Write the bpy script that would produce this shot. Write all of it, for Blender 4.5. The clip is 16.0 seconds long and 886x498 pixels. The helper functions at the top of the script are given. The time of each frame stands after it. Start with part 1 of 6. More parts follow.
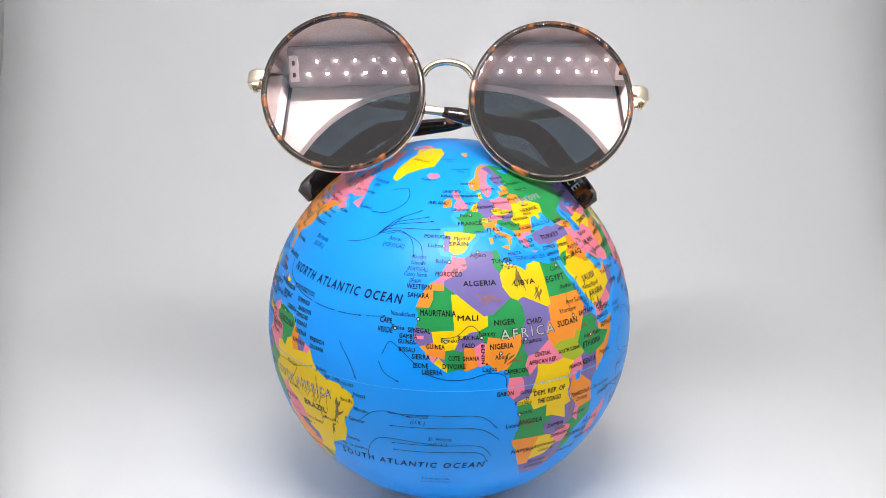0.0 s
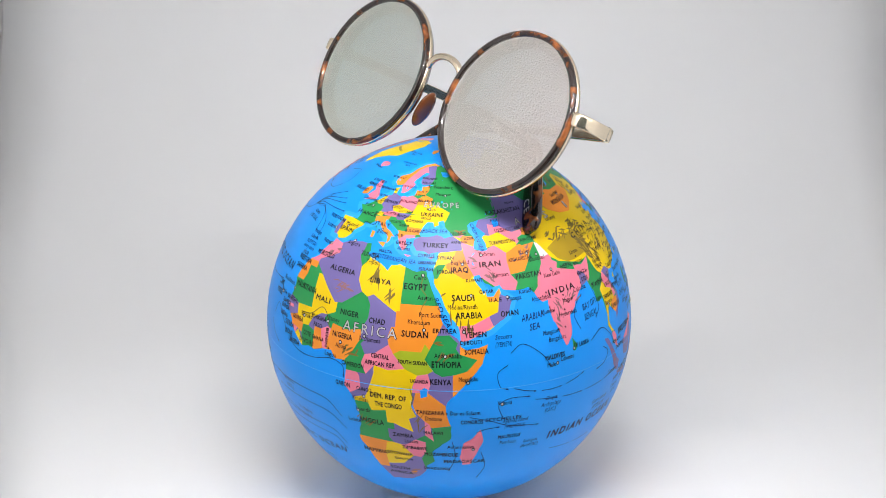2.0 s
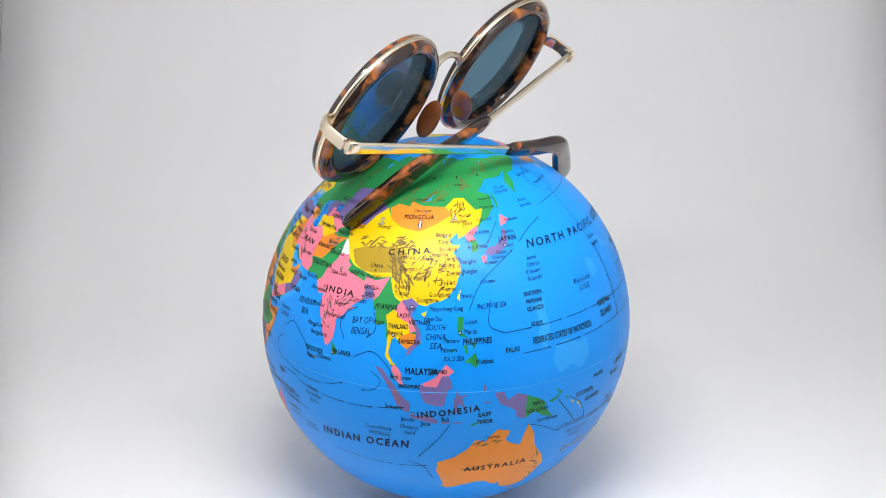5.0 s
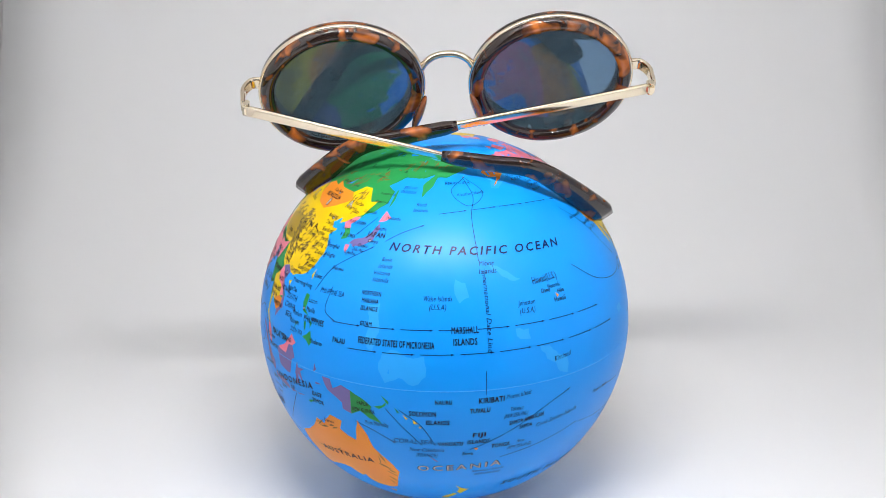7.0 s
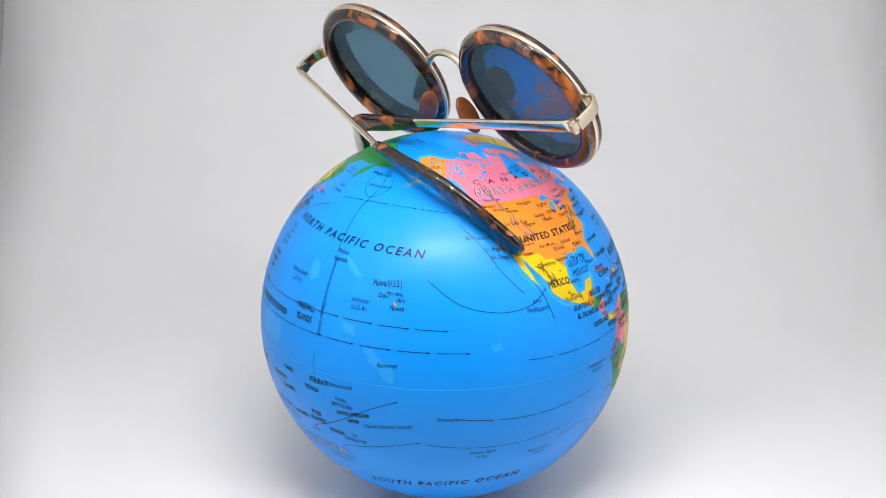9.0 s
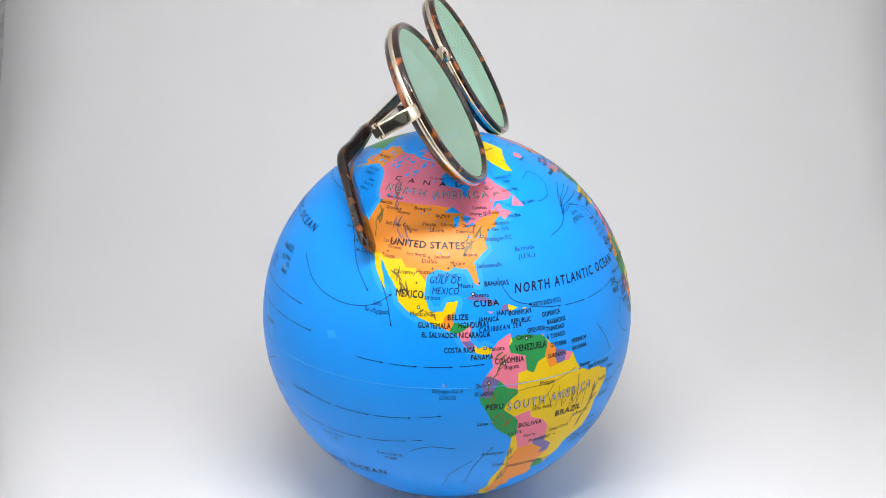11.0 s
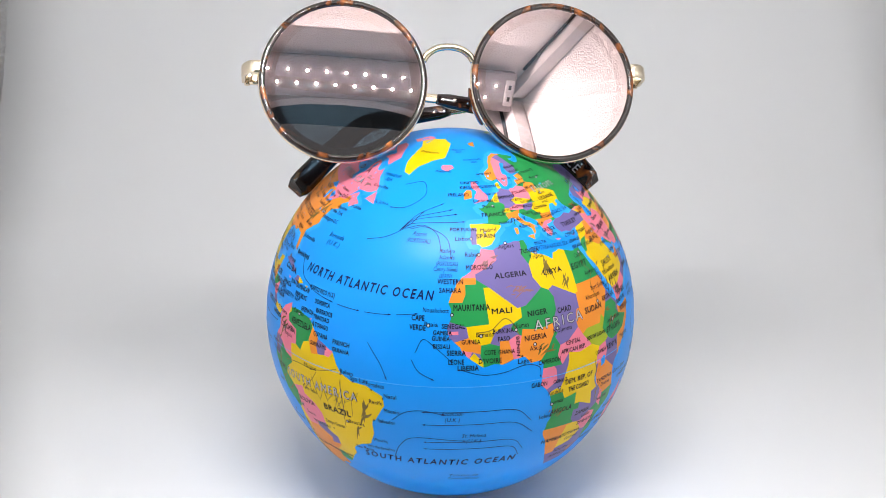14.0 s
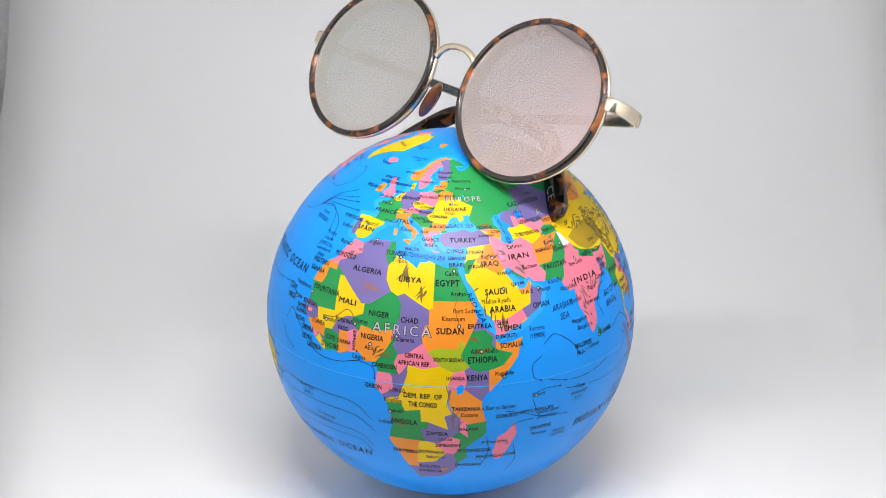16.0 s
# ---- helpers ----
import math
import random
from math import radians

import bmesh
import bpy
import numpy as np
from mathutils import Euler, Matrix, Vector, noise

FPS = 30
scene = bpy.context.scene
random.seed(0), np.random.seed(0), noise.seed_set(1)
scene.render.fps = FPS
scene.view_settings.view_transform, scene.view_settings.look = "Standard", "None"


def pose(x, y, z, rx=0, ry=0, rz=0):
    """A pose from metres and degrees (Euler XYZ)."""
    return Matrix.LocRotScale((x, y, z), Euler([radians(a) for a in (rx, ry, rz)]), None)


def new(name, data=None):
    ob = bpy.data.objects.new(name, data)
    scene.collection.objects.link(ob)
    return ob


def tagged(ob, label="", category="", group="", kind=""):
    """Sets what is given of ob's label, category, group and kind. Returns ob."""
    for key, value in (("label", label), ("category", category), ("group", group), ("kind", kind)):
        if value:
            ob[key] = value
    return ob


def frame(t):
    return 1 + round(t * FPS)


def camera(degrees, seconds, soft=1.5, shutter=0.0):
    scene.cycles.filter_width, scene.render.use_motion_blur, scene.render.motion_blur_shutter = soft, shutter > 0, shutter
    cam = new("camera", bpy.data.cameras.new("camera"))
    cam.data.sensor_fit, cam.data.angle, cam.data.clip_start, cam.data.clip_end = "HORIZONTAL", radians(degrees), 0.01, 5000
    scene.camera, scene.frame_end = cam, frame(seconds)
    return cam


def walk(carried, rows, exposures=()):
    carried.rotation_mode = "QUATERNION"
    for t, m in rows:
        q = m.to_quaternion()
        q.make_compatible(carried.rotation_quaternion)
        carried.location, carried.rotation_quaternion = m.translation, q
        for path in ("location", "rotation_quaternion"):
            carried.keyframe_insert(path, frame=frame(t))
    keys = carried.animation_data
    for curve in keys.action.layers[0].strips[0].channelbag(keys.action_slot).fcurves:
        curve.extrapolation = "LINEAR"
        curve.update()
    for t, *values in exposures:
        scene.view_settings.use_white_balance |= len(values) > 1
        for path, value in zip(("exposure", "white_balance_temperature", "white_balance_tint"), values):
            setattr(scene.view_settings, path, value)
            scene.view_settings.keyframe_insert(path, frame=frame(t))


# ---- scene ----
R = 0.068                      # radius of the globe
SECONDS = 16.0
cam = camera(33.93, SECONDS, soft=0.5)


SWAY = (0.75, 2.21, 0.18, -0.26, -0.62, -1.1, -1.7, -0.9, -0.3, 0.26, -0.1, 0.01, 0.15, -1.35, -0.18, 0.77, 0.75, 0.68, -0.08, -0.13, 1.19, -0.16, -0.36, -0.24, -0.2, 1.32, 1.0, 0.99, -0.69, -0.25, -1.25, 0.37, -0.77)   # milliradians of nod, every half second


def camera_pose(t):
    # a slow push in towards the globe, held by hand
    x = R * (0.0321 + 0.00633 * t)
    y = -R * (7.59157 - 0.03181 * t + 0.001428 * t * t)
    z = R + R * (2.8579 + 0.00181 * t)
    pitch = math.degrees(-0.313159 - 0.001794 * t + 0.0000578 * t * t + 0.001 * SWAY[round(t * 2)])
    yaw = math.degrees(0.00389 + 0.000919 * t)
    return pose(x, y, z, 90 + pitch, 0.4348, yaw)


walk(cam, [(k * 0.5, camera_pose(k * 0.5)) for k in range(33)])

# ---- world and exposure ----
world = bpy.data.worlds.new("dim_room")
world.use_nodes = True
scene.world = world
world.node_tree.nodes["Background"].inputs[0].default_value = (0.30, 0.36, 0.38, 1)
world.node_tree.nodes["Background"].inputs[1].default_value = 0.40
scene.view_settings.exposure = 0.0
LED_STRENGTH = 9700.0

# ---- materials ----
def srgb(r, g, b):
    def f(c):
        c = c / 255
        return c / 12.92 if c <= 0.04045 else ((c + 0.055) / 1.055) ** 2.4
    return (f(r), f(g), f(b), 1)


def material(name, color, rough=0.5, metal=0.0, spec=0.5, noise_scale=0.0, amount=0.0, bump=0.0, bump_scale=0.0, coat=0.0):
    m = bpy.data.materials.new(name)
    m.use_nodes = True
    nt = m.node_tree
    b = nt.nodes["Principled BSDF"]
    b.inputs["Base Color"].default_value = color
    b.inputs["Roughness"].default_value = rough
    b.inputs["Metallic"].default_value = metal
    b.inputs["Specular IOR Level"].default_value = spec
    b.inputs["Coat Weight"].default_value = coat
    b.inputs["Coat Roughness"].default_value = 0.06
    co = nt.nodes.new("ShaderNodeTexCoord")
    if noise_scale:
        n = nt.nodes.new("ShaderNodeTexNoise")
        n.inputs["Scale"].default_value = noise_scale
        n.inputs["Detail"].default_value = 5
        nt.links.new(co.outputs["Object"], n.inputs["Vector"])
        mx = nt.nodes.new("ShaderNodeMix")
        mx.data_type = "RGBA"
        mx.inputs["A"].default_value = tuple(c * (1 - amount) for c in color[:3]) + (1,)
        mx.inputs["B"].default_value = tuple(min(1, c * (1 + amount)) for c in color[:3]) + (1,)
        nt.links.new(n.outputs["Fac"], mx.inputs["Factor"])
        nt.links.new(mx.outputs["Result"], b.inputs["Base Color"])
        r = nt.nodes.new("ShaderNodeMapRange")
        r.inputs["To Min"].default_value = max(0.02, rough - 0.06)
        r.inputs["To Max"].default_value = rough + 0.06
        nt.links.new(n.outputs["Fac"], r.inputs["Value"])
        nt.links.new(r.outputs["Result"], b.inputs["Roughness"])
    if bump:
        n2 = nt.nodes.new("ShaderNodeTexNoise")
        n2.inputs["Scale"].default_value = bump_scale
        n2.inputs["Detail"].default_value = 3
        nt.links.new(co.outputs["Object"], n2.inputs["Vector"])
        bp = nt.nodes.new("ShaderNodeBump")
        bp.inputs["Strength"].default_value = bump
        bp.inputs["Distance"].default_value = 0.002
        nt.links.new(n2.outputs["Fac"], bp.inputs["Height"])
        nt.links.new(bp.outputs["Normal"], b.inputs["Normal"])
    return m


def print_ink(name, color):
    # ink on glossy vinyl, with a faint mottle
    color = tuple(c * 0.86 for c in color[:3]) + (1,)
    return material(name, color, rough=0.36, spec=0.24, noise_scale=90, amount=0.05)


INK = {
    "blue": print_ink("ocean_blue_vinyl", srgb(14, 155, 255)),
    "shelf": print_ink("shelf_blue_vinyl", srgb(44, 168, 255)),
    "yellow": print_ink("yellow_ink", srgb(240, 202, 0)),
    "pink": print_ink("pink_ink", srgb(240, 128, 152)),
    "orange": print_ink("orange_ink", srgb(242, 146, 44)),
    "green": print_ink("green_ink", srgb(42, 150, 80)),
    "purple": print_ink("purple_ink", srgb(120, 108, 168)),
    "olive": print_ink("olive_ink", srgb(168, 184, 40)),
    "ochre": print_ink("ochre_ink", srgb(176, 146, 30)),
    "pale": print_ink("pale_ink", srgb(225, 225, 225)),
    "black": print_ink("black_ink", srgb(26, 26, 34)),
    "navy": print_ink("navy_ink", srgb(12, 26, 82)),
    "white": print_ink("white_ink", srgb(186, 184, 188)),
    "brown": print_ink("brown_ink", srgb(128, 108, 48)),
    "shade": print_ink("shade_ink", srgb(150, 108, 112)),
    "seam": print_ink("seam_vinyl", srgb(60, 170, 255)),
}

GOLD = material("pale_gold_metal", (0.86, 0.74, 0.56, 1), rough=0.16, metal=1.0, noise_scale=300, amount=0.04)
SHEET = material("white_backdrop_sheet", (0.90, 0.90, 0.90, 1), rough=0.6, spec=0.25, noise_scale=6, amount=0.012)
FABRIC = material("silver_white_box_lining", (0.94, 0.94, 0.94, 1), rough=0.40, metal=0.12, spec=0.9, noise_scale=20, amount=0.05, bump=0.6, bump_scale=760)
SEAM_DARK = material("dark_seam", (0.05, 0.05, 0.055, 1), rough=0.7, noise_scale=60, amount=0.2)
BOARD = material("pale_lamp_board", (0.34, 0.33, 0.34, 1), rough=0.45, noise_scale=60, amount=0.08)
TRIM = material("grey_box_binding", (0.74, 0.74, 0.75, 1), rough=0.5, noise_scale=200, amount=0.2)


def tortoise():
    m = bpy.data.materials.new("tortoiseshell_acetate")
    m.use_nodes = True
    nt = m.node_tree
    b = nt.nodes["Principled BSDF"]
    co = nt.nodes.new("ShaderNodeTexCoord")
    n = nt.nodes.new("ShaderNodeTexNoise")
    n.inputs["Scale"].default_value = 125
    n.inputs["Detail"].default_value = 2
    n.inputs["Distortion"].default_value = 0.6
    nt.links.new(co.outputs["Object"], n.inputs["Vector"])
    r = nt.nodes.new("ShaderNodeValToRGB")
    r.color_ramp.elements[0].position, r.color_ramp.elements[0].color = 0.535, (0.016, 0.008, 0.006, 1)
    r.color_ramp.elements[1].position, r.color_ramp.elements[1].color = 0.72, (0.40, 0.11, 0.018, 1)
    nt.links.new(n.outputs["Fac"], r.inputs["Fac"])
    nt.links.new(r.outputs["Color"], b.inputs["Base Color"])
    b.inputs["Roughness"].default_value = 0.09
    b.inputs["Coat Weight"].default_value = 0.5
    return m


TORTOISE = tortoise()
AMBER = material("amber_acetate", (0.16, 0.045, 0.012, 1), rough=0.1, noise_scale=110, amount=0.7, coat=0.5)


def lens_front():
    # interference mirror: rose face on, green towards grazing angles, partly see-through
    m = bpy.data.materials.new("rose_mirror_coating")
    m.use_nodes = True
    nt = m.node_tree
    nt.nodes.remove(nt.nodes["Principled BSDF"])
    lw = nt.nodes.new("ShaderNodeLayerWeight")
    lw.inputs["Blend"].default_value = 0.5
    ramp = nt.nodes.new("ShaderNodeValToRGB")
    e = ramp.color_ramp.elements
    e[0].position, e[0].color = 0.16, (0.58, 0.44, 0.42, 1)
    e[1].position, e[1].color = 0.80, (0.64, 1.0, 0.76, 1)
    for at, c in ((0.28, (0.90, 0.83, 0.76, 1)), (0.41, (0.97, 1.0, 0.88, 1)), (0.58, (0.82, 1.0, 0.84, 1))):
        k = e.new(at)
        k.color = c
    nt.links.new(lw.outputs["Facing"], ramp.inputs["Fac"])
    gl = nt.nodes.new("ShaderNodeBsdfGlossy")
    gl.inputs["Roughness"].default_value = 0.006
    nt.links.new(ramp.outputs["Color"], gl.inputs["Color"])
    tr = nt.nodes.new("ShaderNodeBsdfTransparent")
    tr.inputs[0].default_value = (0.80, 0.98, 1.0, 1)
    mx = nt.nodes.new("ShaderNodeMixShader")
    mx.inputs[0].default_value = 0.165
    nt.links.new(gl.outputs[0], mx.inputs[1])
    nt.links.new(tr.outputs[0], mx.inputs[2])
    nt.links.new(mx.outputs[0], nt.nodes["Material Output"].inputs[0])
    return m


def lens_back():
    # dark smoke tint with a faint gloss
    m = bpy.data.materials.new("smoke_tint")
    m.use_nodes = True
    nt = m.node_tree
    b = nt.nodes["Principled BSDF"]
    b.inputs["Base Color"].default_value = (0.02, 0.04, 0.055, 1)
    b.inputs["Roughness"].default_value = 0.05
    tr = nt.nodes.new("ShaderNodeBsdfTransparent")
    tr.inputs[0].default_value = (0.37, 0.50, 0.64, 1)
    mx = nt.nodes.new("ShaderNodeMixShader")
    mx.inputs[0].default_value = 0.90
    nt.links.new(b.outputs[0], mx.inputs[1])
    nt.links.new(tr.outputs[0], mx.inputs[2])
    nt.links.new(mx.outputs[0], nt.nodes["Material Output"].inputs[0])
    return m


LENS_FRONT, LENS_BACK = lens_front(), lens_back()


def glow(name, color, strength):
    m = bpy.data.materials.new(name)
    m.use_nodes = True
    nt = m.node_tree
    nt.nodes.clear()
    e = nt.nodes.new("ShaderNodeEmission")
    e.inputs[0].default_value, e.inputs[1].default_value = color, strength
    o = nt.nodes.new("ShaderNodeOutputMaterial")
    nt.links.new(e.outputs[0], o.inputs[0])
    return m


ROOM = material("dim_room_plaster", (0.22, 0.26, 0.28, 1), rough=0.9, noise_scale=3, amount=0.1)
LED = glow("white_diode_glow", (1.0, 0.985, 0.985, 1), LED_STRENGTH)


# ---- mesh helpers ----
def mesh_from(name, bm, mats, smooth=True):
    me = bpy.data.meshes.new(name)
    bm.to_mesh(me)
    bm.free()
    for m in mats if isinstance(mats, (list, tuple)) else [mats]:
        me.materials.append(m)
    if smooth:
        for p in me.polygons:
            p.use_smooth = True
    return me


def part(name, bm, mats, parent, label="", smooth=True):
    ob = new(name, mesh_from(name, bm, mats, smooth))
    ob.parent = parent
    return tagged(ob, label)


def block(x0, x1, y0, y1, z0, z1, bevel=0.0):
    bm = bmesh.new()
    bmesh.ops.create_cube(bm, size=1, matrix=Matrix.Translation(((x0 + x1) / 2, (y0 + y1) / 2, (z0 + z1) / 2)) @ Matrix.Diagonal((x1 - x0, y1 - y0, z1 - z0, 1)))
    if bevel:
        bmesh.ops.bevel(bm, geom=bm.edges[:], offset=bevel, segments=2, affect="EDGES")
    return bm


def smooth_path(points, steps):
    # a Catmull-Rom line through the points
    pts = [Vector(p) for p in points]
    pts = [2 * pts[0] - pts[1]] + pts + [2 * pts[-1] - pts[-2]]
    out = []
    for i in range(1, len(pts) - 2):
        a, b, c, d = pts[i - 1:i + 3]
        for k in range(steps):
            t = k / steps
            out.append(0.5 * (2 * b + (c - a) * t + (2 * a - 5 * b + 4 * c - d) * t * t + (3 * b - a - 3 * c + d) * t ** 3))
    return out + [pts[-2]]


def sweep(path, sizes, up=(0, 0, 1), sides=12, square=2.0):
    """A rod along path; sizes(u): half thickness and half height; square above 2 makes the section boxier."""
    bm = bmesh.new()
    rings = []
    n = len(path)
    for i, p in enumerate(path):
        d = (path[min(i + 1, n - 1)] - path[max(i - 1, 0)]).normalized()
        side = d.cross(Vector(up)).normalized()
        top = side.cross(d).normalized()
        a, b = sizes(i / (n - 1))
        ring = []
        for k in range(sides):
            w = 2 * math.pi * (k + 0.5) / sides
            c, s = math.cos(w), math.sin(w)
            c = math.copysign(abs(c) ** (2 / square), c)
            s = math.copysign(abs(s) ** (2 / square), s)
            ring.append(bm.verts.new(p + side * a * c + top * b * s))
        rings.append(ring)
    for r0, r1 in zip(rings, rings[1:]):
        for k in range(sides):
            bm.faces.new((r0[k], r0[(k + 1) % sides], r1[(k + 1) % sides], r1[k]))
    bm.faces.new(rings[0][::-1])
    bm.faces.new(rings[-1])
    bmesh.ops.recalc_face_normals(bm, faces=bm.faces[:])
    return bm


def lathe(profile, center, segments=96):
    """A closed profile of (radius, depth) turned round the y axis through center."""
    bm = bmesh.new()
    rings = []
    for r, y in profile:
        rings.append([bm.verts.new((center[0] + r * math.cos(2 * math.pi * k / segments), center[1] + y, center[2] + r * math.sin(2 * math.pi * k / segments))) for k in range(segments)])
    m = len(profile)
    for i in range(m):
        for k in range(segments):
            bm.faces.new((rings[i][k], rings[i][(k + 1) % segments], rings[(i + 1) % m][(k + 1) % segments], rings[(i + 1) % m][k]))
    bmesh.ops.recalc_face_normals(bm, faces=bm.faces[:])
    return bm


def disc(radius, y, dome, center, segments=96, rings=8):
    bm = bmesh.new()
    mid = bm.verts.new((center[0], center[1] + y - dome, center[2]))
    old = None
    for j in range(1, rings + 1):
        r = radius * j / rings
        h = y - dome * (1 - (j / rings) ** 2)
        ring = [bm.verts.new((center[0] + r * math.cos(2 * math.pi * k / segments), center[1] + h, center[2] + r * math.sin(2 * math.pi * k / segments))) for k in range(segments)]
        for k in range(segments):
            k2 = (k + 1) % segments
            if old:
                bm.faces.new((old[k], old[k2], ring[k2], ring[k]))
            else:
                bm.faces.new((mid, ring[k2], ring[k]))
        old = ring
    bmesh.ops.recalc_face_normals(bm, faces=bm.faces[:])
    return bm

# ---- the light box round the globe ----
FRONT, BACK, TOP = -0.20, 0.36, 0.362
LEFT_FRONT, LEFT_BACK, RIGHT_FRONT, RIGHT_BACK = -0.115, -0.31, 0.121, 0.33
WALL = 0.006


def left_at(y):
    # the side panels splay out towards the back
    return LEFT_FRONT + (LEFT_BACK - LEFT_FRONT) * (y - FRONT) / (BACK - FRONT)


def right_at(y):
    return RIGHT_FRONT + (RIGHT_BACK - RIGHT_FRONT) * (y - FRONT) / (BACK - FRONT)


def splayed(side, inset, thick, y0, y1, z0, z1):
    # a slab that runs along a side panel, inset from its inner face
    bm = bmesh.new()
    corner = []
    for y in (y0, y1):
        e = left_at(y) + inset if side < 0 else right_at(y) - inset
        f = e - side * thick
        corner.append((e, f, y))
    v = [bm.verts.new((x, y, z)) for z in (z0, z1) for x, y in ((corner[0][0], y0), (corner[0][1], y0), (corner[1][1], y1), (corner[1][0], y1))]
    for q in ((0, 1, 2, 3), (4, 5, 6, 7), (0, 1, 5, 4), (1, 2, 6, 5), (2, 3, 7, 6), (3, 0, 4, 7)):
        bm.faces.new([v[k] for k in q])
    bmesh.ops.recalc_face_normals(bm, faces=bm.faces[:])
    return bm


PITCH = 0.0123                 # from diode to diode


def backdrop_sheet():
    # floor that curves up into the back, one seamless sheet
    bend, y_end = 0.21, BACK - 0.012
    prof = [(FRONT + 0.002, 0.0), (-0.12, 0.0), (0.0, 0.0), (0.08, 0.0)]
    for k in range(0, 17):
        a = math.radians(90 * k / 16)
        prof.append((y_end - bend + bend * math.sin(a), bend - bend * math.cos(a)))
    prof.append((y_end, TOP - 0.01))
    bm = bmesh.new()
    rows = []
    for y, z in prof:
        rows.append([bm.verts.new((x, y, z)) for x in np.linspace(max(left_at(y) + 0.004, -0.259), min(right_at(y) - 0.004, 0.264), 13)])
    for a, b in zip(rows, rows[1:]):
        for k in range(12):
            bm.faces.new((a[k], a[k + 1], b[k + 1], b[k]))
    ob = new("backdrop", mesh_from("backdrop", bm, SHEET))
    so = ob.modifiers.new("thickness", "SOLIDIFY")
    so.thickness, so.offset = 0.0015, -1
    return tagged(ob, "seamless white backdrop sheet curving from floor to back", "backdrop", kind="structure")


backdrop_sheet()


def wall(name, bm):
    ob = new(name, mesh_from(name, bm, FABRIC, smooth=False))
    return tagged(ob, "silver white lined panel of the light box", "wall", kind="structure")


wall("wall_left", splayed(-1, 0.0, -WALL, FRONT, BACK, -0.004, TOP))
wall("wall_right", splayed(1, 0.0, -WALL, FRONT, BACK, -0.004, TOP))
wall("wall_back", block(LEFT_BACK - WALL, RIGHT_BACK + WALL, BACK, BACK + WALL, -0.004, TOP))
tagged(new("ceiling", mesh_from("ceiling", block(LEFT_BACK - WALL, RIGHT_BACK + WALL, FRONT - WALL, BACK + WALL, TOP, TOP + WALL), FABRIC, smooth=False)), "silver white lined top of the light box", "ceiling", kind="structure")
tagged(new("floor", mesh_from("floor", block(LEFT_BACK - WALL, RIGHT_BACK + WALL, FRONT - WALL, BACK + WALL, -0.012, -0.005), FABRIC, smooth=False)), "white lined floor panel of the light box", "floor", kind="structure")


def front_wall(mid, half_w, z0, z1, rise):
    # front flap with the arched opening that the camera looks through
    hole = [(mid - half_w, z0), (mid + half_w, z0)]
    for k in range(0, 25):
        a = math.pi * k / 24
        c, d = math.cos(a), math.sin(a)
        hole.append((mid + half_w * math.copysign(abs(c) ** 0.76, c), z1 - rise + rise * d ** 0.76))
    bm = bmesh.new()
    n = len(hole)
    rim = [(x, z) for x, z in hole]
    outer = []
    cz = (z0 + z1) / 2
    for x, z in rim:
        # project each rim point outwards onto the panel's edge
        dx, dz = x, z - cz
        side = RIGHT_FRONT + WALL if dx > 0 else WALL - LEFT_FRONT
        s = min(side / abs(dx) if dx else 9e9, (TOP - cz) / dz if dz > 0 else ((cz + 0.004) / -dz if dz < 0 else 9e9))
        outer.append((dx * s, cz + dz * s))
    x0, x1 = LEFT_FRONT - WALL, RIGHT_FRONT + WALL
    corners = [(x0, -0.004), (x1, -0.004), (x1, TOP), (x0, TOP)]
    vi = [bm.verts.new((x, FRONT, z)) for x, z in rim]
    vo = [bm.verts.new((x, FRONT, z)) for x, z in outer]
    for k in range(n):
        k2 = (k + 1) % n
        a, b = outer[k], outer[k2]
        extra = []
        for c in corners:
            on = (abs(a[0] - c[0]) < 1e-6 and abs(b[1] - c[1]) < 1e-6) or (abs(a[1] - c[1]) < 1e-6 and abs(b[0] - c[0]) < 1e-6)
            if on and abs(a[0] - b[0]) > 1e-6 and abs(a[1] - b[1]) > 1e-6:
                extra.append(bm.verts.new((c[0], FRONT, c[1])))
        bm.faces.new([vi[k], vi[k2], vo[k2]] + extra + [vo[k]])
    ext = bmesh.ops.extrude_face_region(bm, geom=bm.faces[:])
    bmesh.ops.translate(bm, vec=(0, -WALL, 0), verts=[v for v in ext["geom"] if isinstance(v, bmesh.types.BMVert)])
    bmesh.ops.recalc_face_normals(bm, faces=bm.faces[:])
    ob = new("wall_front", mesh_from("wall_front", bm, FABRIC, smooth=False))
    return tagged(ob, "front flap of the light box with an arched opening", "wall", kind="structure")


front_wall(0.003, 0.114, 0.085, 0.350, 0.18)


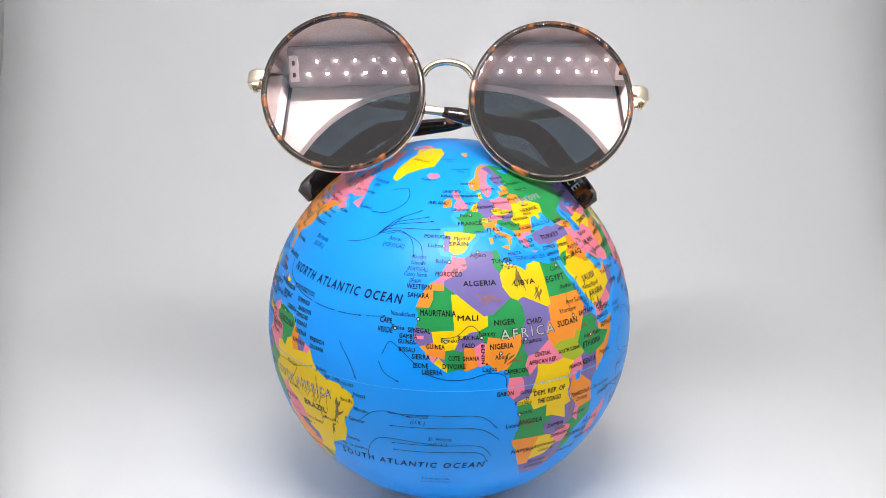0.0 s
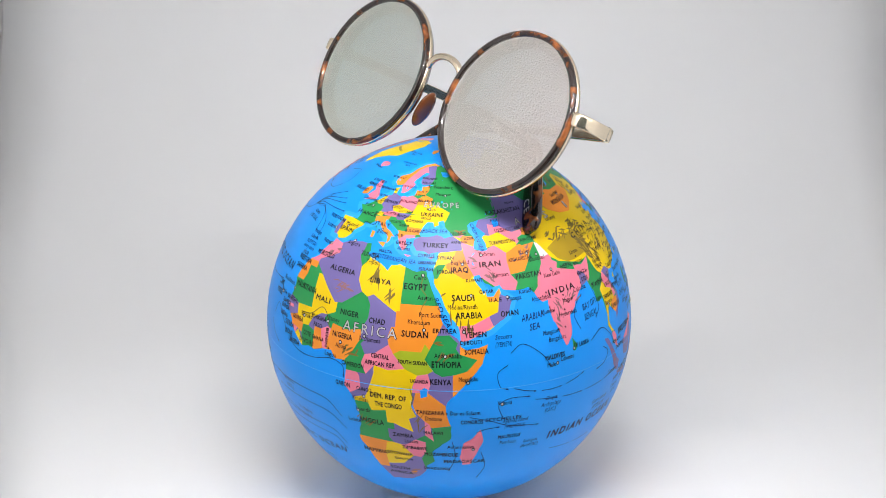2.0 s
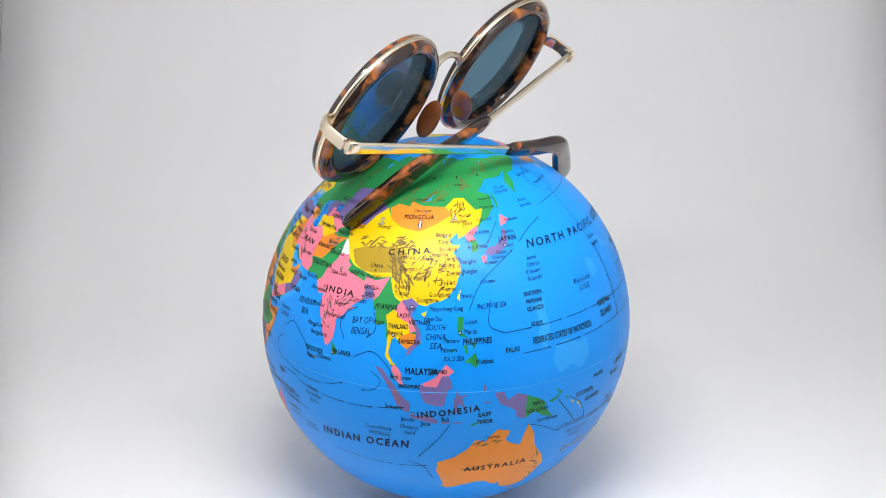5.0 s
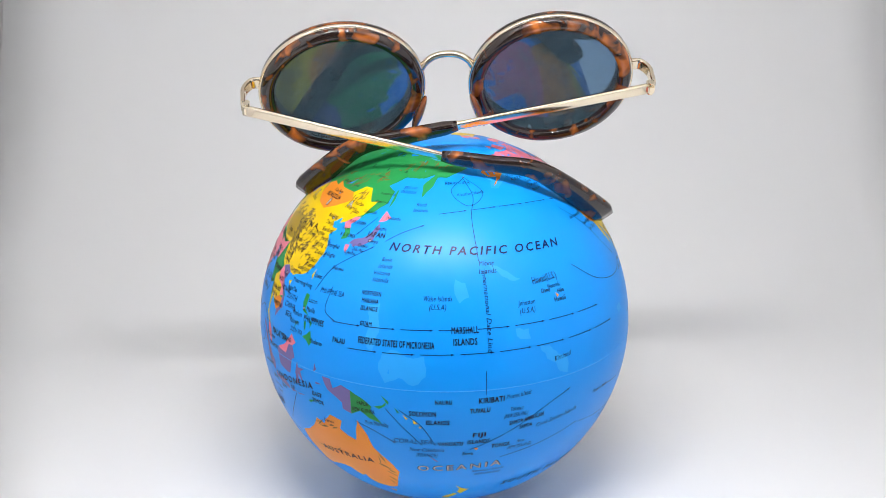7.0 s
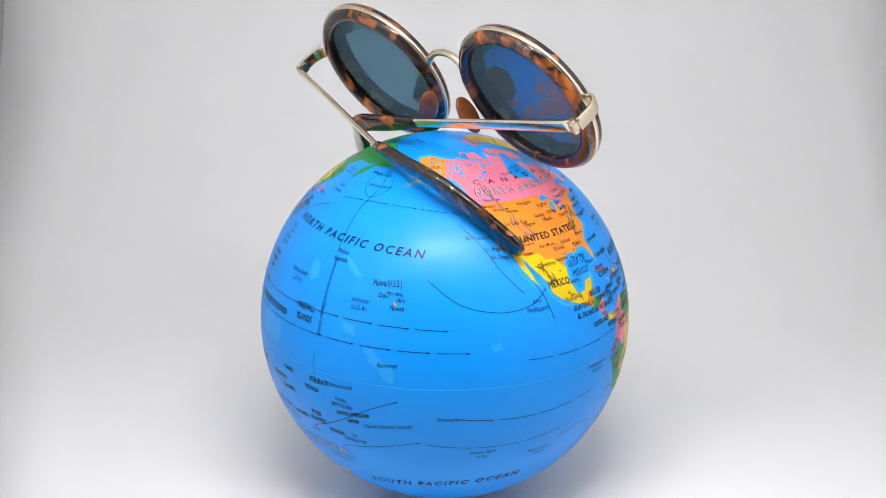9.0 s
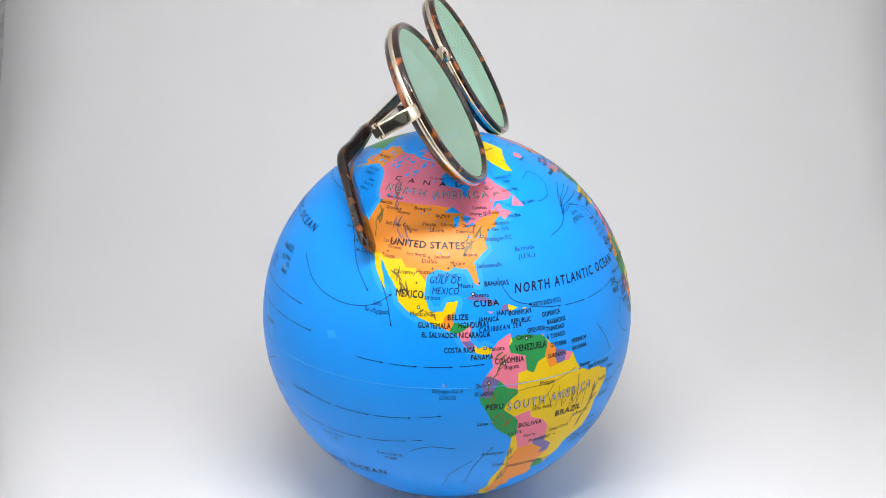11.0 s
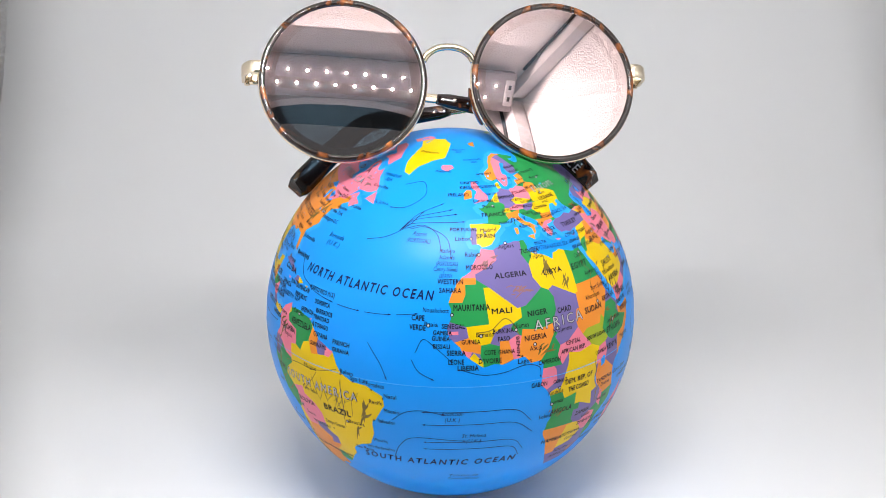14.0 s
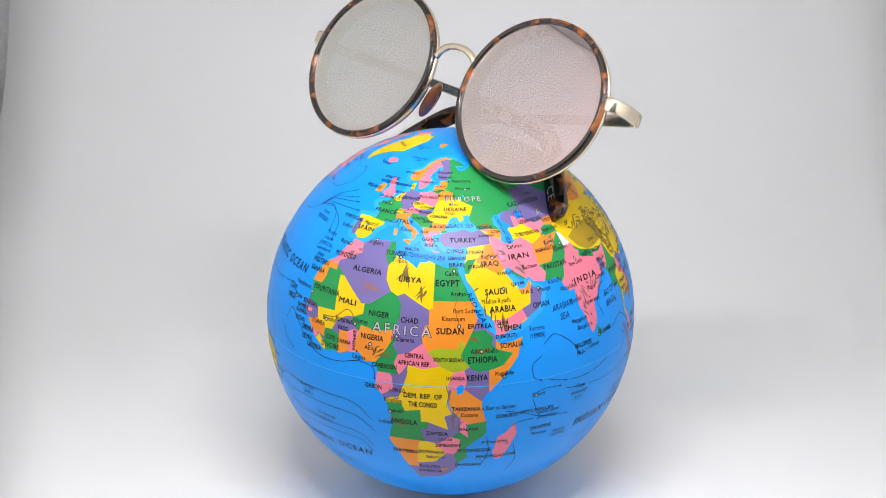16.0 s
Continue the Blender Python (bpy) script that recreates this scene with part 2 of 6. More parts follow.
def led_bar(x0, x1, y, z, tilt, yaw):
    bar = tagged(new("led_bar"), "slim light bar with two staggered rows of glowing diodes", "lamp")
    bar.matrix_basis = pose((x0 + x1) / 2, y, z, tilt, 0, yaw)
    half = (x1 - x0) / 2
    part("board", block(-half, half, -0.0135, 0.0135, 0.0, 0.007, 0.0008), BOARD, bar, smooth=False)
    for side in (-1, 1):
        e = side * (half - 0.004)
        cap = part("end_cap", block(e - 0.003, e + 0.003, -0.009, 0.009, -0.0015, 0.0, 0.0005), TRIM, bar, smooth=False)
        for y in (-0.004, 0.004):
            part("contact", block(e - 0.001, e + 0.001, y - 0.0015, y + 0.0015, -0.0018, -0.0015, 0.0001), SEAM_DARK, cap, smooth=False)
    bm = bmesh.new()
    bmesh.ops.create_uvsphere(bm, u_segments=10, v_segments=6, radius=0.0006)
    bmesh.ops.scale(bm, vec=(1, 1, 0.14), verts=bm.verts[:])
    bmesh.ops.translate(bm, vec=(0, 0, -0.0001), verts=bm.verts[:])
    me = mesh_from("diode", bm, LED)
    n = int((x1 - x0 - 0.02) / PITCH)
    for k in range(n):
        for row in (0, 1):
            d = new("diode", me)
            d.parent = bar
            d.location = (-half + 0.013 + PITCH * k + PITCH / 2 * row, -0.0042 + 0.0084 * row, 0)
    return bar


led_bar(-0.103, 0.114, -0.180, 0.347, 27, 0)


def binding(name, mat, bm):
    ob = new(name, mesh_from(name, bm, mat, smooth=False))
    tagged(ob, "pale binding along an edge of the light box", "trim", kind="structure")


for s, name in ((-1, "left"), (1, "right")):
    binding("trim_top_" + name, TRIM, splayed(s, 0.001, 0.009, FRONT + 0.012, BACK - 0.03, TOP - 0.010, TOP - 0.001))
    binding("trim_front_" + name, TRIM, splayed(s, 0.001, 0.009, FRONT + 0.001, FRONT + 0.010, 0.24, TOP - 0.011))
    # open seam beside each binding
    binding("seam_top_" + name, SEAM_DARK, splayed(s, 0.011, 0.0014, FRONT + 0.03, BACK - 0.03, TOP - 0.002, TOP - 0.0005))
    binding("seam_front_" + name, SEAM_DARK, splayed(s, 0.0105, 0.0012, FRONT + 0.0005, FRONT + 0.002, 0.24, TOP - 0.011))


# ---- an unseen dim room added round the light box ----
def room():
    # added walls hold back the world light; the gap in the south admits some
    x, y0, y1, z0, z1 = 1.6, -2.2, 1.4, -0.012, 2.3
    for name, box in (("room_wall_west", (-x - 0.05, -x, y0, y1, z0, z1)), ("room_wall_east", (x, x + 0.05, y0, y1, z0, z1)),
                      ("room_wall_south_west", (-x, -1.2, y0 - 0.05, y0, z0, z1)), ("room_wall_south_east", (1.2, x, y0 - 0.05, y0, z0, z1)), ("room_wall_north", (-x, x, y1, y1 + 0.05, z0, z1)),
                      ("room_ceiling", (-x, x, y0, y1, z1, z1 + 0.05)), ("room_floor", (-x, x, y0, y1, z0 - 0.05, z0))):
        tagged(new(name, mesh_from(name, block(*box), ROOM, smooth=False)), "unseen dim surface added round the light box as a room", "room", kind="structure")


room()

# ---- globe: map data as longitude, latitude ----
def pairs(flat):
    return list(zip(flat[0::2], flat[1::2]))


def outline(states, ink, *flat):
    states.append((ink, flat))


AFRICA = pairs([-6, 35.8, -2, 35.1, 3, 36.8, 8, 37, 10.2, 37.2, 11, 35, 10.2, 34, 12.5, 32.9, 15.2, 32.3, 19, 30.3, 20, 32, 23, 32.6, 29, 30.9, 32.3, 31.2, 32.6, 29.9, 35.5, 24, 37.2, 21, 37.4, 18.8, 39.5, 15.5, 43.2, 12.5, 43.3, 11.5, 45, 10.5, 51.2, 11.9, 49.5, 7, 47, 4, 43, 0, 40.2, -2.6, 39, -5, 39.5, -8, 40.7, -11, 40.5, -15, 37, -18]) + pairs(
    [34.9, -20, 35.5, -23.8, 32.8, -26, 32.4, -28.5, 30, -31.5, 27, -33.7, 22, -34.2, 19.6, -34.8, 18.2, -32, 16.5, -28.6, 14.5, -23, 12, -18, 13.7, -12, 12.3, -6, 9.2, -2.5, 9.6, 1, 9.8, 3.5, 8.5, 4.6, 6, 4.3, 4.3, 6.3, 1, 5.9, -2, 4.8, -4.5, 5.2, -7.6, 4.4, -9.3, 5.5, -11.4, 6.9, -13.3, 8.7, -13.8, 9.8, -15, 10.8, -16.7, 12.3, -17.4, 14.7, -16.3, 17, -16.2, 19.5, -17, 21, -16, 23.8, -14.5, 26.2, -12.9, 27.9, -10, 29.5, -9.6, 31, -8, 33.2, -6.5, 34.5])
AFRICA_STATES = []
outline(AFRICA_STATES, "pink", -6, 36.2, -1.8, 35.5, -1.2, 32.3, -3.8, 30.8, -8.7, 28.7, -8.7, 27.7, -14, 27.7, -11, 32, -8, 35)
outline(AFRICA_STATES, "orange", -14, 27.7, -8.7, 27.7, -8.7, 26, -12, 26, -12, 23.4, -13, 21.3, -18, 20.8, -18, 25)
outline(AFRICA_STATES, "green", -8.7, 27.3, -4.8, 25, -6.5, 25, -5.5, 15.5, -10, 15.2, -12, 15, -16.6, 16.3, -18, 19, -17, 21.2, -13, 21.3, -12, 23.4, -12, 26, -8.7, 26)
outline(AFRICA_STATES, "purple", -1.8, 35.5, 8.6, 37.3, 8.2, 34.5, 7.6, 33.3, 9.5, 30.2, 9.8, 26.5, 11.9, 23.5, 5.8, 19.4, 3.2, 19, -4.8, 25, -8.7, 27.3, -8.7, 28.7, -3.8, 30.8, -1.2, 32.3)
outline(AFRICA_STATES, "green", 8.6, 37.3, 11.5, 37.6, 12, 33, 11.5, 32.5, 10.2, 30.3, 9.5, 30.2, 7.6, 33.3, 8.2, 34.5)
outline(AFRICA_STATES, "yellow", 11.5, 33.3, 25, 33, 25, 20, 24, 19.5, 16, 23.4, 14.2, 22.5, 11.9, 23.5, 9.8, 26.5, 9.5, 30.2, 11.5, 32.5)
outline(AFRICA_STATES, "green", 25, 33, 34.5, 31.5, 34.8, 29, 37, 22, 25, 22)
outline(AFRICA_STATES, "orange", 25, 22, 38, 22, 38.6, 18, 36.4, 14.3, 34.3, 10.5, 33, 12, 32, 9.8, 26, 9.8, 24, 8.7, 22.5, 11, 22, 13, 23, 15.7, 24, 15.7, 24, 20, 25, 20)
outline(AFRICA_STATES, "olive", 24, 8.7, 26, 9.8, 32, 9.8, 33, 12, 34.3, 10.5, 33, 8, 35.5, 5, 34, 4.2, 31, 3.6, 28, 4.3)
outline(AFRICA_STATES, "purple", 14.2, 22.5, 16, 23.4, 24, 19.5, 24, 15.7, 23, 15.7, 22, 13, 22.5, 11, 18.5, 8.2, 15.5, 7.5, 14, 10, 15, 11, 13.6, 13.7, 15.5, 17, 15.5, 20.5)
outline(AFRICA_STATES, "green", 11.9, 23.5, 14.2, 22.5, 15.5, 20.5, 15.5, 17, 13.6, 13.7, 9, 12.8, 4, 13.5, 3.6, 11.8, 0.5, 14, 1.5, 15.3, 4.2, 16.5, 4.2, 19.2, 5.8, 19.4)
outline(AFRICA_STATES, "yellow", -4.8, 25, 3.2, 19, 4.2, 19.2, 4.2, 16.5, 1.5, 15.3, -1, 15, -4, 13.2, -5.5, 10.5, -8, 10.2, -11.4, 12.2, -12, 15, -10, 15.2, -5.5, 15.5, -6.5, 25)
outline(AFRICA_STATES, "orange", 3.6, 11.8, 4, 13.5, 9, 12.8, 13.6, 13.7, 14, 11.5, 11, 6.7, 8.6, 4, 5.5, 3.8, 2.6, 6, 2.8, 9)
outline(AFRICA_STATES, "green", 14, 11.5, 15, 11, 14, 10, 15.5, 7.5, 14.5, 5, 16, 2, 9.5, 2.2, 8.6, 4.2, 11, 6.7)
outline(AFRICA_STATES, "pink", 15.5, 7.5, 18.5, 8.2, 22.5, 11, 24, 8.7, 27.4, 5.1, 22.5, 4.2, 18.5, 5, 16, 2.2, 14.5, 5)
outline(AFRICA_STATES, "green", 36.4, 14.3, 40, 14.5, 42.4, 12.4, 41.8, 11, 43, 9.5, 48, 8, 45, 5, 42, 4.2, 38, 3.6, 36, 4.5, 33, 8, 34.3, 10.5)
outline(AFRICA_STATES, "purple", 36.4, 14.3, 38.6, 18.5, 43.5, 12.6, 42.4, 12.4, 40, 14.5)
outline(AFRICA_STATES, "orange", 43, 11.8, 52, 12.5, 51, 7, 44, -2.5, 41, -1.8, 41, 4, 42, 4.2, 45, 5, 48, 8, 43, 9.5)
outline(AFRICA_STATES, "purple", 34, 4.2, 36, 4.5, 38, 3.6, 41, 4, 41, -1.8, 39.3, -5, 34, -1, 34.8, 1.5)
outline(AFRICA_STATES, "pink", 31, 3.6, 34, 4.2, 34.8, 1.5, 34, -1, 29.6, -1.2, 29.8, 0.6)
outline(AFRICA_STATES, "orange", 34, -1, 39.3, -4.8, 41, -10.5, 35, -11.5, 33, -9.5, 29.5, -6, 30.5, -1.2)
outline(AFRICA_STATES, "yellow", 18.5, 5, 22.5, 4.2, 27.4, 5.1, 31, 3.6, 29.7, 0.6, 29.4, -6, 30.7, -8.2, 28.5, -9, 29.6, -13.2, 24, -11, 22, -11, 21.8, -7.3, 17.5, -8, 16.5, -5.9, 12, -6, 12.5, -4.8, 16, -3.8, 18, 1.5)
outline(AFRICA_STATES, "purple", 16, 2.2, 18.5, 3.5, 18, 1.5, 16, -3.8, 12, -5, 11, -4, 14.4, -2, 14, 1.3, 13.3, 2.2)
outline(AFRICA_STATES, "pink", 9.5, 2.2, 13.3, 2.2, 14, 1.3, 14.4, -2, 11, -4, 8, -1)
outline(AFRICA_STATES, "green", 12, -6, 16.5, -5.9, 17.5, -8, 21.8, -7.3, 22, -11, 24, -11, 24, -13, 22, -13, 22, -16, 23.4, -17.6, 18, -17.4, 11, -17.3)
outline(AFRICA_STATES, "purple", 24, -11, 29.6, -13.2, 28.5, -9, 30.7, -8.2, 33, -9.5, 33, -14, 30, -15.7, 27, -18, 23.4, -17.6, 22, -16, 22, -13, 24, -13)
outline(AFRICA_STATES, "pink", 33, -9.5, 34.5, -10.5, 35.5, -16, 34.5, -16.5, 33, -14)
outline(AFRICA_STATES, "green", 35, -11.5, 41.5, -10.5, 41.5, -16, 36, -19.5, 36.5, -24, 32.5, -27.2, 31.5, -23, 33, -20, 33, -16.5, 30.3, -15.7, 33, -14, 35.5, -16)
outline(AFRICA_STATES, "pink", 30, -15.7, 33, -16.5, 33, -20, 31.3, -22.4, 29, -22, 25.5, -18, 27, -18)
outline(AFRICA_STATES, "yellow", 23.4, -17.6, 25.5, -18, 29, -22, 25.5, -25.7, 20, -26.8, 20, -22, 21, -18)
outline(AFRICA_STATES, "orange", 11, -17.3, 18, -17.4, 23.4, -17.6, 21, -18, 20, -22, 20, -28.5, 16.3, -28.7, 13, -25)
outline(AFRICA_STATES, "orange", 27, -29.5, 28.5, -28.6, 29.4, -29.5, 28, -30.6)
outline(AFRICA_STATES, "purple", -18, 16.5, -12.2, 15, -11.4, 12.3, -17, 12.3)
outline(AFRICA_STATES, "pink", -17, 13.7, -14.2, 13.9, -14.2, 13.0, -17, 13.0)
outline(AFRICA_STATES, "orange", -15.5, 11, -11.4, 12.2, -8, 10.2, -8, 7.8, -10.5, 8.5, -14, 9)
outline(AFRICA_STATES, "pink", -14, 9, -10.5, 8.5, -11.5, 6.5)
outline(AFRICA_STATES, "yellow", -11.5, 6.5, -10, 8.3, -7.5, 5.8, -7.5, 4, -9.5, 4.8)
outline(AFRICA_STATES, "green", -8, 10.2, -5.5, 10.5, -2.8, 9.7, -3, 4.7, -7.5, 4, -7.5, 5.8, -8.3, 7.5)
outline(AFRICA_STATES, "purple", -5.5, 10.5, -4, 13.2, -1, 15, 0.5, 14, 2.2, 12, -0.2, 11, -2.8, 9.7)
outline(AFRICA_STATES, "orange", -2.8, 11, -0.2, 11, 1, 6, -3, 4.5)
outline(AFRICA_STATES, "pink", -0.2, 11, 2.2, 12.2, 3.6, 11.8, 2.8, 9, 2.6, 6, 1, 5.8)
outline(AFRICA_STATES, "blue", 31.8, -0.5, 33, 0.4, 34, 0, 33.8, -2, 32, -2.6)
outline(AFRICA_STATES, "blue", 29.2, -3.5, 29.8, -5, 31, -8.4, 30.3, -7, 29.2, -5)

EUROPE = pairs([-9, 43.2, -1.6, 43.4, -1.2, 46, -4.7, 48.4, -1.5, 48.7, 1.6, 50.6, 4, 52, 7, 53.6, 8.6, 54, 8.1, 57, 10.5, 57.6, 10.5, 55, 12.5, 54.3, 14.3, 54, 18.5, 54.7, 21, 55.3, 21.2, 57.4, 24.2, 57.2, 23.5, 59.2, 28, 59.6, 30, 60, 23, 60, 21.4, 61, 21.5, 63.2, 25, 65.2, 22, 65.8, 17.5, 62, 17, 60.5, 18.7, 59.8, 16.5, 57, 14.2, 55.5, 12.8, 55.6, 11.2, 59, 8, 58.1, 5.2, 59.5, 5.1, 62, 11, 64.5, 14, 67.5, 19, 70, 26, 71.1, 31, 70.2, 41, 67, 38, 66.3, 33, 66.6, 35, 64.3]) + pairs(
    [38, 64, 44, 66, 46, 68, 54, 68.7, 62, 69, 62, 47, 53, 46.8, 49, 46, 47.5, 45.2, 47.5, 43, 50, 40.3, 49, 39.5, 45, 40.5, 41.5, 41.6, 38, 44.5, 37.5, 46.8, 35, 46.2, 35.5, 45.2, 33.5, 44.5, 33, 46, 30.5, 46, 28.6, 43.8, 27.8, 42, 28.9, 41.2, 26, 40.7, 23, 40.3, 24, 37.8, 22.8, 36.5, 21, 38, 19.4, 41, 19.5, 42, 15.2, 44.2]) + pairs(
    [13.6, 45.2, 12.3, 45.3, 12.4, 44.2, 14, 42.5, 16, 41.8, 18.4, 40.2, 17, 40.5, 16.8, 39, 15.8, 38, 15.6, 40, 12.3, 41.8, 10.2, 43.9, 8.7, 44.4, 6, 43.1, 3.2, 43.2, 3.1, 41.8, 0, 39.7, -0.2, 38.5, -2, 36.8, -5.6, 36.1, -6.5, 37, -8.9, 37, -9.4, 38.8, -8.7, 41.2])
ASIA_NORTH = pairs([61, 48, 61, 69, 67, 68.8, 67, 72, 70, 73.2, 75, 72.5, 80, 73.6, 87, 75, 98, 76.2, 104, 77.6, 113, 74, 127, 73, 131, 71, 140, 72.5, 150, 71.5, 160, 69.7, 170, 70, 178, 69.2, 190, 66, 186, 64.4, 178, 62.5, 170, 60, 164, 60, 162, 56.5, 156.8, 51.2, 155.7, 56.5, 162, 61.5, 155, 59.3, 143, 59.3, 135.5, 54.7, 141, 53, 140.3, 48, 135.5, 44.3, 132, 43.2, 129.7, 41, 127.5, 39.5, 129.4, 37, 129, 35.2, 126.4, 34.5, 126.7, 37, 125, 38.5, 124.2, 39.8, 121.5, 39, 121.5, 40.8, 118, 39, 119, 37.3])
ASIA_SOUTH = pairs([122.5, 37.2, 119.3, 35, 121.8, 31.8, 121.8, 29.5, 119.5, 25.5, 116.5, 23, 113.5, 22.2, 110.3, 21.2, 108, 21.6, 105.8, 19, 108.9, 15.3, 109.2, 12, 106.8, 10.4, 104.8, 8.7, 105, 10.3, 102.5, 12, 100.9, 13.4, 99.9, 12, 99.2, 9.5, 100.5, 7.2, 103.3, 4.5, 104.2, 1.4, 103.3, 1.4, 101.3, 3, 100.3, 6, 98.3, 8.2, 98.7, 11.5, 97.6, 16.4, 95.3, 15.8, 94.3, 16.2, 94, 19, 91.8, 22.5, 88.8, 21.7, 86.8, 20.8, 85, 19.5, 82.2, 16.7, 80.2, 15.5, 80.2, 13, 79.8, 10.3, 78, 8.3, 77.2, 8.2, 76, 10.5, 74.8, 13]) + pairs(
    [73, 17, 72.7, 21, 70.5, 20.8, 69, 22.3, 67.3, 24.5, 66.5, 25.4, 61.5, 25.1, 57.3, 25.8, 56.5, 27, 54, 26.6, 51.3, 27.9, 50, 30.2, 48.5, 30, 46, 33, 44, 37, 45, 40, 48.8, 38.6, 49.2, 37.4, 52, 36.7, 54, 37, 53.8, 39, 52.8, 41, 54.5, 42, 51, 44.5, 53, 47, 61, 48])
ASIA = ASIA_NORTH + ASIA_SOUTH
ARABIA = pairs([48.5, 30.2, 47.8, 29.3, 48.7, 28, 50.2, 26.3, 51, 24.6, 51.4, 25.8, 51.8, 24.2, 54, 24.1, 56.2, 26.2, 56.6, 24.4, 59.8, 22.5, 57.8, 18.9, 55.2, 17.5, 52.2, 15.6, 45.2, 13, 43.3, 12.8, 42.7, 16.5, 39.2, 21, 37.2, 25, 34.9, 28.2, 34.3, 31.2, 35.8, 35, 36, 36.8, 32.5, 36.1, 30.6, 36.8, 28, 36.8, 26.3, 38.5, 26.2, 40, 29, 41.2, 31.3, 41.2, 35, 42, 38, 41, 41.5, 41.7, 45, 42, 48.8, 41.5, 49.6, 40.4, 49, 38.4, 46, 36, 46.5, 33])
EUROPE_STATES = []
outline(EUROPE_STATES, "yellow", -10, 44, 3.3, 42.4, 3.5, 41, -1, 36, -6, 35.5, -7.3, 37, -7, 39.5, -6.5, 42, -9.5, 42)
outline(EUROPE_STATES, "purple", -10, 42, -6.5, 42, -7, 39.5, -7.3, 36.8, -10, 36.5)
outline(EUROPE_STATES, "green", -6, 49, 1.5, 51.2, 4, 50, 8, 49, 7, 47.5, 6, 46.4, 7.5, 43.8, 6, 42.5, 3.3, 42.4, -2, 43.3)
outline(EUROPE_STATES, "purple", 7, 53.8, 8.5, 55, 14, 54.5, 15, 51, 12.3, 50.2, 13.5, 48.6, 13, 47.6, 7.5, 47.6, 8, 49, 6, 50)
outline(EUROPE_STATES, "yellow", 1.6, 51, 4, 50, 6, 50, 7, 53.8, 4, 53)
outline(EUROPE_STATES, "yellow", 7.5, 55, 12, 55, 11, 58, 8, 58)
outline(EUROPE_STATES, "pink", 14, 54.5, 19.5, 55.2, 23.5, 54, 23.8, 51, 22.5, 49.2, 15, 51)
outline(EUROPE_STATES, "yellow", 12.3, 50.2, 15, 51, 22.5, 49.2, 18, 47.8, 13.5, 48.6)
outline(EUROPE_STATES, "pink", 9.5, 47.5, 13.5, 48.6, 17, 48.2, 16, 46.6, 12, 46.6, 9.5, 46.8)
outline(EUROPE_STATES, "yellow", 6, 46.4, 7.5, 47.6, 9.5, 47.5, 9.5, 46)
outline(EUROPE_STATES, "orange", 7.5, 43.8, 6.8, 45.8, 9.5, 46, 13.6, 46.6, 13.6, 45, 19, 40, 16, 37, 9, 43)
outline(EUROPE_STATES, "purple", 16, 46.6, 17, 48.2, 22.5, 48.3, 20, 46, 17, 45.7)
outline(EUROPE_STATES, "green", 13.6, 46.6, 17, 45.7, 20, 46, 22.5, 44.5, 22.5, 42.3, 19, 42, 13, 45)
outline(EUROPE_STATES, "yellow", 20, 46, 22.5, 48, 27, 48.2, 30, 45, 28.6, 43.7, 22.5, 44)
outline(EUROPE_STATES, "orange", 22.5, 44, 28.8, 43.7, 28.3, 41.8, 22.5, 41.4)
outline(EUROPE_STATES, "pink", 20, 39.7, 22.5, 41.4, 26.5, 41.5, 26, 36, 20.5, 36)
outline(EUROPE_STATES, "orange", 19, 42.5, 22.5, 42.3, 22.5, 41.3, 20, 39.7)
outline(EUROPE_STATES, "yellow", 22.5, 48.3, 24, 51.6, 31, 52, 34, 52, 40, 49.5, 38.5, 47, 36, 44, 30, 45, 27, 48.2)
outline(EUROPE_STATES, "orange", 23.5, 54, 26.5, 55.8, 31, 54.5, 31, 52, 24, 51.6)
outline(EUROPE_STATES, "orange", 20.8, 55.2, 26.5, 55.8, 28, 57.5, 28, 59.8, 20.5, 59.5)
outline(EUROPE_STATES, "orange", 4.5, 58, 11.2, 58.9, 12.3, 62, 16, 67, 21, 69, 31, 69.7, 31, 72, 15, 71, 4, 63)
outline(EUROPE_STATES, "pink", 11.2, 58.9, 12.3, 62, 16, 67, 21, 69, 24, 66, 20, 62, 20, 55, 12.5, 55)
outline(EUROPE_STATES, "purple", 21, 69, 28.5, 70, 30, 63, 28, 60.4, 22, 59.5, 20.7, 61, 24, 66)
ASIA_STATES = []
outline(ASIA_STATES, "purple", 26, 42, 30, 41.6, 36, 42.3, 41.5, 41.6, 44.5, 39.8, 44.5, 37.3, 36.5, 36.5, 32, 35.5, 25.5, 36.5)
outline(ASIA_STATES, "pink", 41.5, 41.6, 40, 43.5, 45.5, 42, 45, 41, 44, 41)
outline(ASIA_STATES, "orange", 44, 41, 45.5, 42, 50.8, 41, 50, 38.3, 44.5, 39.8)
outline(ASIA_STATES, "yellow", 35.6, 35, 36.5, 36.7, 42.3, 37.2, 41, 34.4, 38.8, 33.3, 35.8, 32.8)
outline(ASIA_STATES, "green", 34, 31.5, 35.8, 33, 38.8, 33.3, 37, 31, 36, 29.2, 34.8, 29.3)
outline(ASIA_STATES, "orange", 42.3, 37.2, 44.8, 37.2, 46, 33.5, 48, 30, 46.5, 29.1, 44.5, 29.2, 38.8, 32.2, 38.8, 33.3, 41, 34.4)
outline(ASIA_STATES, "pink", 42.5, 16.8, 47, 17, 52, 19, 53.2, 16.5, 45, 12.3, 42.5, 12.5)
outline(ASIA_STATES, "purple", 52, 19, 55, 20, 55.5, 22.7, 56, 24.8, 60, 23, 58, 17, 53.2, 16.5)
outline(ASIA_STATES, "orange", 51.6, 24.2, 56.3, 26.3, 56, 24.2, 55.2, 22.7, 52.5, 23)
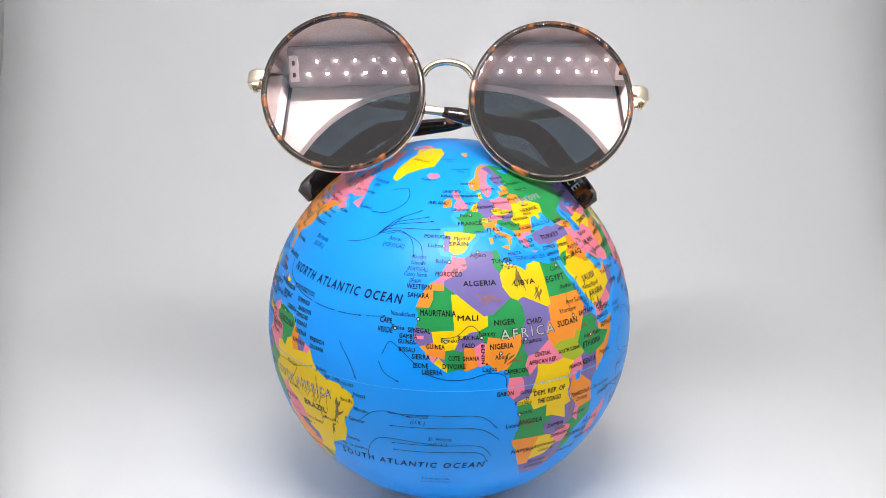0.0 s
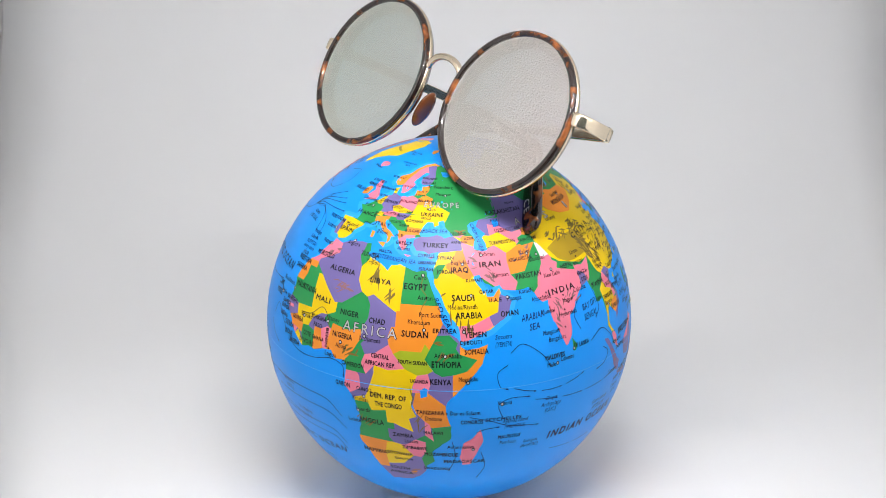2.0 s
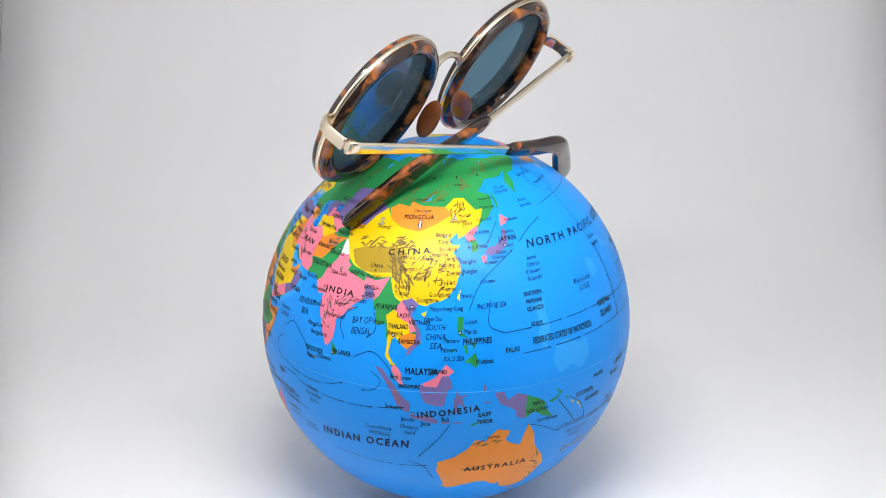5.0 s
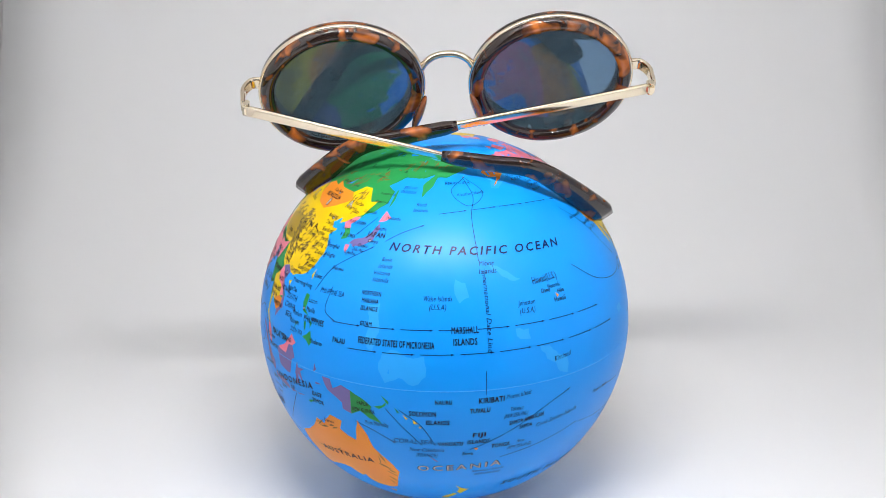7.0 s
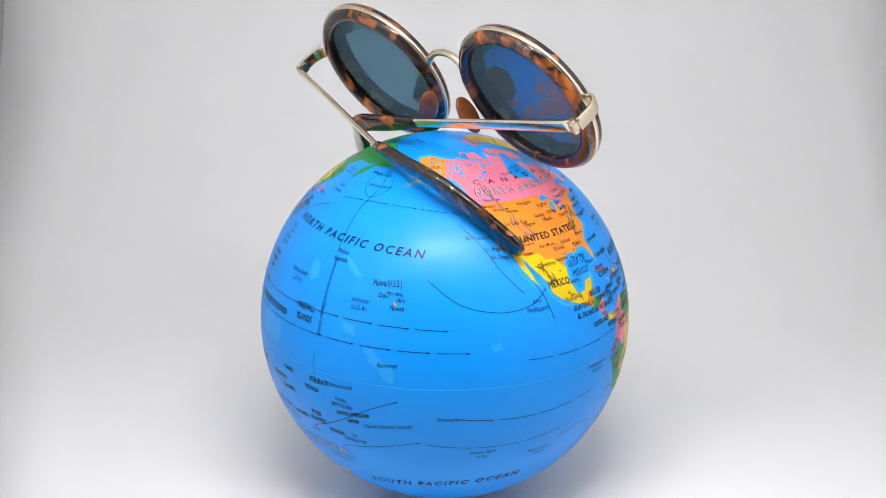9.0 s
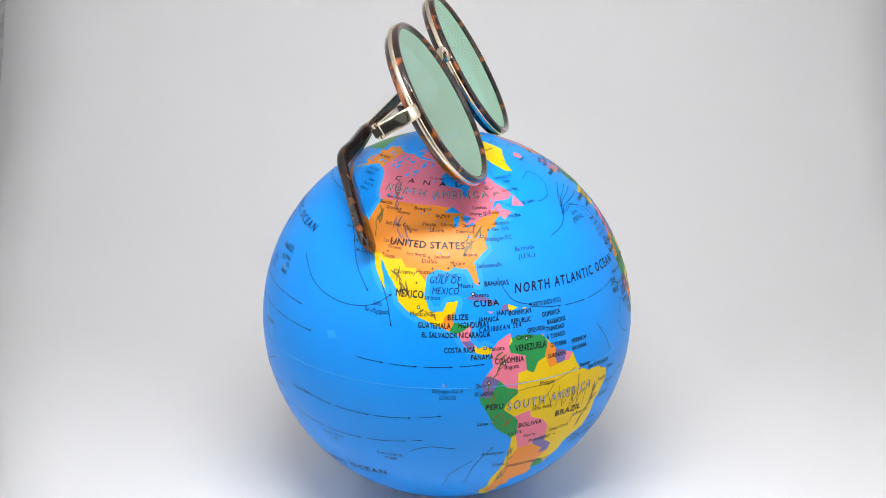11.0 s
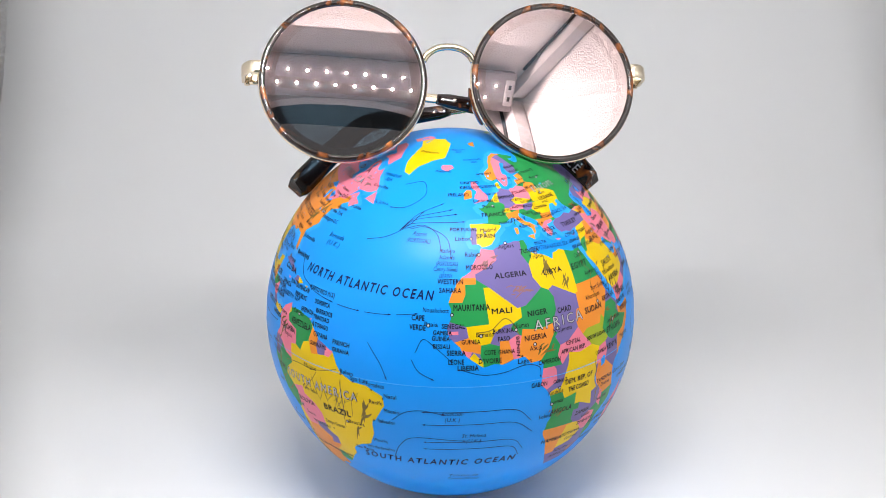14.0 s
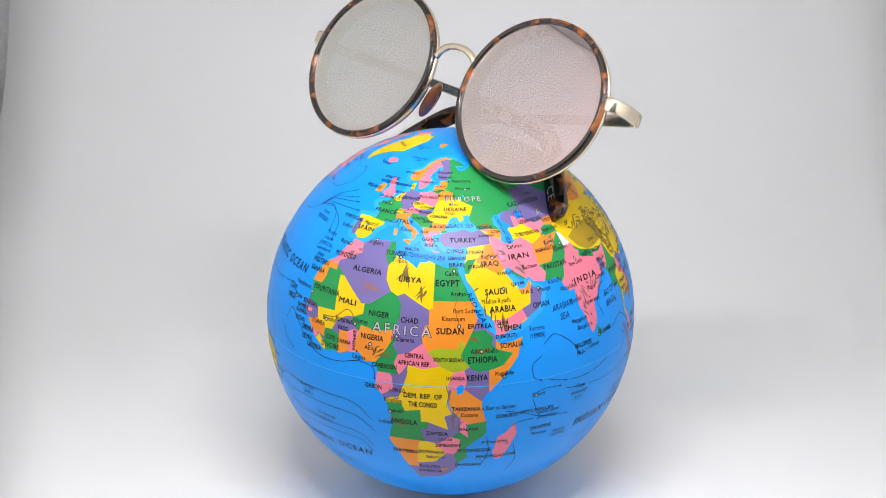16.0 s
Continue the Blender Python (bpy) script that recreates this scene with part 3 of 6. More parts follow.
outline(ASIA_STATES, "pink", 44.5, 39.8, 48.8, 38.4, 50, 37, 54, 37.4, 57, 38.3, 61.2, 36.5, 60.6, 33.5, 61, 31, 63, 27.2, 61.6, 25, 56, 26, 50, 29.8, 48, 30, 46, 33.5, 44.8, 37.2)
outline(ASIA_STATES, "orange", 61.2, 35.6, 66.5, 37.4, 71.5, 38, 74, 37.2, 71, 35, 69.5, 33, 66.5, 29.8, 61, 29.5, 60.6, 33.5)
outline(ASIA_STATES, "green", 61, 29.5, 66.5, 29.8, 69.5, 33, 71, 35, 74, 37.2, 76.5, 35, 74.5, 33, 74, 31, 71, 27.8, 70, 25, 68, 23.5, 61.6, 24.8, 63, 27.2)
outline(ASIA_STATES, "pink", 68, 23.5, 70, 25, 71, 27.8, 74, 31, 74.5, 33, 76, 32.5, 79, 33, 79, 31, 81, 30, 80, 28.5, 88, 26.5, 88, 27.8, 92, 27, 97, 28.3, 94, 23, 92.5, 22, 92, 24.5, 89, 26, 88.5, 22, 85, 17, 78, 6, 70, 18)
outline(ASIA_STATES, "pale", 74, 37.2, 77.5, 36, 79, 33, 76, 32.5, 74.5, 33)
outline(ASIA_STATES, "green", 80, 28.8, 81, 30.2, 88, 27.9, 88, 26.5)
outline(ASIA_STATES, "purple", 88.5, 21, 89, 26, 92, 24.5, 92.5, 21)
outline(ASIA_STATES, "yellow", 53, 41.5, 57, 42, 60, 42, 66.5, 38, 66, 37.3, 61.2, 35.6, 57, 38.3, 52, 37.3)
outline(ASIA_STATES, "pink", 56, 41.3, 56, 45, 61, 44, 66, 41.5, 71, 42, 72.5, 40.5, 68, 38.5, 66, 37.5, 66.5, 38, 60, 42.2)
outline(ASIA_STATES, "orange", 71, 42.5, 80, 42.2, 74, 39.5, 70, 40)
outline(ASIA_STATES, "green", 67.5, 39.5, 70, 40.2, 74.5, 39.5, 75, 37.4, 68, 37)
outline(ASIA_STATES, "purple", 47, 48, 51, 51.3, 61, 50.8, 61.5, 54, 70, 55, 76.5, 54, 80, 51, 87, 49, 82.5, 45.5, 80, 42.2, 71, 42.3, 66, 41.5, 61, 44, 56, 45, 56, 41.3, 52.5, 41.7, 50, 44.5)
outline(ASIA_STATES, "orange", 88, 49, 92, 50.8, 98, 50, 98.5, 52, 105, 50.3, 116, 49.8, 119.5, 47, 112, 43.8, 105, 41.6, 97, 42.7, 91, 45.2)
outline(ASIA_STATES, "yellow", 74, 39.5, 80, 42.2, 82.5, 45.5, 87, 49, 91, 45.2, 97, 42.7, 105, 41.6, 112, 43.8, 119.5, 47, 116, 49.8, 121, 53, 126, 52.8, 131, 47.8, 134.8, 48.3, 131, 43, 128, 42, 124, 39.8, 121.5, 38, 125, 30, 117, 21.8, 108, 21, 102, 22, 98, 24, 97.5, 28.4, 92, 27.8, 82, 30.2, 79, 32, 76, 36, 74.5, 37.5)
outline(ASIA_STATES, "ochre", 79, 34.5, 84, 36, 90, 36.5, 97, 36.8, 102, 35, 101, 32, 103, 30, 100, 29, 97, 29.5, 90, 29, 86, 29.2, 82, 31)
outline(ASIA_STATES, "pink", 124.2, 39.8, 128, 42, 130.7, 42.4, 128.5, 38.4, 125, 37.7)
outline(ASIA_STATES, "green", 125.5, 37.7, 128.5, 38.4, 130, 36, 129, 34, 125.5, 34)
outline(ASIA_STATES, "green", 92.3, 21, 94, 23, 97.3, 28.2, 98.8, 24.5, 101, 21.6, 97.6, 18.5, 98.8, 14, 98.5, 10, 96, 15, 93.5, 16)
outline(ASIA_STATES, "yellow", 97.6, 18.5, 100.3, 20.3, 102, 18, 105, 17, 105.5, 14.5, 102.5, 13.5, 102, 12, 100, 13, 99.5, 10, 101.8, 6.2, 99, 6.5, 98.2, 9, 98.8, 14)
outline(ASIA_STATES, "pink", 100.3, 20.3, 102.2, 22.4, 104.5, 20.2, 107.5, 15, 105.5, 14.5, 105, 17, 102, 18)
outline(ASIA_STATES, "purple", 102.2, 22.4, 105.5, 23.2, 108, 21.6, 106.5, 19, 109.8, 13, 107, 10, 104.5, 8, 104.5, 10.4, 107.3, 12, 107.5, 15.5, 104.5, 20.2)
outline(ASIA_STATES, "orange", 102.5, 13.5, 105.5, 14.5, 107.5, 14.2, 107.3, 12, 104.5, 10.4, 103, 10.8)
outline(ASIA_STATES, "pink", 101, 6.3, 104, 5, 104.5, 1, 103, 1, 100, 5.5)
outline(ASIA_STATES, "blue", 58.5, 46.2, 61.5, 46.3, 61, 44, 58.5, 43.8)
outline(ASIA_STATES, "blue", 104, 51.6, 108, 53.5, 109.8, 55.5, 108, 52.2)
outline(ASIA_STATES, "yellow", 36, 27, 40, 31, 46, 28, 50, 25, 54, 21.5, 48, 18, 43, 18.2, 39, 22)
NORTH_AMERICA = pairs([-168, 65.7, -161.5, 66.3, -166, 68.8, -156.5, 71.2, -141, 69.6, -134, 69.5, -127, 70.2, -115, 68.2, -108, 68, -98, 68.4, -95, 71.8, -92, 69, -87, 68, -85.5, 69.5, -81.5, 68.5, -86.5, 66, -94, 61, -94.5, 58.7, -92.5, 57, -82.5, 55.2, -82, 53, -79, 51.3, -79, 54.5, -76.7, 57, -78.3, 60.5, -77.5, 62.5, -73.5, 62.2, -69.5, 59, -66, 58.8, -64.5, 60.3, -61.5, 56.5, -57, 53.5, -56, 51.5, -60, 50.2, -66.5, 50.2, -70, 47, -65, 49.2, -64.5, 47, -61, 45.6, -65.5, 43.5, -67, 45, -70.3, 43.5, -70, 41.7, -74, 40.6, -75.5, 38, -76, 36.8, -75.7, 35.3, -78, 33.9]) + pairs(
    [-81.2, 31.5, -80.2, 27, -80.4, 25.2, -81.8, 26, -82.8, 28.5, -84, 30, -88, 30.3, -90, 29.2, -94, 29.6, -97.2, 27.7, -97.7, 23, -96, 19, -94.5, 18.2, -91.8, 18.6, -90.4, 21, -87, 21.4, -88, 18.5, -88.8, 15.8, -83.3, 15, -83.7, 11, -81.5, 9, -79.5, 9.6, -77.4, 8.5, -78, 7.3, -80.3, 7.4, -83, 8.3, -85.7, 10, -87.6, 13, -92.2, 14.5, -96, 15.8, -102, 18, -105.6, 20.5, -106.5, 23.5, -109.5, 26.5, -112.5, 30, -114.7, 31.8, -112.8, 28.5, -110, 23.2, -112.2, 25, -115, 28.5, -117.2, 32.5, -120.6, 34.5, -122.5, 37.5]) + pairs(
    [-124.3, 40.4, -124.5, 43, -124, 46.5, -123, 48.5, -127.5, 51, -130.5, 54.5, -134, 58, -140, 59.8, -147, 60.8, -151.8, 59.3, -154, 58.5, -163, 54.8, -158, 57.8, -157.3, 58.8, -162, 59, -165.5, 61.5, -161, 64.5, -166.3, 64.5])
NORTH_AMERICA_STATES = []
outline(NORTH_AMERICA_STATES, "orange", -130, 48.8, -123, 49, -95, 49, -88, 48.2, -83, 46, -82.5, 42, -79, 43, -75, 45, -71, 45.2, -69, 47.3, -67, 45, -60, 40, -78, 24, -85, 28, -97, 25.9, -101, 29.5, -104.5, 29.6, -106.5, 31.8, -111, 31.3, -114.8, 32.5, -117.2, 32.5, -130, 35)
outline(NORTH_AMERICA_STATES, "orange", -175, 72, -141, 72, -141, 60.3, -130, 55, -135, 54, -175, 50)
outline(NORTH_AMERICA_STATES, "yellow", -117.2, 32.5, -114.8, 32.5, -111, 31.3, -106.5, 31.8, -104.5, 29.6, -101, 29.5, -97, 25.9, -94, 22, -86, 22, -88, 18, -91, 17.5, -92.2, 14, -110, 18)
outline(NORTH_AMERICA_STATES, "orange", -92.5, 14, -91, 17.5, -88, 18.6, -88.5, 15.5, -90, 13)
outline(NORTH_AMERICA_STATES, "green", -90, 13.2, -88.5, 15.5, -88, 16.2, -82.5, 15.5, -86, 13.5, -87.5, 12.8)
outline(NORTH_AMERICA_STATES, "pink", -88, 12.8, -86, 13.5, -82.8, 15.4, -83, 10.8, -86, 11)
outline(NORTH_AMERICA_STATES, "purple", -86.5, 11, -83, 11, -82.3, 9, -83, 7.8)
outline(NORTH_AMERICA_STATES, "yellow", -83, 7.8, -82.3, 9.8, -79, 10, -77, 8.6, -78, 6.8)
outline(NORTH_AMERICA_STATES, "blue", -92, 46.8, -88, 48.8, -84.5, 46.6, -87, 46.5)
outline(NORTH_AMERICA_STATES, "blue", -87.5, 42, -86, 42, -85, 45.8, -87.8, 45)
outline(NORTH_AMERICA_STATES, "blue", -83.5, 46, -80, 45, -82.2, 43, -83.8, 44.2)
outline(NORTH_AMERICA_STATES, "blue", -83, 41.6, -79, 42.8, -79.5, 43.5, -82.5, 42.3)
outline(NORTH_AMERICA_STATES, "blue", -125, 66, -119, 66.8, -119, 65.4)
outline(NORTH_AMERICA_STATES, "blue", -117, 61.5, -110, 62.8, -112, 61)
outline(NORTH_AMERICA_STATES, "blue", -98.5, 53.5, -97, 50.5, -96.5, 51.5)
SOUTH_AMERICA = pairs([-77.4, 8.5, -75.5, 10.6, -71.8, 12.3, -71.5, 11, -68, 11.5, -62, 10.7, -59, 8, -57, 6, -51.5, 4.2, -50, 1, -48.5, -1, -44.5, -2.8, -40, -2.9, -35.3, -5.2, -34.9, -8, -37.2, -11.5, -39, -13.5, -39.2, -17.8, -41, -22, -45, -23.5, -48.5, -26, -48.8, -28.6, -52.2, -32.3, -54.5, -34.8, -57.8, -34.3, -57, -36.5, -58, -38.3, -62, -39, -65, -41, -63.7, -42.5, -67.4, -46, -65.8, -47.8, -69, -51, -68.3, -52.5, -65.2, -54.7, -70, -55.3, -74.5, -51.5, -75.5, -47, -73, -42, -73.6, -37.5, -71.6, -32, -70.4, -25, -70.3, -18.4, -76, -14, -79.8, -7.2, -81.2, -4.5, -80, -2.8, -80.8, -1, -80, 0.8, -77.3, 3.9])
SOUTH_AMERICA_STATES = []
outline(SOUTH_AMERICA_STATES, "pink", -79, 9, -75, 12, -71.3, 12.5, -72.5, 9, -72, 7.2, -67.5, 6, -67.2, 2, -69.8, 1.5, -69.8, -4, -73, -2.2, -75.3, 0, -79.5, 1.6)
outline(SOUTH_AMERICA_STATES, "green", -71.8, 12.6, -71.3, 10, -72.5, 9, -72, 7.2, -67.5, 6, -67.2, 2, -65, 1, -63.5, 3.8, -61, 4.7, -60, 8.5, -62, 12)
outline(SOUTH_AMERICA_STATES, "orange", -61.2, 5, -60, 8.5, -57, 6.8, -57.8, 4, -57, 2, -59.8, 1.5)
outline(SOUTH_AMERICA_STATES, "purple", -57.2, 6.8, -54, 6.5, -54.4, 2.4, -57, 2, -57.8, 4)
outline(SOUTH_AMERICA_STATES, "pink", -54, 6.5, -51, 4.5, -52.8, 2.2, -54.4, 2.4)
outline(SOUTH_AMERICA_STATES, "purple", -82, 1.6, -78, 1.4, -75.3, 0, -78.5, -4.8, -82, -4)
outline(SOUTH_AMERICA_STATES, "green", -82, -3.5, -78.5, -4.8, -75.3, 0, -73, -2.2, -70, -2.8, -69.8, -4.2, -73, -6.5, -73.8, -8.5, -70.5, -11, -69, -12.5, -69, -17.5, -71, -18.5, -77, -15, -83, -5)
outline(SOUTH_AMERICA_STATES, "pink", -70.5, -11, -65.4, -9.8, -65, -12, -60.5, -13.8, -58.3, -16.3, -58, -20, -62.2, -20.5, -62.8, -22.2, -67.5, -22.7, -69, -17.5, -69, -12.5)
outline(SOUTH_AMERICA_STATES, "purple", -62.2, -20.5, -58, -19.8, -57.8, -22, -54.5, -24, -54.8, -27, -58.5, -27.2, -57.7, -25.2, -62.5, -22.2)
outline(SOUTH_AMERICA_STATES, "yellow", -71, -18.4, -69, -17.5, -67.5, -23, -68.5, -25, -70, -32, -71.5, -39, -72.5, -48, -68.5, -52.5, -68.5, -56, -77, -54, -75, -35)
outline(SOUTH_AMERICA_STATES, "green", -57.7, -30.2, -55.5, -30.8, -53.2, -33, -53.5, -35.5, -59, -34.5)
outline(SOUTH_AMERICA_STATES, "orange", -67.5, -22.7, -62.8, -22.2, -57.7, -25.4, -58.5, -27.2, -54.8, -27, -53.8, -26.5, -57.7, -30.2, -58.5, -34, -56, -36, -62, -44, -64, -54, -68.5, -52.5, -72.5, -48, -71.5, -39, -70, -32, -68.5, -25)
ISLANDS = []
outline(ISLANDS, "pink", 49.3, -12, 50.4, -15.8, 47, -25, 44.5, -25.2, 43.4, -22, 44.4, -16.5, 47, -15)
outline(ISLANDS, "pink", -5.5, 50.1, 1.3, 51.2, 1.6, 52.7, -0.3, 54.5, -2, 57.5, -3, 58.6, -5.2, 58.4, -5.6, 56, -3.2, 54.5, -4.6, 53, -5.2, 51.8, -3.2, 51.4)
outline(ISLANDS, "orange", -10, 51.6, -6.2, 52.2, -5.8, 55, -8, 55.3, -10, 54)
outline(ISLANDS, "pink", -22.5, 64, -18.5, 63.4, -14, 65, -16, 66.4, -22.3, 66.2, -24, 65.2)
outline(ISLANDS, "orange", 12.5, 38, 15.5, 38.2, 15.1, 36.7)
outline(ISLANDS, "orange", 8.2, 41, 9.7, 41, 9.6, 39.1, 8.4, 39)
outline(ISLANDS, "green", 8.6, 42.6, 9.5, 42.9, 9.4, 41.5)
outline(ISLANDS, "purple", 32.3, 35, 34.5, 35.6, 33.5, 34.6)
outline(ISLANDS, "pink", 23.5, 35.5, 26.2, 35.2, 24.8, 34.9)
outline(ISLANDS, "orange", 13, 77.5, 17, 76.7, 21, 78.4, 26, 80, 17, 80, 12, 79.2)
outline(ISLANDS, "green", 52, 71, 57, 71, 60, 75, 68, 76.7, 58, 75, 53, 73)
outline(ISLANDS, "green", 79.8, 9.7, 81.8, 7.5, 81, 6.1, 80, 6.2)
outline(ISLANDS, "purple", 95.3, 5.6, 97.5, 5.2, 100.5, 2, 104, -2, 106, -3.2, 105.8, -5.8, 104.5, -5.8, 102, -3.8, 100.5, -1, 98.6, 1.8)
outline(ISLANDS, "purple", 105.2, -6.5, 108.5, -6.7, 111, -6.4, 114.4, -7.8, 114.3, -8.7, 110, -8.1, 106.5, -7.4)
outline(ISLANDS, "purple", 109, 1.8, 110.5, 1.4, 114, 1.2, 115.6, 4, 117.6, 4.1, 118.8, 1, 117.4, 0.5, 116, -3.8, 114, -3.8, 110.2, -2.8, 109, 0)
outline(ISLANDS, "pink", 109.6, 2, 111.3, 2.6, 113.5, 3.6, 116.8, 7, 119.2, 5.2, 117.6, 4.1, 115.6, 4, 114, 1.2, 110.5, 1.4)
outline(ISLANDS, "purple", 119, -5.5, 120.4, -5.5, 120.5, -2.8, 122.5, -4.8, 121.5, -1.8, 123.3, -0.8, 120.4, -1, 120.4, 0.6, 124.8, 1.5, 123, 0.3, 119.9, 0.2, 119, -2.5)
outline(ISLANDS, "purple", 131, -0.8, 134, -0.9, 135, -3.2, 138, -1.7, 141, -2.6, 141, -9.1, 138, -8.2, 138, -6.5, 133, -4)
outline(ISLANDS, "green", 141, -2.6, 145.5, -4.5, 147.8, -6, 147.2, -7, 150.5, -10.5, 147, -9.5, 144, -7.7, 141, -9.1)
outline(ISLANDS, "green", 148.5, -5.7, 151, -5.2, 152.2, -4.2, 152, -5.2, 150, -6.3)
outline(ISLANDS, "green", 150.8, -2.6, 153, -4, 152.8, -4.8)
outline(ISLANDS, "green", 154.6, -5.4, 156, -6.6, 155.4, -6.8)
outline(ISLANDS, "yellow", 157, -7.3, 158.4, -8.2, 157.8, -8.5)
outline(ISLANDS, "yellow", 159.8, -8.4, 161.2, -9.6, 160, -9.6)
outline(ISLANDS, "yellow", 161.5, -10.2, 162.4, -10.6, 161.6, -10.8)
outline(ISLANDS, "purple", 164, -20, 167, -22.3, 166, -22)
outline(ISLANDS, "orange", 177.3, -17.5, 178.7, -17.6, 178, -18.3)
outline(ISLANDS, "green", 120.5, 18.5, 122.2, 18.3, 121.6, 14.5, 124, 12.8, 122.8, 13.4, 120.8, 13.8, 120, 16)
outline(ISLANDS, "green", 122, 7.5, 124, 8.5, 125.5, 9.7, 126.4, 7, 125.5, 5.8, 124, 7)
outline(ISLANDS, "green", 122, 11.6, 123, 11.4, 123.2, 9.2, 122.4, 9.8)
outline(ISLANDS, "green", 124.4, 12.5, 125.6, 11.5, 125, 10.2)
outline(ISLANDS, "green", 117.2, 8.4, 119.5, 10.8, 119, 10.9)
outline(ISLANDS, "pink", 140.2, 41.6, 141.8, 45.4, 145.3, 43.3, 143, 42)
outline(ISLANDS, "purple", 141, 41.3, 142, 39.5, 140.8, 36, 138.8, 34.8, 135.8, 33.6, 131, 34, 132.5, 35.4, 136, 36, 139, 38)
outline(ISLANDS, "pink", 129.8, 33.5, 131.8, 33.6, 131.2, 31.2, 130, 32)
outline(ISLANDS, "purple", 132.3, 33.6, 134.4, 34.2, 134, 33.2)
outline(ISLANDS, "yellow", 120.2, 23.2, 121.6, 25.2, 121, 22.3)
outline(ISLANDS, "yellow", 108.8, 19.4, 110.7, 20, 110, 18.4)
outline(ISLANDS, "green", 142, 46.2, 143.3, 49.3, 143.3, 51, 143, 54, 142, 53)
outline(ISLANDS, "orange", 114, -22, 113.5, -26, 115.7, -32, 115.2, -34.2, 118, -35, 124, -33, 129, -31.7, 132, -32, 135.5, -34.8, 138, -33.5, 138, -35.5, 140.5, -38, 144, -38.6, 147, -38.8, 150, -37.4, 151.5, -33, 153.5, -28, 151, -23.8, 146.5, -19, 145.3, -15, 142.6, -10.8, 141.5, -14, 140.8, -17.5, 138, -16.6, 135.5, -15, 136.8, -12.2, 132.5, -11.3, 130, -13.5, 129, -15, 126, -14, 123.6, -17, 122, -18.2, 118.5, -20.3)
outline(ISLANDS, "orange", 145, -40.8, 148.2, -41, 147, -43.5)
outline(ISLANDS, "yellow", 173, -34.6, 175.5, -36.8, 178.3, -37.8, 175.2, -41.5, 173.8, -39.3, 174.6, -37)
outline(ISLANDS, "yellow", 172.8, -40.6, 174, -41.8, 170.5, -45.8, 167, -46.2, 168.5, -44)
outline(ISLANDS, "pink", -80, 73.7, -72, 71.5, -62, 66.8, -65, 62, -72, 64.5, -78, 64.6, -73, 68, -89, 70.5, -89, 73.5)
outline(ISLANDS, "pink", -117, 69.5, -102, 68.6, -105, 73, -117, 73)
outline(ISLANDS, "pink", -125, 72, -116, 73.5, -123, 74.4)
outline(ISLANDS, "pink", -90, 77, -78, 76.5, -62, 82.4, -76, 83, -90, 82)
outline(ISLANDS, "pink", -59.3, 47.7, -53, 46.8, -55.5, 51.3)
outline(ISLANDS, "pink", -128, 50.8, -123.5, 48.5, -125.5, 48.9)
outline(ISLANDS, "yellow", -73, 78.3, -58, 75.5, -54.5, 70.5, -52.5, 65.5, -48, 61, -43.5, 60, -40.5, 64.5, -32.5, 68, -22, 70.3, -19.5, 75, -17, 80, -32, 83.4, -60, 82)
outline(ISLANDS, "purple", -84.8, 22, -82, 23, -79.5, 22.6, -74.3, 20.2, -77.6, 19.9, -78.2, 20.8)
outline(ISLANDS, "yellow", -71.6, 19.8, -68.5, 18.6, -71.5, 17.8)
outline(ISLANDS, "purple", -74.3, 18.4, -73, 19.9, -71.6, 19.8, -71.6, 18)
outline(ISLANDS, "pink", -78.2, 18.4, -76.3, 18.2, -77.3, 17.8)
outline(ISLANDS, "yellow", -67.2, 18.4, -65.7, 18.4, -66.4, 17.9)
outline(ISLANDS, "pink", -61.8, 10.8, -60.9, 10.8, -61.4, 10.1)
outline(ISLANDS, "orange", -156, 20.2, -154.9, 19.5, -155.7, 19)
outline(ISLANDS, "pink", -91.6, 0.1, -90.9, -0.9, -91.5, -1)
outline(ISLANDS, "purple", -90.6, -0.3, -90, -0.7, -90.5, -0.8)
outline(ISLANDS, "purple", 119, -8.5, 122.8, -8.2, 119.5, -8.9)
outline(ISLANDS, "green", 124, -9.2, 127, -8.5, 125, -9.6)
outline(ISLANDS, "purple", 128, 2, 128.8, 0.4, 127.6, -0.4)
outline(ISLANDS, "purple", 128, -3, 130.6, -3.2, 128.4, -3.5)
outline(ISLANDS, "purple", 115, -8.2, 118.8, -8.4, 116, -8.9)
outline(ISLANDS, "orange", -180, 60, -179, 60.4, -178.6, 59.8)


RIDGES = (
    (151, 8, 155, 9, 158, 7.6, 163, 8, 163.5, 3, 160, 0.6, 156, 2.4, 152, 0.8, 150, 4),
    (145, 19, 149, 20, 149.6, 13, 148, 8, 145.6, 10, 146, 15),
    (183, 30, 186, 29.4, 190, 27, 193, 25.4, 191, 25, 187, 26.6, 184, 28.6),
    (196, 8.4, 199, 8, 202, 5, 205, 3.4, 205, -0.4, 202.6, 0.4, 201, 3, 198, 4.6),
    (189, 13.4, 193, 13, 193.4, 10.4, 190, 10.8),
    (172, 26.6, 175, 25.6, 176, 22, 173, 20.6, 171.6, 23),
    (232, 9.4, 235, 10, 236, 8.2, 233.4, 7.4))


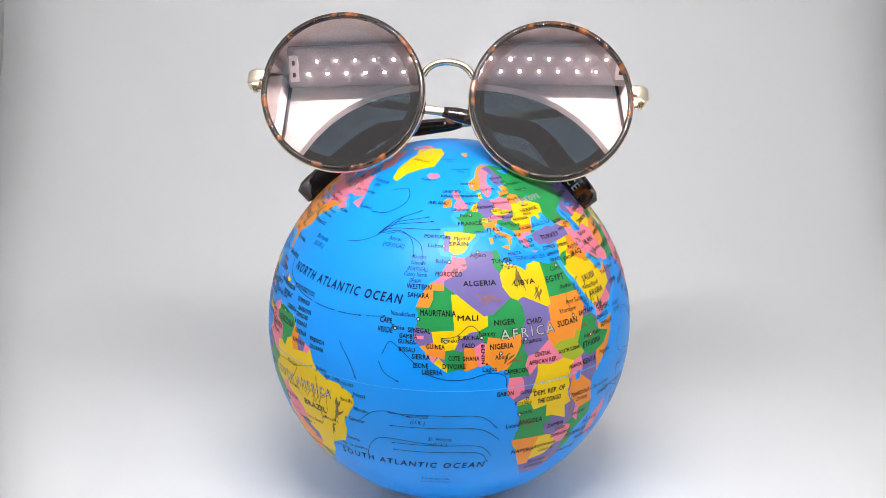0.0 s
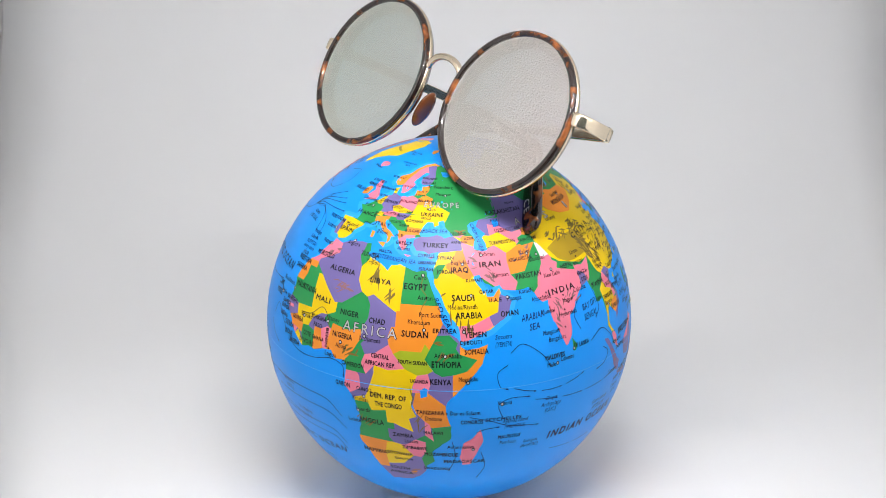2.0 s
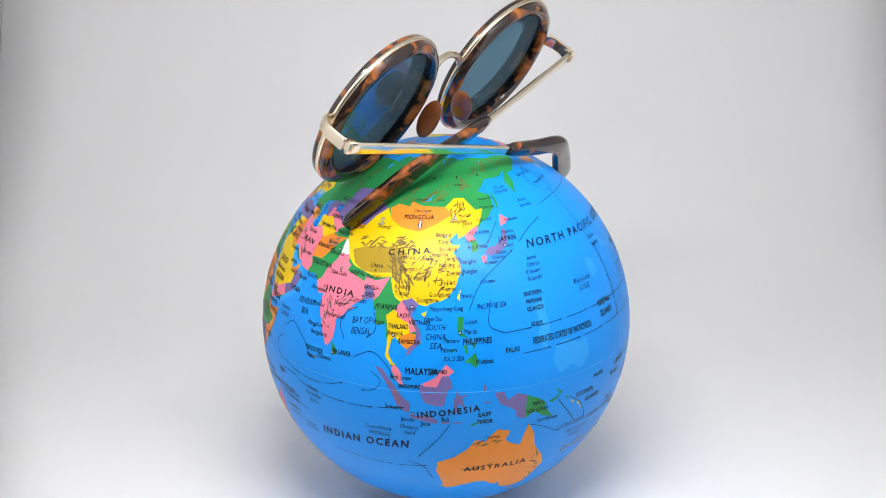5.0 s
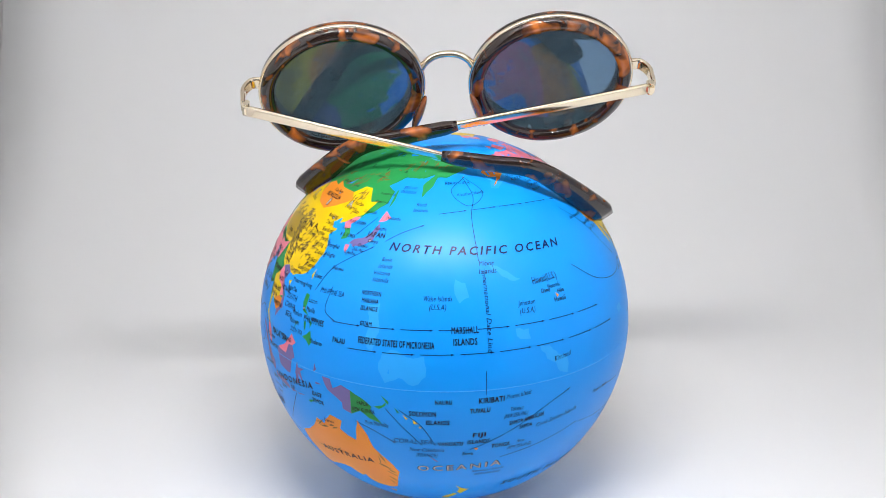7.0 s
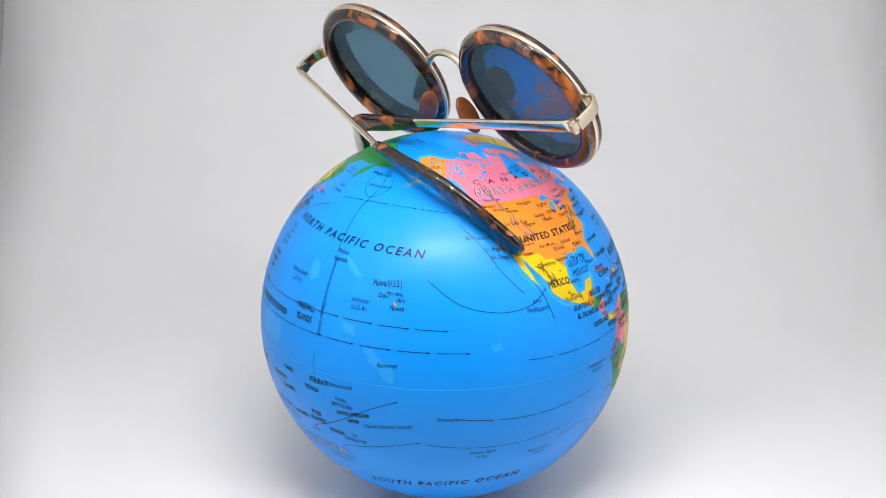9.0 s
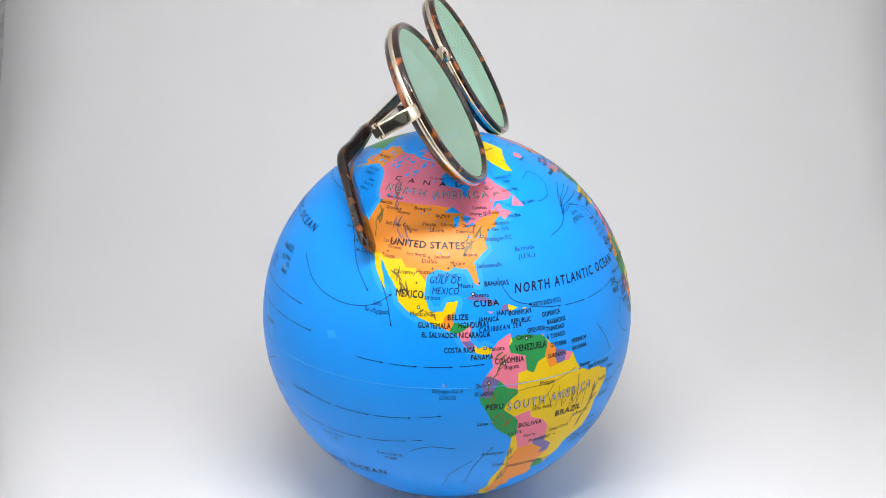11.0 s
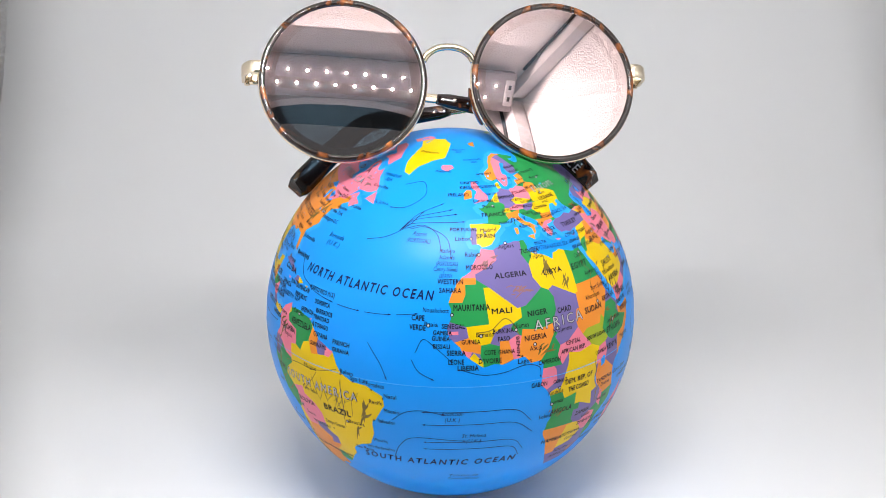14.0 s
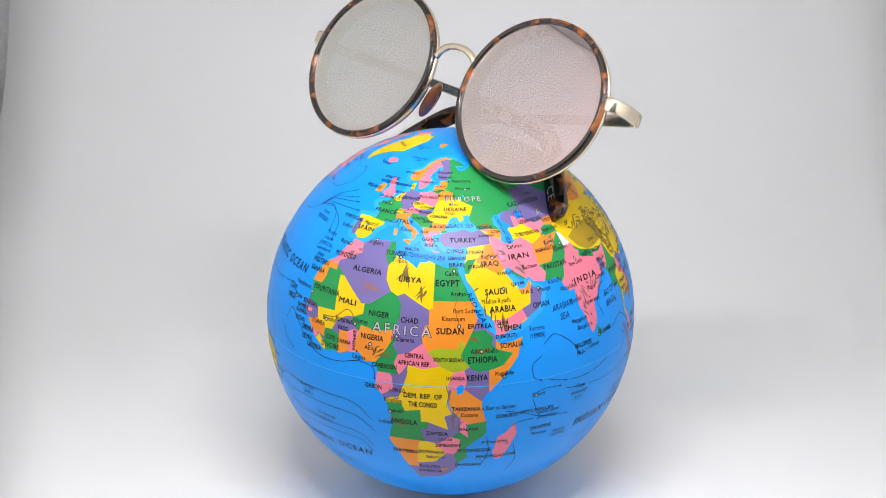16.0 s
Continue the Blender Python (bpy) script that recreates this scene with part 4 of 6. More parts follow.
def on_globe(lon, lat, lift):
    # the print is drawn a little taller than a true map and unevenly stretched over the ball
    l, p = radians(lon), radians(lat)
    a = lon - 3.38 + 1.3 * math.cos(l) + 0.18 * math.sin(l) - 0.19 * math.cos(2 * l) + 1.06 * math.sin(2 * l)
    b = lat + 3.64 * math.sin(2 * p) + 0.85 * math.cos(p) - 0.11 * math.cos(l) - 0.76 * math.sin(l)
    b += math.sin(p) * math.cos(p) * (-2.49 * math.cos(l) + 1.06 * math.sin(l) + 0.67 * math.cos(2 * l) - 0.49 * math.sin(2 * l))
    a, b = radians(a), radians(b)
    r = R * (1 + lift)
    return Vector((r * math.cos(b) * math.cos(a), r * math.cos(b) * math.sin(a), r * math.sin(b)))


def area2(poly):
    return sum(a[0] * b[1] - b[0] * a[1] for a, b in zip(poly, poly[1:] + poly[:1]))


def rough_edge(poly, wiggle, rng):
    # split long edges and shake them a little, like a drawn coast
    out = []
    for a, b in zip(poly, poly[1:] + poly[:1]):
        n = max(1, int(math.hypot(b[0] - a[0], b[1] - a[1]) / 1.3))
        for k in range(n):
            t = k / n
            w = wiggle if k else 0
            out.append((a[0] + (b[0] - a[0]) * t + rng.uniform(-w, w), a[1] + (b[1] - a[1]) * t + rng.uniform(-w, w)))
    return out


def split_edge(poly, step=1.8):
    out = []
    for a, b in zip(poly, poly[1:] + poly[:1]):
        n = max(1, math.ceil(math.hypot(b[0] - a[0], b[1] - a[1]) / step))
        out += [(a[0] + (b[0] - a[0]) * k / n, a[1] + (b[1] - a[1]) * k / n) for k in range(n)]
    return out


def print_map(parent, name, label, base, coast, states, lift, wiggle=0.22):
    """One printed land mass: its coast cuts the states' outlines; each state has its own ink."""
    from mathutils.geometry import delaunay_2d_cdt
    rng = random.Random(len(coast) * 7 + 3)
    land = rough_edge(coast, wiggle, rng)
    polys = [land] + [split_edge(pairs(f)) for _, f in states]
    verts, faces = [], []
    for p in polys:
        if area2(p) < 0:
            p = p[::-1]
        faces.append(list(range(len(verts), len(verts) + len(p))))
        verts += [Vector((x, y)) for x, y in p]
    xs, ys = [p[0] for p in land], [p[1] for p in land]
    y = math.floor(min(ys))
    while y < max(ys):
        x = math.floor(min(xs))
        step = 2.4 / max(0.3, math.cos(radians(y)))
        while x < max(xs):
            verts.append(Vector((x + rng.uniform(-0.2, 0.2), y + rng.uniform(-0.2, 0.2))))
            x += step
        y += 2.4
    v, _, f, _, _, orig = delaunay_2d_cdt(verts, [], faces, 0, 1e-5, True)
    inks = [base] + [c for c in INK if c != base]
    bm = bmesh.new()
    made = [None] * len(v)
    for tri, ids in zip(f, orig):
        if 0 not in ids:
            continue
        color = base
        if max(ids) > 0:
            color = states[max(ids) - 1][0]
        for i in tri:
            if made[i] is None:
                made[i] = bm.verts.new(on_globe(v[i][0], v[i][1], lift))
        try:
            fc = bm.faces.new([made[i] for i in tri])
        except ValueError:
            continue
        fc.material_index = inks.index(color)
    return part(name, bm, [INK[c] for c in inks], parent, label)


def expand(poly, d):
    # the outline moved outwards, for the pale shelf along a coast
    if area2(poly) < 0:
        poly = poly[::-1]
    out = []
    n = len(poly)
    for k in range(n):
        (ax, ay), (bx, by) = poly[k - 2], poly[(k + 2) % n]
        s = math.hypot(bx - ax, by - ay) or 1
        out.append((poly[k][0] + (by - ay) / s * d / max(0.3, math.cos(radians(poly[k][1]))), poly[k][1] - (bx - ax) / s * d))
    return out


def globe():
    g = tagged(new("globe"), "glossy blue toy globe ball printed with a coloured political world map", "globe")
    bm = bmesh.new()
    bmesh.ops.create_uvsphere(bm, u_segments=256, v_segments=160, radius=R)
    part("ball", bm, INK["blue"], g, "bright blue glossy vinyl ball")
    prof = [(R * 1.0002 + 0.00008 * math.cos(k * math.pi / 3), 0.00013 * math.sin(k * math.pi / 3)) for k in range(6)]
    bm = lathe(prof, (0, 0, 0), 180)
    bmesh.ops.rotate(bm, matrix=Matrix.Rotation(radians(90), 3, "X"), verts=bm.verts[:])
    part("seam", bm, INK["seam"], g, "thin moulding seam round the equator")
    for label, base, coast, states in (
            ("printed map of africa", "purple", AFRICA, AFRICA_STATES),
            ("printed map of europe", "green", EUROPE, EUROPE_STATES),
            ("printed map of arabia and turkey", "yellow", ARABIA, ASIA_STATES),
            ("printed map of asia", "green", ASIA, ASIA_STATES),
            ("printed map of north america", "pink", NORTH_AMERICA, NORTH_AMERICA_STATES),
            ("printed map of south america", "yellow", SOUTH_AMERICA, SOUTH_AMERICA_STATES)):
        print_map(g, "continent_print", label, base, coast, states, 0.0007 if base != "yellow" else 0.0009)
    for k, coast in enumerate((EUROPE, ARABIA, ASIA, NORTH_AMERICA)):
        print_map(g, "shelf_print", "paler blue printed along the coasts", "shelf", expand(split_edge(coast, 1.0), 1.5), [], 0.00036 + 0.00004 * k, 0.1)
    for flat in RIDGES:
        print_map(g, "ridge_print", "paler blue printed sea floor", "shelf", pairs(flat), [], 0.0005, 0.45)
    for color, flat in ISLANDS:
        print_map(g, "island_print", "", color, pairs(flat), [], 0.0008, 0.12)
    return g


GLOBE = globe()


# ---- globe: printed words and lines ----
WORDS = {}


def lay(x, y, lon, lat, turn):
    c, s = math.cos(turn), math.sin(turn)
    u, v = x * c - y * s, x * s + y * c
    return lon + u / max(0.2, math.cos(radians(lat))), lat + v


def glyphs(text, bold, lean, spacing):
    key = (text, bold, lean, spacing)
    if key not in WORDS:
        cu = bpy.data.curves.new("lettering", "FONT")
        cu.body, cu.size, cu.resolution_u, cu.align_x = text, 1.0, 2, "CENTER"
        cu.offset, cu.shear, cu.space_character = bold, lean, spacing
        ob = bpy.data.objects.new("lettering", cu)
        scene.collection.objects.link(ob)
        dg = bpy.context.evaluated_depsgraph_get()
        me = ob.evaluated_get(dg).to_mesh()
        WORDS[key] = ([(v.co.x, v.co.y) for v in me.vertices], [tuple(p.vertices) for p in me.polygons])
        ob.evaluated_get(dg).to_mesh_clear()
        bpy.data.objects.remove(ob)
        bpy.data.curves.remove(cu)
    return WORDS[key]


PRINTED = {}


def stamp(text, lon, lat, width, cap, ink, bold=0.012, lean=0.0, spacing=1.0, turn=0.0, lift=0.0018, group=None):
    """Letters laid on the ball: width and cap height in degrees of arc, centred on lon, lat."""
    verts, faces = glyphs(text, 0.0, lean, spacing)
    if not verts:
        return
    xs = [v[0] for v in verts]
    x0, x1 = min(xs), max(xs)
    sx, sy = width / (x1 - x0), cap / 0.72
    bm = group if group is not None else PRINTED.setdefault(ink, bmesh.new())
    # heavier letters: the same strokes printed again, a hair aside
    shifts = [(0, 0)] if bold <= 0 else [(-bold, 0), (bold, 0), (0, bold), (0, -bold)]
    for k, (dx, dy) in enumerate(shifts):
        made = []
        for x, y in verts:
            a, b = lay((x + dx - (x0 + x1) / 2) * sx, (y + dy - 0.36) * sy, lon, lat, radians(turn))
            made.append(bm.verts.new(on_globe(a, b, lift + 0.00006 * k)))
        for f in faces:
            try:
                bm.faces.new([made[i] for i in f])
            except ValueError:
                pass


def state_name(text, lon, lat, width, cap=1.7, turn=0.0):
    lines = text.split("/")
    bm = bmesh.new()
    for k, line in enumerate(lines):
        stamp(line, lon, lat - (k - (len(lines) - 1) / 2) * cap * 1.45, width * len(line) / max(len(w) for w in lines), cap * 0.86, "black", bold=0.026, spacing=min(2.0, max(1.08, 1.25 * width / (max(len(w) for w in lines) * cap))), turn=turn, group=bm)
    part("printed_name", bm, INK["black"], GLOBE)


def town(text, lon, lat, width, cap=1.25, turn=0.0):
    stamp(text, lon, lat, width, cap, "black", bold=0.008, spacing=1.06, turn=turn)


def sea(text, lon, lat, width, cap=1.3, turn=0.0, bold=0.0):
    lines = text.split("/")
    bm = bmesh.new()
    for k, line in enumerate(lines):
        stamp(line, lon, lat - (k - (len(lines) - 1) / 2) * cap * 1.5, width * len(line) / max(len(w) for w in lines), cap, "navy", bold=bold * 1.8, lean=0.25, spacing=1.34 if bold else 1.06, turn=turn, group=bm)
    part("printed_name", bm, INK["navy"], GLOBE)


def continent_name(text, lon, lat, width, cap, turn=0.0):
    bm = bmesh.new()
    stamp(text, lon, lat, width * 1.01, cap * 1.02, "black", bold=0.036, spacing=1.35, turn=turn, lift=0.0021, group=bm)
    back = part("printed_name", bm, INK["black"], GLOBE)
    bm = bmesh.new()
    stamp(text, lon, lat, width, cap, "white", bold=0.001, spacing=1.35, turn=turn, lift=0.0024, group=bm)
    part("letter_face", bm, INK["white"], back, "white letters with a dark outline")


def ring_mark(lon, lat, r=0.55):
    bm = PRINTED.setdefault("black", bmesh.new())
    bm2 = PRINTED.setdefault("white", bmesh.new())
    n = 12
    a = [bm.verts.new(on_globe(*lay(r * math.cos(2 * math.pi * k / n), r * math.sin(2 * math.pi * k / n), lon, lat, 0), 0.0018)) for k in range(n)]
    bm.faces.new(a)
    b = [bm2.verts.new(on_globe(*lay(0.6 * r * math.cos(2 * math.pi * k / n), 0.6 * r * math.sin(2 * math.pi * k / n), lon, lat, 0), 0.0021)) for k in range(n)]
    bm2.faces.new(b)


def dot(lon, lat, r=0.28):
    bm = PRINTED.setdefault("black", bmesh.new())
    bm.faces.new([bm.verts.new(on_globe(*lay(r * math.cos(2 * math.pi * k / 8), r * math.sin(2 * math.pi * k / 8), lon, lat, 0), 0.0018)) for k in range(8)])


def line(ink, thick, *flat, taper=False, lift=0.0012, steps=6):
    """A drawn line through longitude, latitude pairs; taper makes it a pointed brush stroke."""
    pts = smooth_path([(x, y, 0) for x, y in pairs(flat)], steps)
    bm = PRINTED.setdefault(ink, bmesh.new())
    old = None
    n = len(pts)
    for i, p in enumerate(pts):
        d = pts[min(i + 1, n - 1)] - pts[max(i - 1, 0)]
        k = math.cos(radians(p.y))
        nx, ny = -d.y, d.x * k
        s = math.hypot(nx, ny) or 1
        w = thick / 2 * (math.sin(math.pi * (0.06 + 0.88 * i / (n - 1))) if taper else 1)
        a = bm.verts.new(on_globe(p.x + nx / s * w / max(k, 0.2), p.y + ny / s * w, lift))
        b = bm.verts.new(on_globe(p.x - nx / s * w / max(k, 0.2), p.y - ny / s * w, lift))
        if old:
            bm.faces.new((old[0], a, b, old[1]))
        old = (a, b)


def current(*flat):
    line("navy", 0.17, *flat, lift=0.0010)
    # small arrow head at the end
    (x0, y0), (x1, y1) = flat[-4:-2], flat[-2:]
    k = math.cos(radians(y1))
    d = Vector(((x1 - x0) * k, y1 - y0, 0)).normalized()
    n = Vector((-d.y, d.x, 0))
    bm = PRINTED.setdefault("navy", bmesh.new())
    tip = [d * 0.35, -d * 0.55 + n * 0.26, -d * 0.55 - n * 0.26]
    bm.faces.new([bm.verts.new(on_globe(x1 + v.x / k, y1 + v.y, 0.0011)) for v in tip])


def dashes(lat, lon0, lon1, bow=0.0, step=9.0, gap=2.0):
    x = lon0
    while x < lon1:
        e = min(x + step - gap, lon1)
        f = lambda u: lat + bow * (1 - ((2 * u - lon0 - lon1) / (lon1 - lon0)) ** 2)
        current(x, f(x), (x + e) / 2, f((x + e) / 2), e, f(e))
        x += step


def relief(ink, count, spread, length, thick, slope, *flat):
    # brush strokes scattered along a mountain chain
    rng = random.Random(int(abs(flat[0]) * 10) + count)
    pts = smooth_path([(x, y, 0) for x, y in pairs(flat)], 12)
    for _ in range(max(3, int(count * 0.75))):
        p = pts[rng.randrange(len(pts))]
        x, y = p.x + rng.uniform(-spread, spread), p.y + rng.uniform(-spread, spread) * 0.7
        a = radians(slope + rng.uniform(-40, 40))
        n = length * rng.uniform(0.5, 1.2)
        dx, dy = math.cos(a) * n / 2, math.sin(a) * n / 2
        line(ink, thick * rng.uniform(0.6, 1.3), x - dx, y - dy, x + rng.uniform(-0.4, 0.4), y + rng.uniform(-0.4, 0.4), x + dx, y + dy, taper=True, steps=4)


def print_words(g):
    # africa
    state_name("ALGERIA", 2.6, 28.0, 9.2)
    state_name("LIBYA", 17.5, 27.2, 6.3)
    state_name("EGYPT", 29.2, 26.8, 6.6, 2.0)
    state_name("SUDAN", 30.0, 14.4, 7.4, 1.9)
    state_name("CHAD", 18.4, 16.6, 4.8)
    state_name("NIGER", 9.2, 17.2, 6.0)
    state_name("MALI", -1.6, 18.8, 5.6)
    state_name("MAURITANIA", -10.3, 20.0, 9.8, 1.9)
    state_name("NIGERIA", 7.8, 11.0, 6.6)
    state_name("MOROCCO", -7.2, 30.6, 7.4, 1.6)
    state_name("TUNISIA", 11.2, 33.9, 6.0, 1.5)
    state_name("WESTERN/SAHARA", -16.5, 25.6, 7.0, 1.6)
    state_name("SENEGAL", -15.6, 15.2, 6.2, 1.5)
    state_name("GAMBIA", -18.6, 13.5, 5.0, 1.4)
    state_name("GUINEA-/BISSAU", -18.8, 11.0, 5.2, 1.4)
    state_name("GUINEA", -10.8, 11.2, 5.0, 1.4)
    state_name("SIERRA/LEONE", -14.8, 7.2, 5.0, 1.6)
    state_name("LIBERIA", -11.6, 4.4, 5.6, 1.6)
    state_name("COTE/D'IVOIRE", -5.6, 7.2, 6.2, 1.5)
    state_name("GHANA", -1.0, 8.2, 4.6, 1.3)
    state_name("BURKINA/FASO", -1.6, 12.6, 5.8, 1.4)
    state_name("BENIN", 2.4, 9.2, 5.0, 1.1, turn=-90)
    state_name("CAMEROON", 11.8, 4.0, 7.0, 1.5)
    state_name("CENTRAL/AFRICAN REP.", 20.2, 6.6, 9.0, 1.4)
    state_name("SOUTH SUDAN", 29.6, 7.0, 8.2, 1.2)
    state_name("ETHIOPIA", 39.2, 6.9, 8.2, 1.9)
    state_name("ERITREA", 38.6, 15.6, 6.6, 1.4)
    state_name("SOMALIA", 47.8, 10.2, 6.8, 1.6)
    state_name("KENYA", 37.6, 2.2, 5.8, 1.8)
    state_name("UGANDA", 31.6, 2.1, 5.0, 1.2)
    state_name("TANZANIA", 34.6, -6.6, 8.0, 1.4)
    state_name("DEM. REP. OF/THE CONGO", 22.6, -4.4, 10.5, 1.7)
    state_name("GABON", 8.6, -2.0, 4.8, 1.5)
    state_name("CONGO", 15.4, -2.2, 4.6, 1.2)
    state_name("ANGOLA", 17.0, -11.4, 7.6, 1.8)
    state_name("ZAMBIA", 26.4, -14.6, 6.0, 1.5)
    state_name("MALAWI", 35.4, -13.0, 5.4, 1.2)
    state_name("ZIMBABWE", 29.6, -18.8, 7.2, 1.4)
    state_name("MOZAMBIQUE", 37.6, -20.8, 9.6, 1.6)
    state_name("NAMIBIA", 16.6, -22.0, 7.2, 1.7)
    state_name("BOTSWANA", 24.6, -21.6, 7.4, 1.4)
    state_name("SOUTH/AFRICA", 23.6, -29.4, 7.0, 1.6)
    state_name("SWAZILAND", 36.0, -27.0, 7.6, 1.4)
    state_name("MADAGASCAR", 45.0, -23.6, 12.0, 1.6)
    state_name("DJIBOUTI", 46.2, 12.6, 6.0, 1.2)
    state_name("CAPE/VERDE", -25.6, 15.8, 4.4, 1.7)
    state_name("COMOROS", 46.6, -9.4, 6.4, 1.4)
    state_name("SEYCHELLES", 56.2, -9.0, 11.0, 1.2)
    state_name("MAURITIUS", 58.6, -15.0, 7.0, 1.4)
    continent_name("AFRICA", 16.2, 14.0, 16.5, 2.7)
    town("Cairo", 30.4, 29.4, 3.6)
    town("Aswan", 32.4, 24.0, 4.2)
    town("Tripoli", 13.0, 32.0, 4.4)
    town("Algiers", 3.0, 36.0, 4.6)
    town("Rabat", -9.2, 34.2, 4.0)
    town("Khartoum", 31.0, 17.6, 6.2)
    town("Port Sudan", 34.6, 19.6, 6.8)
    town("Addis Ababa", 39.6, 9.2, 7.6)
    town("Mogadishu", 45.4, 3.0, 5.4)
    town("Dar es Salaam", 44.6, -6.6, 8.6)
    town("Dodoma", 35.6, -8.4, 4.6)
    town("Abuja", 7.6, 8.2, 3.6)
    town("Lagos", 4.2, 5.2, 4.0)
    town("Bamako", -6.8, 13.0, 4.8)
    town("Niamey", 3.8, 14.6, 4.6)
    town("N'Djamena", 16.8, 11.6, 6.4)
    town("Kinshasa", 14.2, -5.2, 5.0)
    town("Luanda", 14.8, -8.2, 4.4)
    town("Lobito", 11.6, -12.2, 4.0)
    town("Lusaka", 28.8, -16.4, 3.8)
    town("Gaborone", 25.6, -23.6, 5.4)
    town("Nouakchott", -20.6, 19.2, 7.0)
    town("Praia", -21.8, 15.6, 3.6)
    town("Antananarivo", 43.6, -17.8, 7.8)
    town("Victoria", 56.2, -4.2, 4.4)
    town("Port Louis", 58.4, -17.0, 5.0)
    sea("St. Helena/(U.K.)", -9.6, -16.6, 6.6, 1.3)
    sea("Ascencion/(U.K.)", -15.8, -9.4, 6.0, 1.3)
    sea("Tristan da/Cunha Group", -11.6, -34.0, 9.0, 1.3)
    for lon, lat in ((31.2, 30.0), (32.6, 15.6), (38.8, 9.0), (45.3, 2.0), (3.0, 36.8), (13.2, 32.9), (-7, 34), (7.4, 9.1), (-8, 12.6), (2.1, 13.5), (15.0, 12.1), (15.3, -4.3), (13.2, -8.8), (-22.6, 15.2), (-16, 18.1), (55.4, -4.6), (47.5, -18.9)):
        ring_mark(lon, lat)
    for lon, lat in ((32.9, 24.1), (37.2, 19.6), (39.3, -6.8), (3.4, 6.5), (13.5, -12.3)):
        dot(lon, lat)
    # europe
    state_name("SPAIN", -3.6, 39.4, 5.4, 1.5)
    state_name("PORTUGAL", -11.6, 41.6, 7.6, 1.3)
    state_name("FRANCE", 1.6, 46.0, 7.0, 1.5)
    state_name("GERMANY", 10.0, 51.6, 6.8, 1.3)
    state_name("POLAND", 19.2, 52.6, 5.4, 1.2)
    state_name("UKRAINE", 32.0, 48.6, 6.6, 1.6)
    state_name("ROMANIA", 25.0, 46.0, 5.2, 1.2)
    state_name("BULGARIA", 25.6, 42.8, 5.2, 1.1)
    state_name("HUNGARY", 19.6, 47.2, 4.6, 1.0)
    state_name("AUSTRIA", 14.0, 47.6, 4.4, 1.0)
    state_name("CZECH", 14.8, 50.0, 3.8, 1.0)
    state_name("SLOVAKIA", 19.8, 48.9, 4.4, 0.9)
    state_name("SWITZ", 8.0, 46.9, 3.2, 0.9)
    state_name("ITALY", 11.6, 43.6, 4.8, 1.5)
    state_name("GREECE", 22.6, 38.8, 4.8, 1.2)
    state_name("CROATIA", 16.6, 45.0, 4.0, 0.9)
    state_name("SERB", 21.0, 44.2, 3.0, 0.9)
    state_name("ALB", 20.0, 41.0, 2.4, 0.9)
    state_name("BELARUS", 27.8, 53.4, 4.8, 1.1)
    state_name("LITH", 24.0, 55.4, 2.8, 0.9)
    state_name("LAT", 25.0, 57.0, 2.6, 0.9)
    state_name("DENMARK", 5.4, 56.2, 5.6, 1.2)
    state_name("NETH", 3.6, 53.2, 3.2, 1.0)
    state_name("BELG", 3.0, 50.8, 3.0, 1.0)
    state_name("NORWAY", 5.0, 61.6, 4.8, 1.1)
    state_name("FINLAND", 26.4, 63.0, 4.6, 1.1)
    state_name("UNITED/KINGDOM", -5.8, 57.2, 6.4, 1.3)
    state_name("IRELAND", -12.6, 53.4, 6.0, 1.4)
    state_name("MONACO", 5.6, 43.0, 3.8, 0.9)
    state_name("MALTA", 16.6, 35.6, 4.0, 1.1)
    state_name("MOLD", 29.6, 47.2, 2.8, 0.9)
    continent_name("EUROPE", 36.0, 52.2, 10.4, 2.0)
    town("Madrid", -2.2, 41.2, 4.6)
    town("Lisbon", -12.0, 38.8, 4.4)
    town("Paris", 0.4, 48.8, 3.6)
    town("London", -2.6, 51.0, 4.2, 1.1)
    town("Rome", 13.0, 41.2, 3.6)
    town("Athens", 23.0, 37.2, 3.8, 1.1)
    town("Kiev", 31.4, 50.4, 2.8, 1.1)
    town("Moscow", 36.4, 56.4, 4.6)
    town("St. Petersburg", 34.4, 59.4, 7.4)
    town("Stockholm", 15.4, 58.6, 4.8, 1.0)
    town("Helsinki", 26.8, 61.0, 4.0, 1.0)
    town("Reykjavik", -21.6, 63.2, 4.6, 1.0)
    for lon, lat in ((-3.7, 40.4), (-9.1, 38.7), (2.3, 48.9), (12.5, 41.9), (37.6, 55.8), (30.5, 50.5), (23.7, 38.0)):
        ring_mark(lon, lat, 0.45)
    sea("MEDITERRANEAN SEA", 20.0, 33.9, 13.5, 1.3, turn=-3)
    sea("BLACK SEA", 34.0, 43.2, 7.2, 1.3)
    sea("CASPIAN SEA", 50.8, 41.2, 9.0, 1.2, turn=-75)
    sea("RED SEA", 37.8, 20.4, 8.5, 1.4, turn=-62)
    sea("NORWEGIAN/SEA", 2.0, 68.4, 5.6, 0.9)
    sea("GREENLAND/SEA", -8.0, 74.6, 5.4, 0.9)
    sea("ARCTIC OCEAN", 150.0, 80.0, 9.0, 1.3)
    sea("Azores/(PORTUGAL)", -28.0, 38.8, 6.8, 1.4)
    sea("Madeira/Islands/(PORTUGAL)", -17.6, 33.4, 6.0, 1.2)
    sea("Canary Islands/(SPAIN)", -18.0, 29.2, 6.6, 1.2)
    # middle east and asia
    state_name("TURKEY", 34.6, 38.8, 7.6, 1.6)
    state_name("SYRIAN", 38.4, 35.2, 4.8, 1.2)
    state_name("IRAQ", 43.4, 31.8, 5.0, 1.7)
